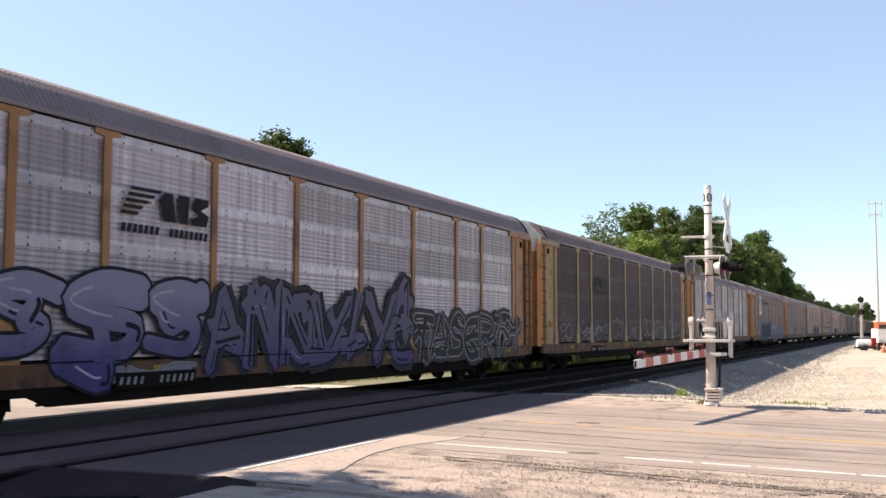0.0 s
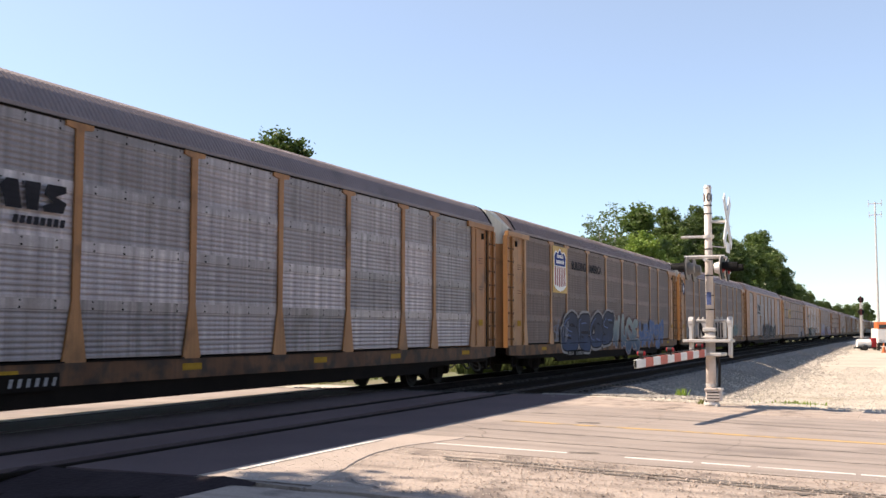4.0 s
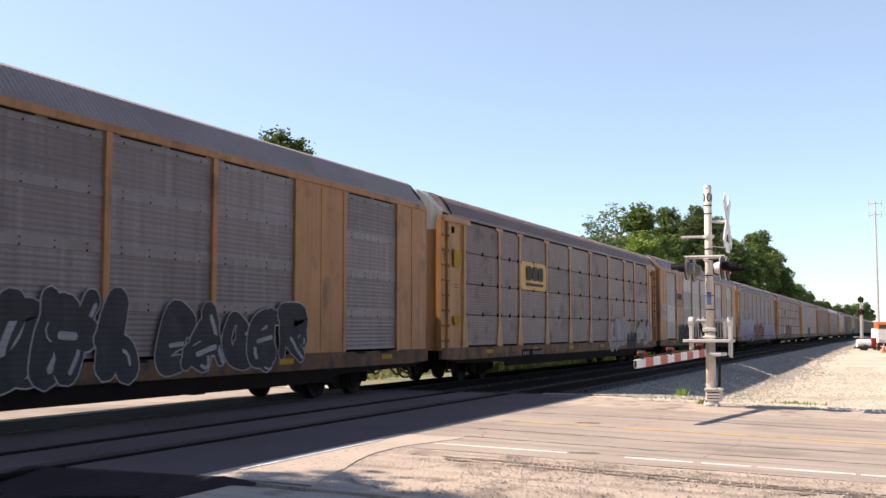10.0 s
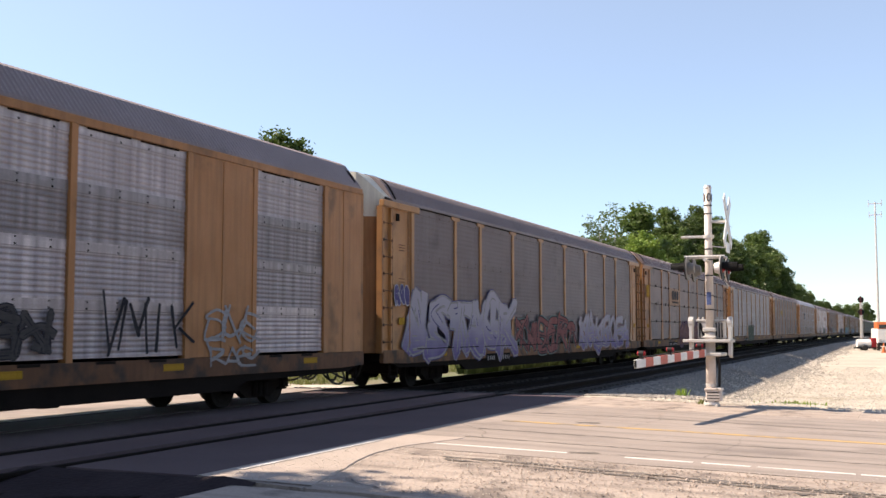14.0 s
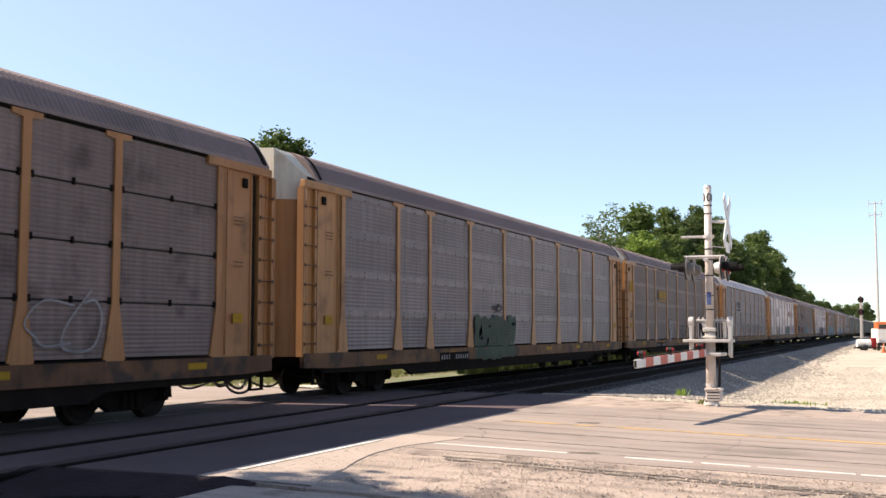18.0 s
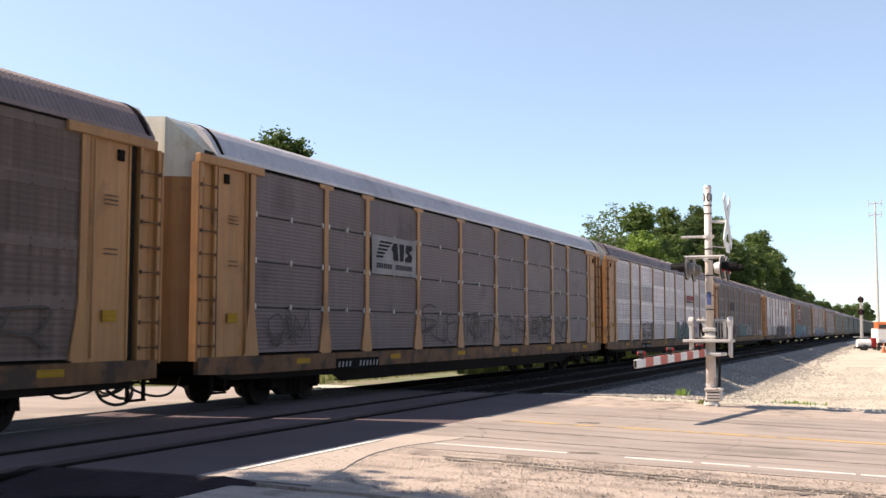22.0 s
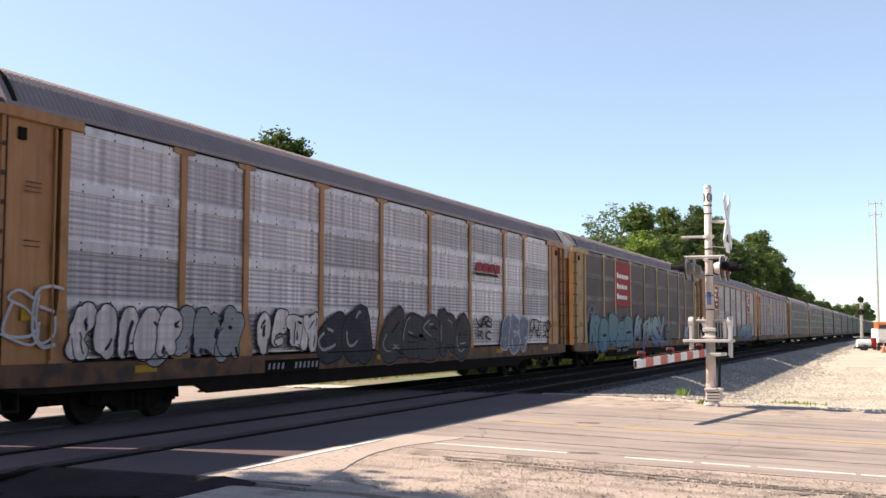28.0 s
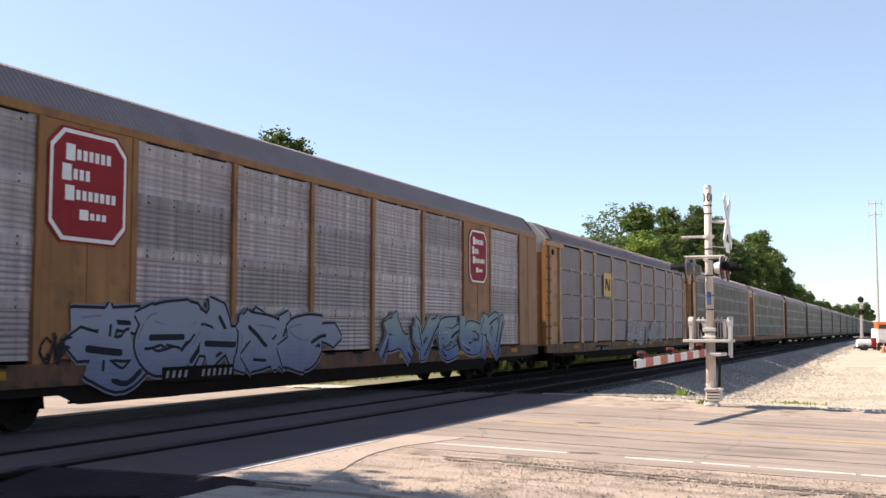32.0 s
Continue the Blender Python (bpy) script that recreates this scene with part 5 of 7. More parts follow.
def plate(parent, name, x0, x1, z0, z1, material, label="", d=0.053, sub=None, t=0.003):
    return put(name, mesh(name, boxm(x0, x1, -SIDE - d - t, -SIDE - d, z0, z1), material), sub or parent, label)


def shape(parent, name, pts, material, d=0.057, label=""):
    return put(name, mesh(name, slab(bmesh.new(), pts, -SIDE - d - 0.002, -SIDE - d), material), parent, label)


def number_plate(car, x, z=0.78, w=2.1, h=0.26, seed=1):
    p = plate(car, "number_panel", x - w / 2, x + w / 2, z - h / 2, z + h / 2, UNDER, "black panel with a row of white marks", d=0.06)
    cw = w / 12.5
    lean = [(0, -h * 0.24), (cw * 0.42, -h * 0.24), (cw * 0.62, h * 0.24), (cw * 0.2, h * 0.24)]
    bar = shared(("number_bar", w, h), lambda: mesh("number_bar", slab(bmesh.new(), lean, -0.0035, 0), P_GREYWHITE))
    for i in list(range(4)) + list(range(6, 12)):
        put("number_bar", bar, p, at=(x - w / 2 + cw * (i + 0.55), -SIDE - 0.0635, z))


def flat(parent, name, pts, ink, d=0.057, label=""):
    return put(name, mesh(name, slab(bmesh.new(), pts, -SIDE - d - 0.003, -SIDE - d), ink), parent, label)


def block(x0, x1, z0, z1):
    return [(x0, z0), (x1, z0), (x1, z1), (x0, z1)]


def horse_logo(car, x0, x1, z0, z1, ink, board=None, pad=0.14):
    """Five slanting stripes, two leaning blocks and a line of small bars below."""
    w, h = x1 - x0, z1 - z0
    home = plate(car, "logo_board", x0 - pad, x1 + pad, z0 - 0.12, z1 + 0.12, board, "white board with a black emblem") if board else car
    for i in range(5):
        z = z0 + h * (1.0 - 0.13 * i)
        xa, xb = x0 + w * (0.10 - 0.025 * i), x0 + w * (0.43 - 0.065 * i + 0.02 * (i == 4))
        flat(home, "emblem_stripe", [(xa, z), (xb, z), (xb - 0.06, z - h * 0.075), (xa - 0.035, z - h * 0.075)], ink)
    flat(home, "emblem_block", [(x0 + 0.46 * w, z0 + h * 0.36), (x0 + 0.60 * w, z0 + h * 0.36), (x0 + 0.56 * w, z0 + h * 0.98), (x0 + 0.46 * w, z0 + h * 0.98), (x0 + 0.40 * w, z0 + h * 0.78), (x0 + 0.44 * w, z0 + h * 0.62)], ink)
    flat(home, "emblem_block", [(x0 + 0.64 * w, z0 + h * 0.36), (x0 + 0.74 * w, z0 + h * 0.36), (x0 + 0.76 * w, z0 + h * 0.98), (x0 + 0.62 * w, z0 + h * 0.98)], ink)
    flat(home, "emblem_block", [(x0 + 0.79 * w, z0 + h * 0.36), (x0 + 0.97 * w, z0 + h * 0.36), (x0 + w, z0 + h * 0.60), (x0 + 0.90 * w, z0 + h * 0.72), (x0 + w, z0 + h * 0.84), (x0 + 0.99 * w, z0 + h * 0.98), (x0 + 0.82 * w, z0 + h * 0.98), (x0 + 0.79 * w, z0 + h * 0.74), (x0 + 0.88 * w, z0 + h * 0.60), (x0 + 0.78 * w, z0 + h * 0.48)], ink)
    for a, n in ((0.0, 7), (0.52, 8)):
        for i in range(n):
            xa = x0 + w * (a + 0.06 * i)
            flat(home, "emblem_bar", [(xa, z0 + h * 0.04), (xa + w * 0.042, z0 + h * 0.04), (xa + w * 0.052, z0 + h * 0.22), (xa + w * 0.01, z0 + h * 0.22)], ink)


def block_logo(car, x0, x1, z0, z1, ink, board=None, pad=(0.2, 0.2), brackets=False):
    """Three heavy blocks over a bar, or between brackets."""
    w, h = x1 - x0, z1 - z0
    home = plate(car, "logo_board", x0 - pad[0], x1 + pad[0], z0 - pad[1], z1 + pad[1], board, "painted board with dark blocks", d=0.02) if board else car
    zl, cw = z0 + h * 0.28, w * 0.29
    for i in range(3):
        xa, c, k = x0 + i * w * 0.355, cw, (z1 - zl) * 0.2
        flat(home, "emblem_block", [(xa + c * 0.15, zl), (xa + c * 0.85, zl), (xa + c, zl + k), (xa + c, z1 - k), (xa + c * 0.85, z1), (xa + c * 0.15, z1), (xa, z1 - k), (xa, zl + k)], ink)
    if brackets:
        for s, xa in ((1, x0 - 0.35), (-1, x1 + 0.35)):
            xb = xa + s * 0.16
            flat(home, "emblem_bracket", [(xa, z0 - 0.1), (xb, z0 - 0.1), (xb, z0 - 0.02), (xa + s * 0.07, z0 - 0.02), (xa + s * 0.07, z1 + 0.12), (xb, z1 + 0.12), (xb, z1 + 0.2), (xa, z1 + 0.2)], ink)
        for a in (0.0, 0.14, 0.8, 0.94):
            flat(home, "emblem_dot", block(x0 + a * w, x0 + (a + 0.09) * w, z0 - 0.28, z0 - 0.16), ink)
    else:
        flat(home, "emblem_bar", block(x0, x1, z0, z0 + h * 0.14), ink)


def octagon(car, cx, cz, w, h):
    def ring(k):
        a, b = w / 2 * k, h / 2 * k
        q = w / 2 * k * 0.31
        return [(cx - a, cz - b + q), (cx - a + q, cz - b), (cx + a - q, cz - b), (cx + a, cz - b + q), (cx + a, cz + b - q), (cx + a - q, cz + b), (cx - a + q, cz + b), (cx - a, cz + b - q)]
    o = flat(car, "octagon_sign", ring(1.0), SIGN_RED, 0.053, "red eight-sided sign with white border and bars")
    flat(o, "border", ring(0.96), SIGN_WHITE, 0.056)
    flat(o, "field", ring(0.89), SIGN_RED, 0.0595)
    for i, (a, b, t) in enumerate(((-0.30, 0.26, 0.11), (-0.34, 0.02, 0.11), (-0.30, 0.34, 0.10), (-0.12, 0.26, 0.07))):
        z = cz + h * (0.27 - 0.175 * i)
        flat(o, "sign_initial", block(cx + a * w, cx + (a + 0.11) * w, z - h * t * 0.55, z + h * t * 0.75), SIGN_WHITE, 0.063)
        n = round((b - a - 0.13) / 0.075)
        for j in range(n):
            xa = cx + (a + 0.135 + 0.075 * j) * w
            flat(o, "sign_bar", block(xa, xa + 0.05 * w, z - h * t * 0.42, z + h * t * 0.42), SIGN_WHITE, 0.063)


def shield(car, x0, x1, z0, z1):
    b = plate(car, "logo_board", x0 + 0.08, x1 - 0.08, z0, z1, P_GOLDY, "yellow board with a shield emblem")
    cx, w, h = (x0 + x1) / 2, (x1 - x0) * 0.40, (z1 - z0)
    out = [(-1, 0.30), (-0.92, 0.14), (-0.6, 0.07), (0, 0.03), (0.6, 0.07), (0.92, 0.14), (1, 0.30), (0.92, 0.6), (1.0, 0.78), (0.72, 0.9), (0.35, 0.87), (0, 0.96), (-0.35, 0.87), (-0.72, 0.9), (-1.0, 0.78), (-0.92, 0.6)]
    shape(b, "shield", [(cx + a * w, z0 + h * c) for a, c in out], SIGN_WHITE, 0.057)
    bm = slab(bmesh.new(), [(cx + a * w * 0.92, z0 + h * c) for a, c in ((-0.92, 0.58), (0.92, 0.58), (0.98, 0.77), (0.72, 0.87), (0.35, 0.84), (0, 0.93), (-0.35, 0.84), (-0.72, 0.87), (-0.98, 0.77))], -SIDE - 0.062, -SIDE - 0.060)
    put("shield_top", mesh("shield_top", bm, paint("shield_blue", (0.03, 0.06, 0.24))), b)
    for i in range(6):
        x = cx + w * (-0.82 + 0.30 * i)
        flat(b, "shield_stripe", block(x, x + w * 0.15, z0 + h * (0.16 - 0.03 * (1 - abs(i - 2.5) / 2.5)), z0 + h * 0.56), SIGN_RED, 0.060)
    for half, za in ((0.5, 0.75), (0.62, 0.63)):
        for j in range(6):
            xa = cx + w * half * (-1 + j / 3)
            flat(b, "shield_bar", block(xa + 0.02, xa + w * half / 3 - 0.02, z0 + h * za, z0 + h * (za + 0.07)), SIGN_WHITE, 0.0635)


P_GOLDY = mat("board_yellow", (0.58, 0.36, 0.10), (0.52, 0.32, 0.09), 1.5, 0.6, 0, 0.03, 40, 0, streak=0.2)


def truck(car, x, lite):
    wheel = shared("wheelset", wheelset_mesh)
    t = put("truck", shared("bolster", lambda: mesh("truck", boxm(-0.22, 0.22, -1.05, 1.05, 0.36, 0.66, 0.03), UNDER)), car, at=(x, 0, 0))
    for s in (-1, 1):
        put("side_frame", shared("sideframe", sideframe_mesh), t, at=(0, s * 0.98, 0))
    for s in (-0.89, 0.89):
        w = new("wheelset", wheel)
        w.parent = t
        w.matrix_parent_inverse = pose(s, 0, 0.42)
        if not lite:
            WHEELS.append(w)


def loop(pts, r):
    """A smooth hanging hose through pts."""
    out = []
    ext = [Vector(p) for p in (pts[0], *pts, pts[-1])]
    for a, b, c, d in zip(ext, ext[1:], ext[2:], ext[3:]):
        for i in range(5):
            t = i / 5
            out.append(0.5 * (2 * b + (c - a) * t + (2 * a - 5 * b + 4 * c - d) * t * t + (3 * b - a - 3 * c + d) * t ** 3))
    out.append(ext[-1])
    bm, rings = bmesh.new(), []
    for i, p in enumerate(out):
        way = (out[min(i + 1, len(out) - 1)] - out[max(i - 1, 0)]).normalized()
        u = way.cross(Vector((0.3, 1, 0.2))).normalized()
        w = way.cross(u)
        rings.append([bm.verts.new(p + (u * math.cos(k) + w * math.sin(k)) * r) for k in [6.2832 * j / 7 for j in range(7)]])
    for f, g in zip(rings, rings[1:]):
        for j in range(7):
            bm.faces.new((f[j], f[(j + 1) % 7], g[(j + 1) % 7], g[j]))
    bm.faces.new(rings[0])
    bm.faces.new(rings[-1][::-1])
    return bm


WHEELS = []
CARS = []


def make_car(k, offset, kind, panel, frame_paint, roof, label, rows=4, fine=True, extra=None, upper=None, lower=None, post_paint=None):
    """One covered car carrier. kind "posts": T-posts over full side panels with ladders and doors at the ends; kind "framed": panels set in a painted side wall."""
    lite = not fine
    car = tagged(new("auto_rack_car"), label, "railway car", "cars of the freight train")
    CARS.append((car, 20.35 + 28.6 * k + offset))
    fk = frame_paint.name
    put("roof", shared(("roof", roof.name, fine, kind), lambda: roof_mesh(roof, fine, kind == "framed")), car)
    for s in (-1, 1):
        put("gable", shared(("gable", fk), lambda: gable_mesh(frame_paint)), car, at=(s * 13.36, 0, 0))
    for s in (-1, 1):
        put("roof_rim", shared("roof_rim", roof_rim_mesh), car, "black seal round the roof's end", at=(s * 13.3, 0, 0))
    # underframe
    put("deck", shared("deck", lambda: mesh("deck", box(boxm(-13.6, 13.6, -1.38, 1.38, 0.78, 1.02), -12.9, 12.9, -0.35, 0.35, 0.48, 0.80), UNDER)), car)
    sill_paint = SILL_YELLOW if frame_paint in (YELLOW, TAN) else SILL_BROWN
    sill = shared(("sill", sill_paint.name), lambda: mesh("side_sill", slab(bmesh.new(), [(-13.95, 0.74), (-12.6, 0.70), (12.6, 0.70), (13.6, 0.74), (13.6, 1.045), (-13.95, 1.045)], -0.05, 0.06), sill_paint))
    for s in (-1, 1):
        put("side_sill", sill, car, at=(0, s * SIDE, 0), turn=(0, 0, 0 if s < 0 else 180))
        put("lower_sill", shared("lower_sill", lambda: mesh("lower_sill", slab(bmesh.new(), [(-13.3, 0.70), (-12.9, 0.60), (-8.9, 0.56), (-8.5, 0.40), (8.5, 0.40), (8.9, 0.56), (12.9, 0.60), (13.3, 0.70)], -0.02, 0.05), UNDER)), car, at=(0, s * (SIDE - 0.03), 0), turn=(0, 0, 0 if s < 0 else 180))
    for x in (-9.95, 9.95):
        truck(car, x, lite)
    for s in (-1, 1):
        put("coupler", shared("coupler", lambda: mesh("coupler", box(box(boxm(0, 0.75, -0.09, 0.09, 0.72, 0.90, 0.02), 0.62, 0.93, -0.16, 0.16, 0.66, 0.96, 0.04), -0.6, 0.1, -0.3, 0.3, 0.6, 1.0), UNDER)), car, at=(s * 13.55, 0, 0), turn=(0, 0, 0 if s > 0 else 180))
        if not lite:
            put("air_hose", shared("hose", lambda: mesh("air_hose", loop([(0, -0.35, 0.72), (0.18, -0.40, 0.52), (0.45, -0.42, 0.36), (0.75, -0.40, 0.34), (0.95, -0.36, 0.48)], 0.028), RUBBER)), car, at=(s * 13.5, 0, 0), turn=(0, 0, 0 if s > 0 else 180))
            put("hanging_hose", shared("hose2", lambda: mesh("hanging_hose", loop([(-0.9, -1.1, 0.66), (-0.75, -1.12, 0.42), (-0.45, -1.12, 0.31), (-0.1, -1.1, 0.33), (0.15, -1.0, 0.46), (0.35, -0.8, 0.62)], 0.026), RUBBER)), car, at=(s * 13.5, 0, 0), turn=(0, 0, 0 if s > 0 else 180))
            put("brake_pipe", shared("pipe3", lambda: mesh("brake_pipe", loop([(-0.4, 0.5, 0.66), (-0.1, 0.55, 0.40), (0.3, 0.55, 0.33), (0.7, 0.45, 0.42), (0.9, 0.2, 0.6)], 0.024), RUBBER)), car, at=(s * 13.5, 0, 0), turn=(0, 0, 0 if s > 0 else 180))
            put("step", shared("step", lambda: mesh("step", box(box(boxm(-0.22, -0.18, -0.03, 0.03, 0.38, 0.76), 0.18, 0.22, -0.03, 0.03, 0.38, 0.76), -0.22, 0.22, -0.04, 0.04, 0.36, 0.40), UNDER)), car, at=(s * 13.2, -SIDE + 0.06, 0))
            put("cut_lever", shared("lever", lambda: mesh("cut_lever", tube(bmesh.new(), [(0, -1.3, 0.80), (0.18, -1.2, 0.62), (0.20, -0.3, 0.66), (0.4, -0.1, 0.80)], 0.02), UNDER)), car, at=(s * 13.7, 0, 0), turn=(0, 0, 0 if s > 0 else 180))
            put("brake_rigging", shared("brake", lambda: mesh("brake_rigging", box(rod(rod(bmesh.new(), (-1.2, -0.5, 0.62), (0.2, -0.5, 0.62), 0.17, n=12), (0.3, -0.6, 0.5), (2.3, -0.6, 0.5), 0.025), 0.4, 0.9, -0.9, -0.4, 0.50, 0.80, 0.03), UNDER)), car, at=(s * 5.2, 0, 0), turn=(0, 0, 0 if s > 0 else 180))
    if not lite:
        for i, (x, w, z) in enumerate(((-6.4, 0.9, 0.385), (-3.3, 0.5, 0.40), (0.8, 1.3, 0.39), (3.9, 0.35, 0.37), (6.9, 0.7, 0.385))):
            put("underframe_box", shared(("ubox", i), lambda: mesh("underframe_box", boxm(-w / 2, w / 2, 0.0, 0.5, z, 0.56, 0.02), UNDER)), car, at=(x, -SIDE + 0.1 + 0.12 * (i % 3), 0))
        put("brake_line", shared("brakeline", lambda: mesh("brake_line", rod(bmesh.new(), (-8.6, 0, 0.43), (8.6, 0, 0.42), 0.022, n=6), UNDER)), car, at=(0, -SIDE + 0.16, 0))
    # ends
    upper, lower = upper or CREAM, lower or frame_paint
    split = 4.35
    for s in (-1, 1):
        low = put("end_door", shared(("endlo", lower.name), lambda: end_door(0.98, split, lower)), car, "bulging end doors", at=(-13.76 if s < 0 else 13.44, 0, 0), turn=(0, 0, 0 if s < 0 else 180))
        put("end_door_top", shared(("endhi", upper.name), lambda: end_door(split, 4.86, upper, True)), low, "pale upper part")
        if not lite and kind == "posts":
            put("tie_bar", shared("tiebar", lambda: mesh("tie_bar", boxm(-0.41, -0.387, -0.7, 0.7, 2.95, 2.99), UNDER)), low)
    # sides
    for side in (-1, 1):
        turn = 0 if side < 0 else 180
        near = side < 0 and not lite
        if kind == "posts":
            for x in () if lite else BAYS:
                put("post", shared(("post", (post_paint or frame_paint).name), lambda: post_mesh(post_paint or frame_paint, False)), car, at=(x * -side, side * SIDE, 0), turn=(0, 0, turn))
            spans = list(zip(BAYS, BAYS[1:]))
            for s in (-1, 1):
                put("side_door", shared(("door", fk), lambda: bolted(frame_paint, 1.0, 3.6)), car, at=(-12.90 if s < 0 else 12.42, side * (SIDE - 0.02), 1.04), turn=(0, 0, turn))
                put("header", shared(("header", fk), lambda: mesh("header", boxm(-1.05, 1.05, -0.07, 0.06, 4.60, 4.76, 0.01), frame_paint)), car, at=(-12.96 if s < 0 else 12.45, side * SIDE, 0), turn=(0, 0, turn))
                if near:
                    xd = -12.90 if s < 0 else 12.42
                    put("door_slot", shared("slot", lambda: mesh("door_slot", boxm(-0.07, 0.07, -0.035, 0.0, 4.30, 4.48), UNDER)), car, at=(xd + 0.22 * s, -SIDE, 0))
                    put("door_gap", shared("gap", lambda: mesh("door_gap", boxm(-0.035, 0.035, -0.02, 0.02, 1.04, 4.6), UNDER)), car, at=(xd + 0.53 * s, -SIDE, 0))
                    put("door_label", shared("dlabel", lambda: mesh("door_label", boxm(-0.16, 0.16, -0.037, -0.03, 1.68, 1.86), P_YELLOW)), car, at=(xd, -SIDE, 0))
                    for z in (2.75, 2.83, 3.55, 3.62, 3.69):
                        put("stencil", shared("stencil", lambda: mesh("stencil", boxm(-0.16, 0.16, -0.036, -0.032, 0, 0.018), SILL_BROWN)), car, at=(xd, -SIDE, z))
                    put("lock_rod", shared(("lock", fk), lambda: mesh("lock_rod", tube(bmesh.new(), [(0, -0.05, 1.1), (0, -0.05, 4.55)], 0.018), frame_paint)), car, at=(xd - 0.42 * s, -SIDE, 0))
                if not lite:
                    lad = put("ladder", shared(("ladder", fk), lambda: ladder_mesh(frame_paint)), car, at=(-13.70 if s < 0 else 13.38, side * SIDE, 0), turn=(0, 0, turn))
                    put("ladder_back", shared(("ladder_back", fk), lambda: mesh("ladder_back", boxm(-0.19, 0.19, 0.05, 0.09, 1.0, 4.62), RUSTY if s > 0 else frame_paint)), lad)
                    for i in range(8 if near else 0):
                        put("rung", shared("rung", rung_mesh), lad, at=(0, 0, 1.25 + 0.42 * i))
                    put("corner_strip", shared("corner_strip", lambda: mesh("corner_strip", boxm(0, 0.05, -0.035, 0.12, 0.98, 4.6), RUSTY)), lad, at=(-0.32 if s * -side < 0 else 0.27, 0, 0))
        else:
            spans = [q for i, q in enumerate(zip(FRAMED, FRAMED[1:])) if i not in (1, 7)]
            walls = [(-13.70, FRAMED[0]), FRAMED[1:3], FRAMED[7:9], (FRAMED[9], 13.46)]
            for a, b in walls:
                w = put("wall_panel", shared(("wall", fk, round(b - a, 2)), lambda a=a, b=b: mesh("wall_panel", boxm(-(b - a) / 2, (b - a) / 2, -0.035, 0.03, 1.05, 4.74, 0.006), frame_paint)), car, at=((a + b) / 2 * -side, side * SIDE, 0), turn=(0, 0, turn))
                if near:
                    for c in ((a + b) / 2,):
                        put("seam", shared(("seam", fk), lambda: mesh("seam", boxm(-0.03, 0.03, -0.046, -0.03, 1.1, 4.7), frame_paint)), car, at=(c, side * SIDE, 0), turn=(0, 0, turn))
            for x in FRAMED:
                put("post", shared(("stud", fk), lambda: post_mesh(frame_paint, True)), car, at=(x * -side, side * SIDE, 0), turn=(0, 0, turn))
            put("top_rail", shared(("toprail", fk), lambda: mesh("top_rail", boxm(-13.72, 13.5, -0.055, 0.05, 4.72, 4.86, 0.01), frame_paint)), car, at=(0, side * SIDE, 0), turn=(0, 0, turn))
            put("corner_post", shared(("cpost", "brown"), lambda: mesh("corner_post", boxm(-13.86, -13.68, -0.02, 0.14, 1.0, 4.78), RUSTY)), car, at=(0, side * SIDE, 0), turn=(0, 0, turn))
            put("corner_post", shared(("cpost2", "brown"), lambda: mesh("corner_post", boxm(13.44, 13.6, -0.02, 0.14, 1.0, 4.78), RUSTY)), car, at=(0, side * SIDE, 0), turn=(0, 0, turn))
        nrow = rows if near or side < 0 else 1
        seamed = rows == 4 and panel in (PURPLEGREY,) or extra == "seamed"
        for a, b in spans:
            w = b - a - 0.10
            h = (Z1 - Z0) / nrow
            key = ("panel", panel.name, round(w, 2), nrow, seamed)
            me = shared(key, lambda: ribbed(w, h, (11 if seamed else 8) * (4 // nrow) if not lite else 4, 0.006 if seamed else 0.012 if panel in (SILVER, DULL_SILVER) else 0.007 if panel is MIDGREY else 0.004, 0.03 if seamed else 0.09, panel, 0.036 if seamed else 0.0))
            for i in range(nrow):
                put("panel", me, car, at=((a + b) / 2 * -side, side * (SIDE - 0.005), Z0 + i * h), turn=(0, 0, turn))
        if near and kind == "framed":
            for a, b in spans:
                for f in (0.28, 0.72):
                    put("panel_slot", shared("topslot", lambda: mesh("panel_slot", boxm(-0.5, 0.5, -0.03, 0.0, 4.695, 4.735), UNDER)), car, at=(a + (b - a) * f, -SIDE, 0))
                    put("drain_slot", shared("lowslot", lambda: mesh("drain_slot", boxm(-0.22, 0.22, -0.056, -0.02, 1.0, 1.045), UNDER)), car, at=(a + (b - a) * f, -SIDE, 0))
        elif near:
            for a, b in spans:
                g = (b - a) / 2 - 0.24
                put("foot_gap", shared(("footgap", round(g, 2)), lambda: mesh("foot_gap", boxm(-g, g, -0.066, 0.02, 1.046, 1.068), UNDER)), car, at=((a + b) / 2, -SIDE, 0))
            put("eave_gap", shared("eavegap", lambda: mesh("eave_gap", boxm(-12.2, 11.8, -0.02, 0.02, 4.735, 4.768), UNDER)), car, at=(0, -SIDE, 0))
        if near:
            if seamed:
                put("backing", shared("backing", lambda: mesh("backing", boxm(-12.2, 11.8, 0.05, 0.07, Z0, Z1), DARK)), car, "dark gap behind the panel joints", at=(0, -SIDE, 0))
                ink = UNDER if panel is DARKGREY else STEEL
                clip = shared(("clip", ink.name), lambda: mesh("clip", boxm(-0.022, 0.022, -0.03, 0.02, -0.055, 0.055), ink))
                for a, b in spans:
                    for i in (1, 2, 3):
                        for x in (a + 0.13, (a + b) / 2, b - 0.13):
                            put("clip", clip, car, at=(x, -SIDE, Z0 + i * (Z1 - Z0) / 4))
            for x in (-10.6, -6.2, -1.9, 2.6, 6.3, 10.9):
                plate(car, "reflector", x, x + 0.55, 0.84, 0.96, P_YELLOW, d=0.052)
    return car


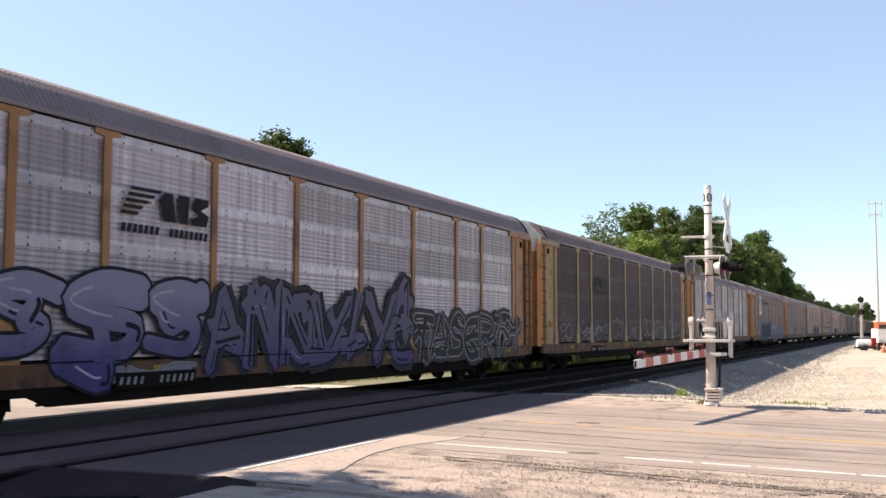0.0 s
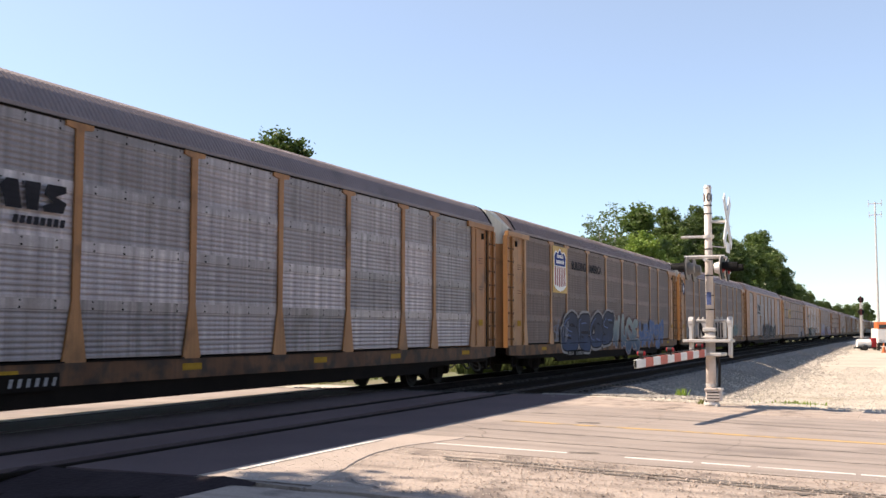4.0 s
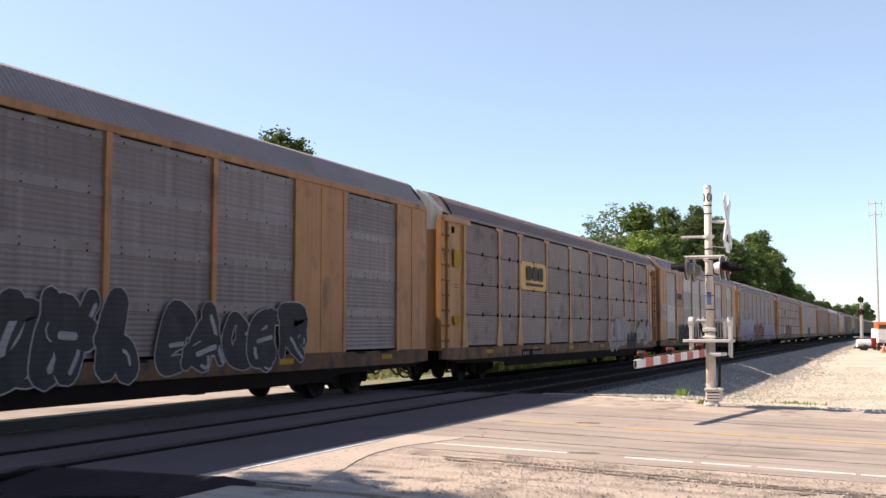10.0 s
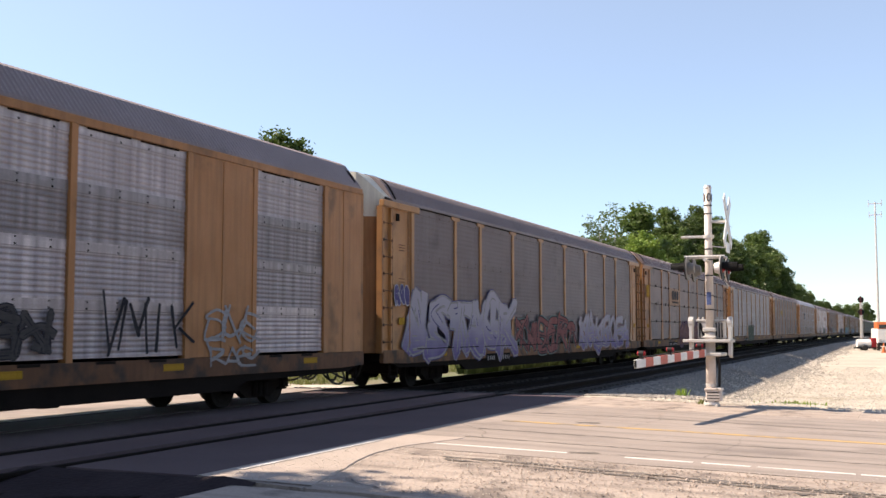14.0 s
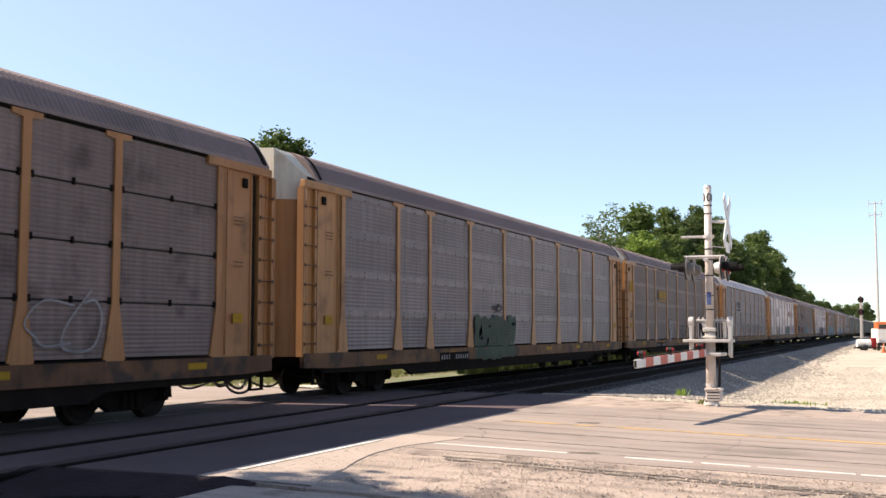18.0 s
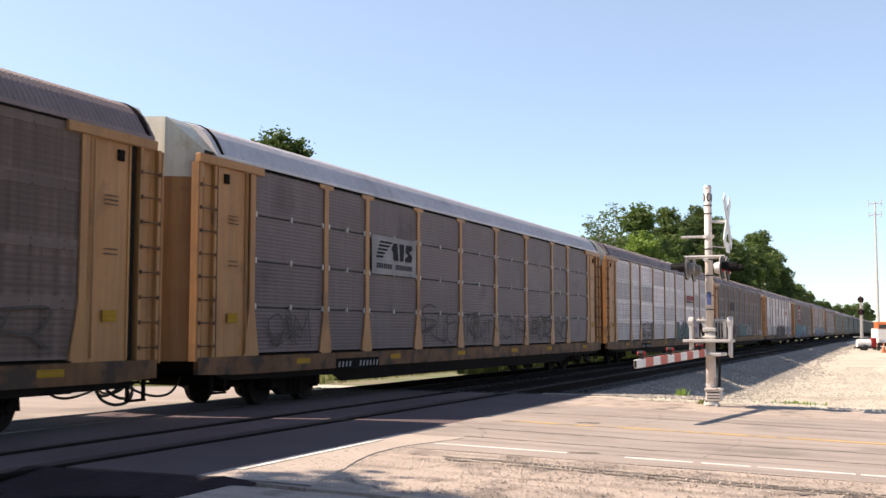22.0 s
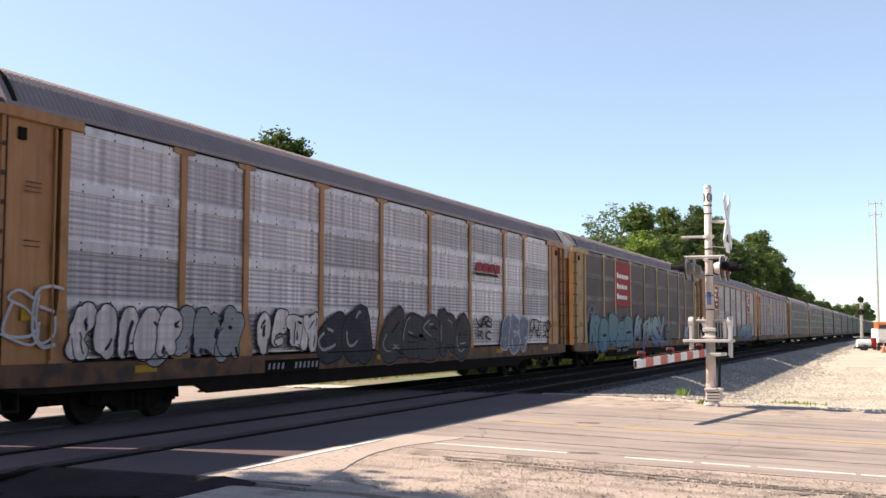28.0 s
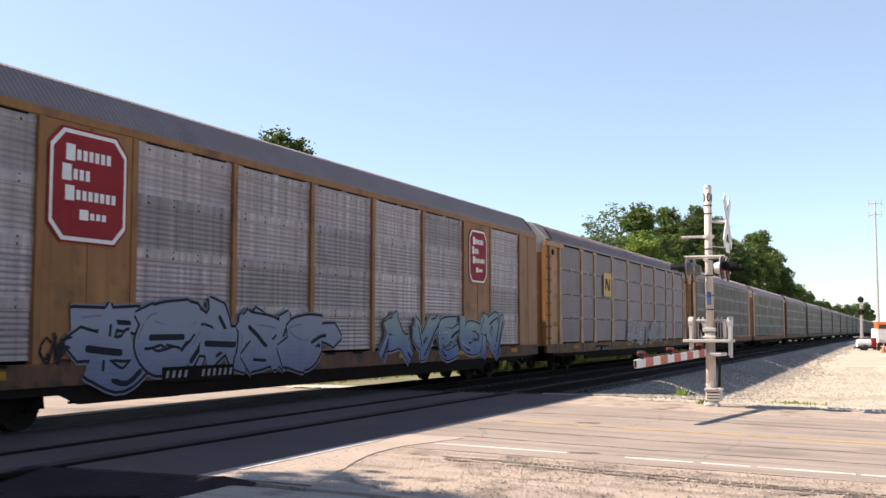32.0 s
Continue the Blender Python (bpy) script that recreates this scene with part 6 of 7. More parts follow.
VIOLET_FADE = fade("spray_violet_to_grey", (0.085, 0.07, 0.20), (0.25, 0.23, 0.31), 0.95, 2.15)
LILAC_FADE = fade("spray_charcoal_to_violet", (0.10, 0.08, 0.22), (0.13, 0.12, 0.17), 0.7, 1.5)
WHITE_VIOLET = fade("spray_violet_to_white", (0.14, 0.10, 0.27), (0.33, 0.31, 0.36), 0.7, 1.9)
CYAN_FADE = fade("spray_cyan_to_teal", (0.09, 0.20, 0.30), (0.12, 0.21, 0.225), 0.6, 1.6)
BLUE_FADE = fade("spray_blue_to_mint", (0.10, 0.15, 0.36), (0.23, 0.31, 0.32), 0.7, 1.7)
STEEL_FADE = fade("spray_steel_blue", (0.15, 0.175, 0.29), (0.25, 0.275, 0.345), 0.5, 1.6)
WISE_FADE = fade("spray_sage_to_blue", (0.09, 0.13, 0.20), (0.24, 0.29, 0.27), 0.9, 2.0)
NAVY_FADE = fade("spray_navy_to_slate", (0.05, 0.08, 0.17), (0.04, 0.045, 0.07), 0.6, 1.5)

A = make_car(0, 0.2, "posts", SILVER, ORANGE, ROOF, "silver-panelled auto rack with orange posts and purple graffiti")
horse_logo(A, -7.1, -4.75, 3.12, 3.92, P_BLACK)
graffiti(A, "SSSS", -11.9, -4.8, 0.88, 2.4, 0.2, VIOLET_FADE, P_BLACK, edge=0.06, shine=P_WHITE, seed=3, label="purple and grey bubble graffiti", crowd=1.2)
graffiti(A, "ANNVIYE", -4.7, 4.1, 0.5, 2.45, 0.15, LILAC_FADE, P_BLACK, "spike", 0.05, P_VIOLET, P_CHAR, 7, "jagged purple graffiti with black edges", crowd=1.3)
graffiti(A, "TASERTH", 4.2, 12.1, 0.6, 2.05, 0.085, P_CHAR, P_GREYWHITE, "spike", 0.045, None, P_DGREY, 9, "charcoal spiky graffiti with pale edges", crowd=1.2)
graffiti(A, "SNE", -7.9, -5.0, 0.66, 0.98, 0.03, P_PALE, P_GREYWHITE, edge=0.02, seed=10, label="small pale scrawl on the sill")
number_plate(A, -6.1, 0.72)

B = make_car(1, 0.33, "posts", DEEP_BROWN, TAN, ROOF_BROWN, "grimy brown auto rack with tan posts and thin white tags", lower=YELLOW)
horse_logo(B, -6.9, -4.9, 3.05, 3.75, P_DGREY)
scrawl(B, (("9O", -11.7, -10.5, 1.1, 1.85), ("YABB", -9.0, -7.5, 1.15, 1.65), ("BETOS", -7.1, -4.8, 1.12, 1.75), ("OSMU", -3.8, -0.9, 1.2, 2.05), ("RU", -0.55, 0.6, 1.12, 1.65),
           ("CRIMW", 1.9, 5.4, 1.25, 2.05), ("ES", 5.9, 7.5, 0.95, 1.75), ("TECE", 8.2, 11.3, 1.2, 1.9)), P_GREYWHITE, 0.022)
number_plate(B, -6.6)

C = make_car(2, 0.24, "posts", DULL_SILVER, ORANGE, ROOF, "clean silver-panelled auto rack with orange-brown posts")
horse_logo(C, -7.0, -4.8, 3.05, 3.72, P_BLACK)
number_plate(C, -5.9)

D = make_car(3, 0.44, "posts", GREY, YELLOW, ROOF_BROWN, "weathered grey auto rack with yellow posts and blue graffiti")
shield(D, -9.35, -7.42, 2.92, 4.64)
letters(D, "BUILDING", -5.72, 3.90, 0.45, P_BLACK, "dark painted word")
letters(D, "AMERICA", -3.28, 3.90, 0.45, P_BLACK, "dark painted word")
graffiti(D, "SEGS", -7.9, -0.6, 0.45, 2.2, 0.24, NAVY_FADE, P_BLACK, edge=0.06, shine=P_BLUE, halo=P_GREYWHITE, seed=12, label="navy and blue graffiti with pale edges", wide=0.09, crowd=1.22)
graffiti(D, "WISE", -0.75, 4.15, 0.62, 2.15, 0.16, WISE_FADE, P_GREYWHITE, edge=0.045, halo=P_MAROON, seed=14, label="sage and blue graffiti with white edges", wide=0.05)
graffiti(D, "HARTN", 4.35, 9.9, 0.62, 1.95, 0.12, P_BLUE, P_PALE, "spike", 0.04, None, None, 15, "blue graffiti with pale edges")
graffiti(D, "SETIN", -9.2, -7.5, 1.1, 1.75, 0.03, None, P_PALE, "thin", seed=17, label="pale scribble")
number_plate(D, -6.4, 0.66)

F_ = make_car(4, 0.60, "posts", GREY, YELLOW, ROOF, "dusty grey auto rack with yellow posts and pale graffiti")
em = put("round_emblem", mesh("round_emblem", rod(bmesh.new(), (-12.9, -1.556, 3.95), (-12.9, -1.55, 3.95), 0.36, n=28), paint("emblem_navy", (0.05, 0.07, 0.14))), F_, "round navy emblem with a white cross")
put("emblem_ring", mesh("emblem_ring", rod(bmesh.new(), (-12.9, -1.559, 3.95), (-12.9, -1.556, 3.95), 0.23, n=24), paint("emblem_blue", (0.16, 0.22, 0.38))), em)
put("emblem_cross", mesh("emblem_cross", box(boxm(-12.945, -12.855, -1.562, -1.5595, 3.74, 4.16), -13.1, -12.7, -1.5625, -1.5595, 3.905, 3.995), SIGN_WHITE), em)
graffiti(F_, "CAES", -12.1, -9.6, 0.92, 2.05, 0.15, P_GREYWHITE, P_DGREY, edge=0.03, halo=P_DGREY, seed=21, label="pale grey bubble graffiti", wide=0.05)
graffiti(F_, "BUU", -9.35, -7.7, 1.15, 2.0, 0.17, P_GREYWHITE, P_GREYWHITE, edge=0.02, seed=22, label="rubbed-out white graffiti")
graffiti(F_, "SVV", -4.3, -2.2, 1.15, 2.1, 0.10, P_RED, P_GREYWHITE, "spike", 0.025, None, P_DGREY, 23, "dark red spiky graffiti", wide=0.02)
graffiti(F_, "HARN", 4.5, 9.0, 1.05, 2.1, 0.13, P_TEAL, P_GREYWHITE, edge=0.03, seed=24, label="greenish outline graffiti")
scrawl(F_, (("VUE", 0.35, 1.2, 1.3, 1.75),), P_GREYWHITE)
number_plate(F_, -5.4)

G_ = make_car(5, 0.50, "framed", MIDGREY, ORANGE, ROOF, "orange-framed auto rack with dull grey inset panels", lower=CREAM, upper=ORANGE)
horse_logo(G_, -7.05, -4.95, 2.98, 3.75, P_BLACK, P_GREYWHITE, 0.26)
graffiti(G_, "SIDWI", -3.1, 1.85, 0.58, 2.1, 0.23, P_CHAR, P_GREYWHITE, edge=0.028, shine=None, seed=31, label="black bubble graffiti with white edges", crowd=1.25)
graffiti(G_, "EAGER", 2.5, 7.2, 0.75, 2.0, 0.17, P_CHAR, P_GREYWHITE, edge=0.026, seed=32, label="white-outlined graffiti", crowd=1.22)
number_plate(G_, -5.5, 0.84)

H_ = make_car(6, 0.43, "posts", DARKGREY, YELLOW, ROOF_BROWN, "brownish-grey auto rack with bright yellow posts and ends", extra="seamed")
block_logo(H_, -6.85, -5.05, 3.05, 3.72, P_DGREY, P_GOLDY, (0.45, 0.14))
graffiti(H_, "CIRR", 4.2, 7.1, 0.72, 2.0, 0.20, P_GREYWHITE, P_PINK, edge=0.022, seed=41, label="pinkish-white block graffiti", slant=0.0, crowd=1.2)
graffiti(H_, "CMBR", 9.1, 12.2, 0.85, 1.9, 0.17, P_GREYWHITE, P_PINK, edge=0.022, seed=42, label="pinkish-white block graffiti", slant=0.0, crowd=1.2)
graffiti(H_, "ESE", 7.2, 9.0, 0.6, 1.4, 0.12, P_CHAR, P_NAVY, edge=0.04, seed=44, label="dark smudged graffiti")
scrawl(H_, (("IN", 10.3, 11.3, 3.3, 4.0), ("EI", 10.6, 11.6, 1.95, 2.3)), P_GREYWHITE, 0.018, "faint white scribble")
plate(H_, "notice", -13.15, -12.6, 3.35, 3.85, P_YELLOW, "yellow notice with dark lines")
plate(H_, "notice", -13.15, -12.65, 1.75, 1.95, P_YELLOW, "small yellow notice")
number_plate(H_, -6.3)

I_ = make_car(7, 0.42, "framed", DULL_SILVER, ORANGE, ROOF, "orange-framed auto rack with silver inset panels and graffiti", lower=MIDGREY, upper=ORANGE)
scrawl(I_, (("BER", -13.3, -12.35, 2.5, 3.0), ("VEN", -13.2, -12.35, 2.02, 2.42)), P_WHITE, 0.024, "white scribbled tag")
block_logo(I_, -9.15, -7.95, 3.15, 3.62, P_DGREY, None, brackets=True)
graffiti(I_, "NAKMAS", -8.95, -4.1, 0.5, 1.85, 0.12, P_BLACK, P_BLACK, "spike", 0.05, P_WHITE, P_GREEN, 51, "black and white graffiti with green haze", crowd=1.25, wide=0.07)
graffiti(I_, "YHEREO", -3.0, 1.5, 0.62, 1.9, 0.14, P_GREYWHITE, P_BLACK, "puff", 0.03, seed=52, label="white-filled graffiti with black outline", crowd=1.2)
graffiti(I_, "DEN", 1.5, 3.75, 1.1, 1.75, 0.045, P_DGREY, P_BLACK, "spike", 0.02, seed=53, label="black scribbled tag")
graffiti(I_, "VMIK", 4.7, 7.1, 1.12, 2.05, 0.035, None, P_BLACK, "thin", seed=57, label="black scribbled tag")
scrawl(I_, (("SNE", 7.5, 9.2, 1.3, 1.95), ("RAE", 7.6, 9.0, 0.85, 1.25)), P_GREYWHITE, 0.03, "white scribbled tag")
letters(I_, "BI", 12.75, 2.75, 0.34, SIGN_WHITE, "white letters")
number_plate(I_, -5.3, 0.78)

J_ = make_car(8, 0.40, "posts", PURPLEGREY, YELLOW, ROOF, "slate-grey auto rack with yellow posts and violet graffiti", rows=3, lower=ORANGE)
graffiti(J_, "ASTAGK", -12.6, -4.5, 0.5, 2.5, 0.17, WHITE_VIOLET, P_GREYWHITE, "spike", 0.06, P_PURPLE, P_PURPLE, 61, "violet and white spiky graffiti", crowd=1.3, wide=0.03)
graffiti(J_, "KWEERT", -4.4, 2.4, 0.6, 2.05, 0.09, P_RED, P_BLACK, "spike", 0.04, P_TEAL, P_TEAL, 62, "dark red and teal tangled graffiti", crowd=1.25, wide=0.04)
graffiti(J_, "KAKEVEA", 3.0, 11.2, 0.7, 2.15, 0.10, WHITE_VIOLET, P_GREYWHITE, "spike", 0.05, None, P_PINK, 63, "pale violet spiky graffiti", crowd=1.25, wide=0.03)
graffiti(J_, "ROG", -13.35, -12.5, 2.1, 2.65, 0.06, P_PURPLE, P_WHITE, edge=0.03, seed=64, label="white and purple tag", slant=-0.2)
number_plate(J_, -6.0, 0.70)

K_ = make_car(9, 0.05, "posts", DARKGREY, ORANGE, ROOF_BROWN, "dark weathered auto rack with orange posts and pink graffiti", extra="seamed", upper=ORANGE)
block_logo(K_, -6.85, -5.05, 3.05, 3.72, P_DGREY, RUSTY, (0.45, 0.14))
graffiti(K_, "SEOSE", -4.6, 1.1, 0.68, 1.92, 0.17, P_MAROON, P_PLUM, edge=0.08, shine=P_PINK, halo=P_PLUM, seed=71, label="faded pink and purple graffiti", crowd=1.2)
scrawl(K_, (("NSE", -12.0, -10.5, 1.2, 1.9), ("EI", -8.8, -7.7, 1.5, 1.9), ("ABS", -0.3, 1.0, 1.45, 1.85), ("CO", 7.2, 8.6, 1.2, 2.0)), P_GREYWHITE, 0.02, "white scribbled tag")
plate(K_, "notice", -13.2, -12.55, 3.2, 3.8, P_YELLOW, "yellow notice")
number_plate(K_, -6.8, 0.78)

L_ = make_car(10, 0.25, "posts", MIDGREY, YELLOW, ROOF_BROWN, "grey ribbed auto rack with yellow posts and dark green graffiti")
graffiti(L_, "BHEBH", -4.2, -0.75, 1.0, 2.0, 0.17, P_DGREEN, P_DGREEN, edge=0.03, seed=81, label="dark green block graffiti", slant=0.0, crowd=1.3)
graffiti(L_, "UUUUUU", -4.2, -0.75, 0.6, 1.15, 0.12, P_DGREEN, P_DGREEN, edge=0.03, seed=82, label="dark green paint along the sill", slant=0.0, crowd=1.3)
graffiti(L_, "O", -2.6, -2.0, 2.1, 2.35, 0.03, None, P_DGREY, "thin", seed=83, label="small dark ring")
number_plate(L_, -5.8, 0.80)

M_ = make_car(11, 0.06, "posts", GREY, YELLOW, ROOF_BROWN, "brown-grey auto rack with yellow posts and gold block emblem")
block_logo(M_, -6.75, -5.0, 3.05, 3.62, P_GOLD)
graffiti(M_, "9", -4.35, -3.25, 0.85, 2.1, 0.13, P_GREYWHITE, P_SMUDGE, edge=0.04, seed=91, label="small pale painted figure eight")
graffiti(M_, "RCERSE", -1.3, 4.0, 1.15, 1.85, 0.022, None, P_SMUDGE, "thin", seed=92, label="dark scribbles")
scrawl(M_, (("SOE", -13.1, -12.6, 2.1, 2.5), ("CR", 9.2, 11.0, 1.2, 1.8)), P_SMUDGE, 0.022, "dark scribbled tag")
plate(M_, "notice", -13.15, -12.62, 3.35, 3.85, P_YELLOW, "yellow notice")
number_plate(M_, -6.3)

N_ = make_car(12, 0.16, "posts", PURPLEGREY, YELLOW, ROOF_WHITE, "slate-panelled auto rack with yellow posts and white roof")
horse_logo(N_, -7.0, -4.98, 3.02, 3.72, P_BLACK, P_GREYWHITE, 0.24)
scrawl(N_, (("CAM", -11.6, -10.2, 1.2, 1.95), ("RUO", -4.2, -2.0, 1.2, 1.9), ("MNI", -1.2, 0.9, 1.15, 1.95), ("CMR", 1.7, 4.0, 1.2, 1.95), ("ROE", 4.6, 6.8, 1.2, 1.85), ("ND", 7.4, 8.8, 1.2, 1.85)), P_SMUDGE, 0.024, "thin dark spray tag")
number_plate(N_, -7.9)

O_ = make_car(13, 0.21, "posts", SILVER, YELLOW, ROOF, "silver-panelled auto rack with yellow posts and a red slanted emblem")
graffiti(O_, "CETTERS", -7.2, -4.6, 1.35, 1.9, 0.026, None, P_DGREY, "thin", seed=101, label="dark scribbled tag")
graffiti(O_, "MICRIS", -7.2, -4.6, 1.08, 1.42, 0.022, None, P_DGREY, "thin", seed=104, label="dark scribbled tag")
graffiti(O_, "DIANG", 1.3, 5.5, 0.9, 1.95, 0.11, P_TEAL, P_NAVY, "spike", 0.04, P_CYAN, P_PINK, 102, "teal graffiti with dark edges", wide=0.03)
graffiti(O_, "MENERU", 7.1, 11.7, 1.2, 2.0, 0.03, None, P_VIOLET, "thin", seed=103, label="faint violet scribble")
number_plate(O_, -6.5)

P_ = make_car(14, 0.40, "posts", BROWN, YELLOW, ROOF_BROWN, "grimy dark auto rack with yellow posts and faded graffiti", lower=ORANGE)
graffiti(P_, "RSE", -12.1, -9.5, 1.2, 2.1, 0.13, P_DGREY, P_PLUM, edge=0.03, seed=111, label="faded grey graffiti")
graffiti(P_, "SHEE", -9.0, -4.6, 1.1, 1.95, 0.13, P_MAROON, P_DGREY, edge=0.03, seed=112, label="faded brown graffiti")
graffiti(P_, "TRCO", -2.5, 1.3, 1.05, 1.95, 0.12, P_TEAL, P_CYAN, "spike", 0.03, seed=113, label="teal graffiti")
graffiti(P_, "EGUER", 1.5, 5.2, 1.05, 1.9, 0.12, P_GREYWHITE, P_DGREY, edge=0.025, seed=114, label="white block graffiti")
graffiti(P_, "ISONS", 9.6, 11.6, 1.1, 1.6, 0.05, P_WHITE, P_GREYWHITE, edge=0.02, seed=115, label="white block tag")
number_plate(P_, -6.8)
plate(P_, "dim_patch", -6.9, -4.9, 3.0, 3.6, P_DGREY, "dark repainted patch")

Q_ = make_car(15, 0.45, "posts", SILVER, ORANGE, ROOF, "silver-panelled auto rack with orange posts and black outline graffiti")
graffiti(Q_, "KOICR", -12.2, -9.5, 1.0, 1.95, 0.16, SILVER, P_BLACK, edge=0.028, seed=121, label="black outline graffiti")
graffiti(Q_, "OIRA", -10.4, -7.65, 0.9, 1.9, 0.18, P_GREYWHITE, P_BLACK, edge=0.028, seed=122, label="white graffiti with black outline", crowd=1.25)
graffiti(Q_, "OETN", -7.15, -4.8, 1.1, 1.95, 0.11, SILVER, P_BLACK, edge=0.026, seed=123, label="black outline graffiti")
graffiti(Q_, "6O", -4.65, -2.35, 0.62, 2.05, 0.32, P_CHAR, P_BLACK, edge=0.04, shine=P_GREYWHITE, seed=124, label="solid black bubble graffiti", crowd=1.25)
graffiti(Q_, "6ESRO", -1.5, 4.0, 0.72, 1.98, 0.19, P_DGREY, P_BLACK, edge=0.035, shine=P_GREYWHITE, halo=P_MAROON, seed=125, label="grey bubble graffiti with black outline", crowd=1.2, wide=0.04)
graffiti(Q_, "SET", 6.7, 9.2, 0.75, 2.0, 0.2, P_PALE, P_WHITE, edge=0.06, shine=P_BLUE, seed=126, label="pale blue graffiti", crowd=1.2)
scrawl(Q_, (("SE", -13.3, -12.4, 1.3, 2.2),), P_WHITE, 0.025, "white scribble")
scrawl(Q_, (("VAS", 4.65, 5.8, 1.6, 1.95), ("RIC", 4.7, 5.8, 1.25, 1.55), ("VNISE", 9.4, 11.7, 1.25, 1.8)), P_BLACK, 0.024, "black scribbled tag")
number_plate(Q_, -5.7, 0.82)

R_ = make_car(16, 0.58, "posts", BROWN, TAN, ROOF, "dark brown auto rack with tan posts, red sign and cyan graffiti", lower=ORANGE)
plate(R_, "red_board", -7.3, -4.62, 2.62, 4.62, SIGN_RED, "red board with three white bars", d=0.02)
for i, n in enumerate((8, 7, 7)):
    for j in range(n):
        big = 0.06 * (j == 0)
        flat(R_, "white_bar", [(-7.02 + 0.265 * j - big, 3.88 - 0.47 * i), (-6.83 + 0.265 * j, 3.88 - 0.47 * i), (-6.83 + 0.265 * j, 4.06 - 0.47 * i + big), (-7.02 + 0.265 * j - big, 4.06 - 0.47 * i + big)], SIGN_WHITE, 0.026)
graffiti(R_, "NERSE", -11.7, -4.4, 0.42, 2.15, 0.25, CYAN_FADE, P_BLACK, edge=0.045, shine=P_PALE, halo=P_PALE, seed=131, label="cyan block graffiti with black edges", crowd=1.24, wide=0.025)
graffiti(R_, "MIMSY", -3.9, 2.6, 0.55, 2.1, 0.17, BLUE_FADE, P_BLACK, edge=0.035, shine=P_WHITE, halo=P_MAROON, seed=132, label="mint and blue graffiti with red edges", crowd=1.2, wide=0.05)
graffiti(R_, "K", 8.45, 9.7, 0.7, 1.85, 0.13, P_WHITE, P_BLACK, edge=0.03, seed=133, label="white painted figure shape")
graffiti(R_, "SN", 3.2, 4.9, 0.7, 1.75, 0.1, P_TEAL, P_MAROON, edge=0.05, seed=136, label="small teal and red graffiti")
graffiti(R_, "KEE", -12.1, -10.9, 1.95, 2.5, 0.04, None, P_PALE, "thin", seed=134, label="pale violet scribble")
number_plate(R_, -6.4, 0.66)

S_ = make_car(17, 0.74, "framed", DULL_SILVER, RUSTY, ROOF, "brown-framed auto rack with silver panels and red octagon signs", lower=CREAM, upper=ORANGE)
octagon(S_, -8.5, 3.76, 1.75, 1.78)
octagon(S_, 7.98, 3.74, 1.45, 1.62)
graffiti(S_, "TEANS", -8.8, -1.3, 0.5, 2.0, 0.2, STEEL_FADE, P_BLACK, "spike", 0.05, P_PALE, P_PALE, 141, "steel-blue graffiti with black edges", crowd=1.25, wide=0.03)
graffiti(S_, "AVEUN", 1.6, 10.0, 0.6, 2.0, 0.15, BLUE_FADE, P_BLACK, "spike", 0.04, P_WHITE, P_GREYWHITE, 142, "grey-white graffiti with pink haze", crowd=1.2, wide=0.04)
scrawl(S_, (("CNE", -9.4, -8.8, 1.05, 1.45),), P_BLACK, 0.02, "small black scribble")
number_plate(S_, -5.6, 0.78)

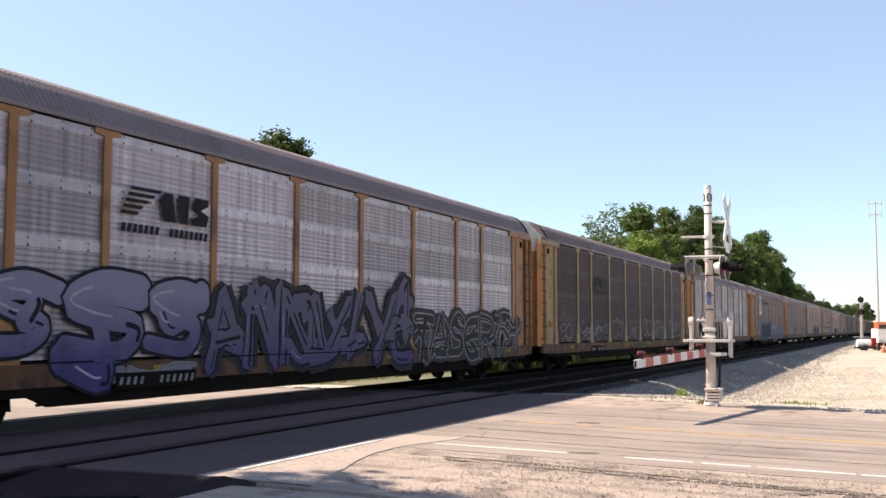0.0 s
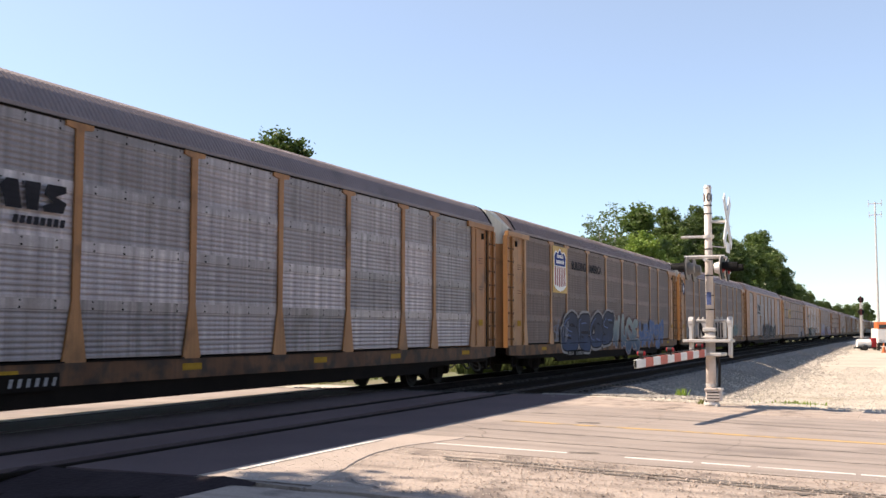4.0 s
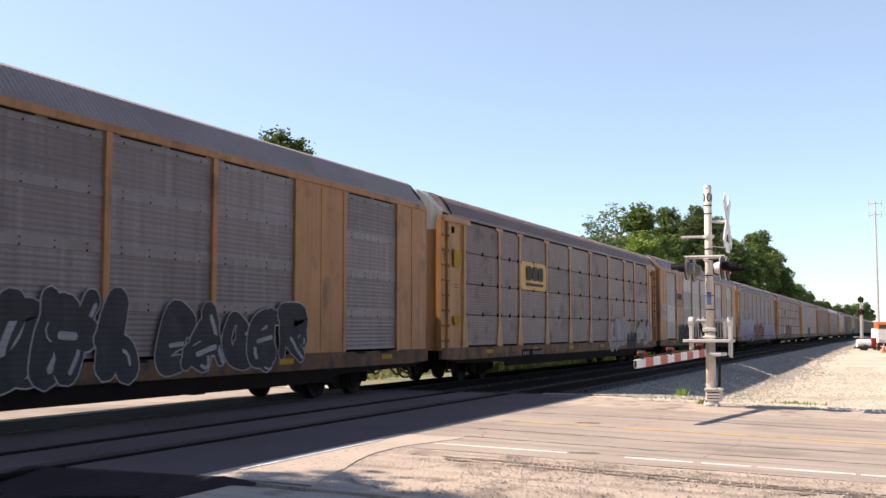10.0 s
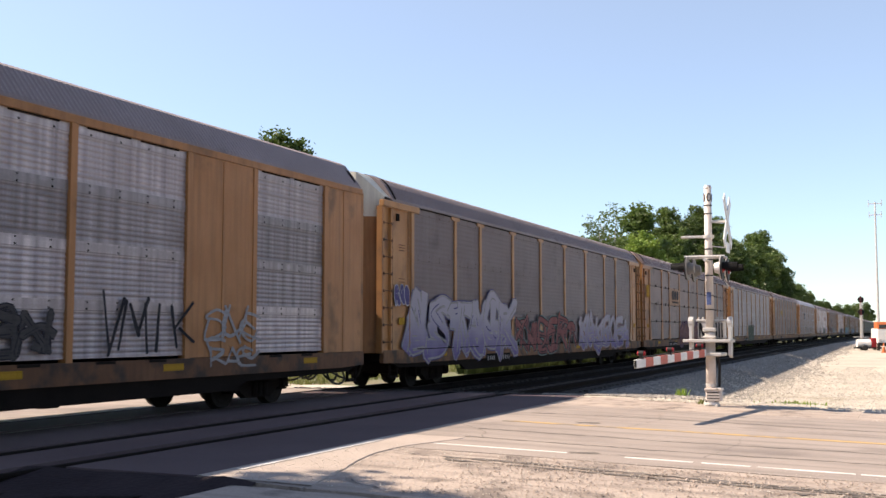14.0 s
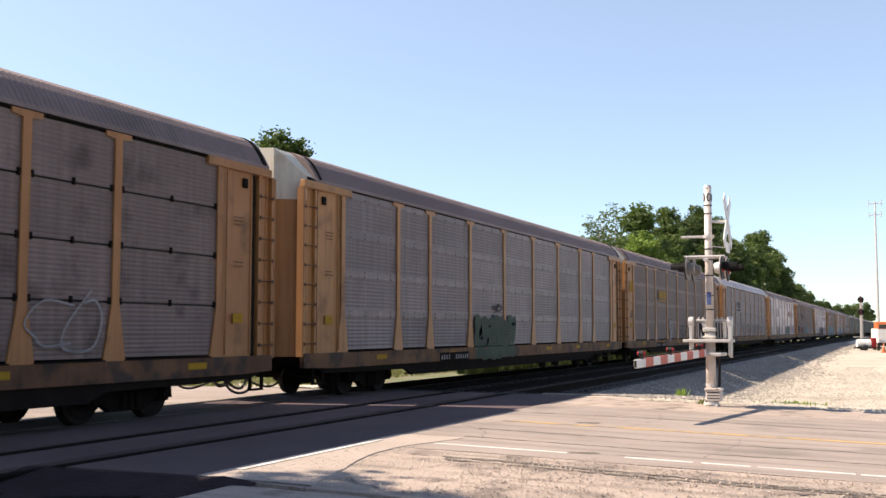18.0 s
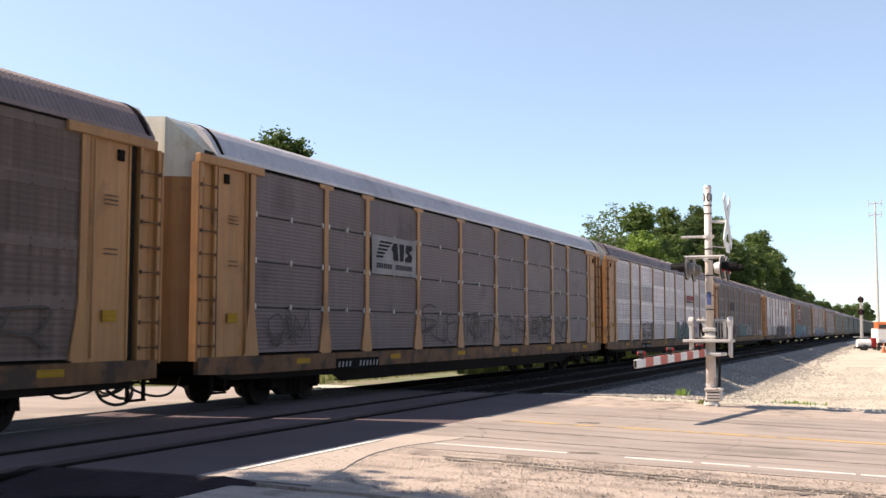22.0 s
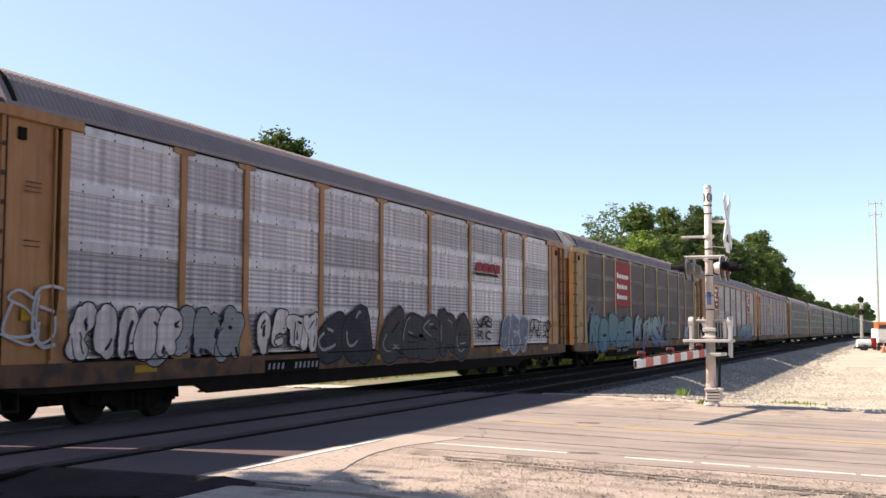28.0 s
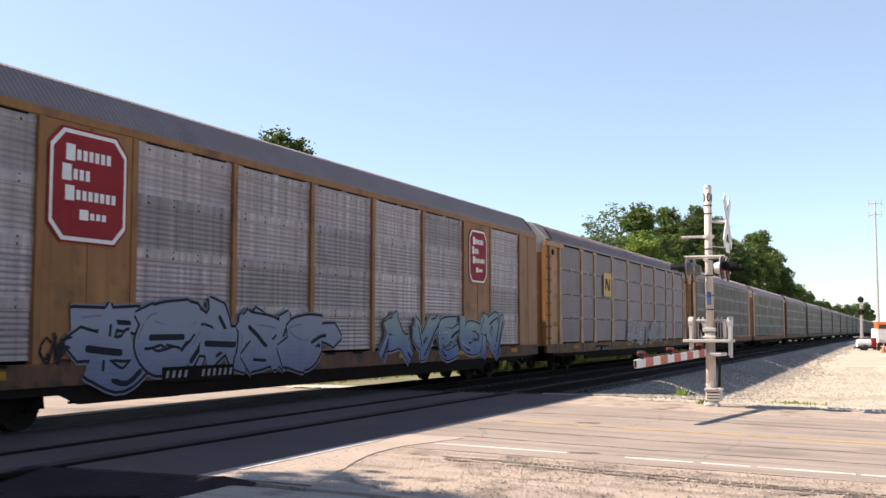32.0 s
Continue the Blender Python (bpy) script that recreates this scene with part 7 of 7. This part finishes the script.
for car in (O_, Q_):
    b = shape(car, "emblem_line", [(4.42, 3.19), (6.5, 3.19), (6.35, 3.26), (4.47, 3.26)], P_BLACK, 0.056, "dark line under a red slanted emblem")
    for i in range(4):
        x = 4.55 + 0.53 * i
        shape(b, "emblem_block", [(x, 3.31), (x + 0.40, 3.31), (x + 0.46, 3.42), (x + 0.43, 3.46), (x + 0.50, 3.52), (x + 0.47, 3.58), (x + 0.10, 3.58)], SIGN_RED, 0.056)

T_ = make_car(18, 0.75, "posts", MIDGREY, YELLOW, ROOF, "grey seamed auto rack with yellow posts and square yellow emblem", extra="seamed")
b = plate(T_, "square_emblem", -6.1, -4.8, 3.0, 4.0, P_GOLDY, "yellow square with a dark emblem")
shape(b, "emblem", [(-5.85, 3.25), (-5.7, 3.25), (-5.7, 3.6), (-5.4, 3.25), (-5.05, 3.25), (-5.05, 3.75), (-5.2, 3.75), (-5.2, 3.4), (-5.55, 3.75), (-5.85, 3.75)], P_DGREY, 0.058)
graffiti(T_, "SAE", -2.0, 1.3, 0.9, 1.9, 0.13, P_GREYWHITE, P_WHITE, edge=0.04, seed=151, label="white block graffiti")
graffiti(T_, "NERS", 2.0, 6.0, 0.9, 1.8, 0.12, P_GREYWHITE, P_WHITE, edge=0.04, seed=152, label="white block graffiti")
number_plate(T_, -6.5)

# the rest of the train, only ever seen from afar
for k in range(19, 38):
    make_car(k, 0.75, "posts", FAR_GREY, YELLOW if k < 21 else FAR_GREY, (ROOF, ROOF_BROWN)[k % 2], "distant dull grey auto rack with pale lap bands",
             fine=False, upper=None if k < 21 else FAR_GREY, lower=ORANGE if k < 21 else SILL_BROWN)


def motions():
    """The train rolls towards the camera at an even speed, and its wheels turn."""
    for car, x in CARS:
        walk(car, [(0.0, pose(x, TRAIN_Y, 0)), (32.0, pose(x - SPEED * 32.0, TRAIN_Y, 0))])
    turn = math.degrees(SPEED / FPS / 0.42)
    rows = [(i / FPS, pose(0, 0, 0, 0, -turn * i, 0)) for i in range(961)]
    walk(WHEELS[0], rows)
    rolling = WHEELS[0].animation_data
    for w in WHEELS[1:]:
        w.rotation_mode = "QUATERNION"
        w.animation_data_create()
        w.animation_data.action = rolling.action
        w.animation_data.action_slot = rolling.action_slot


motions()
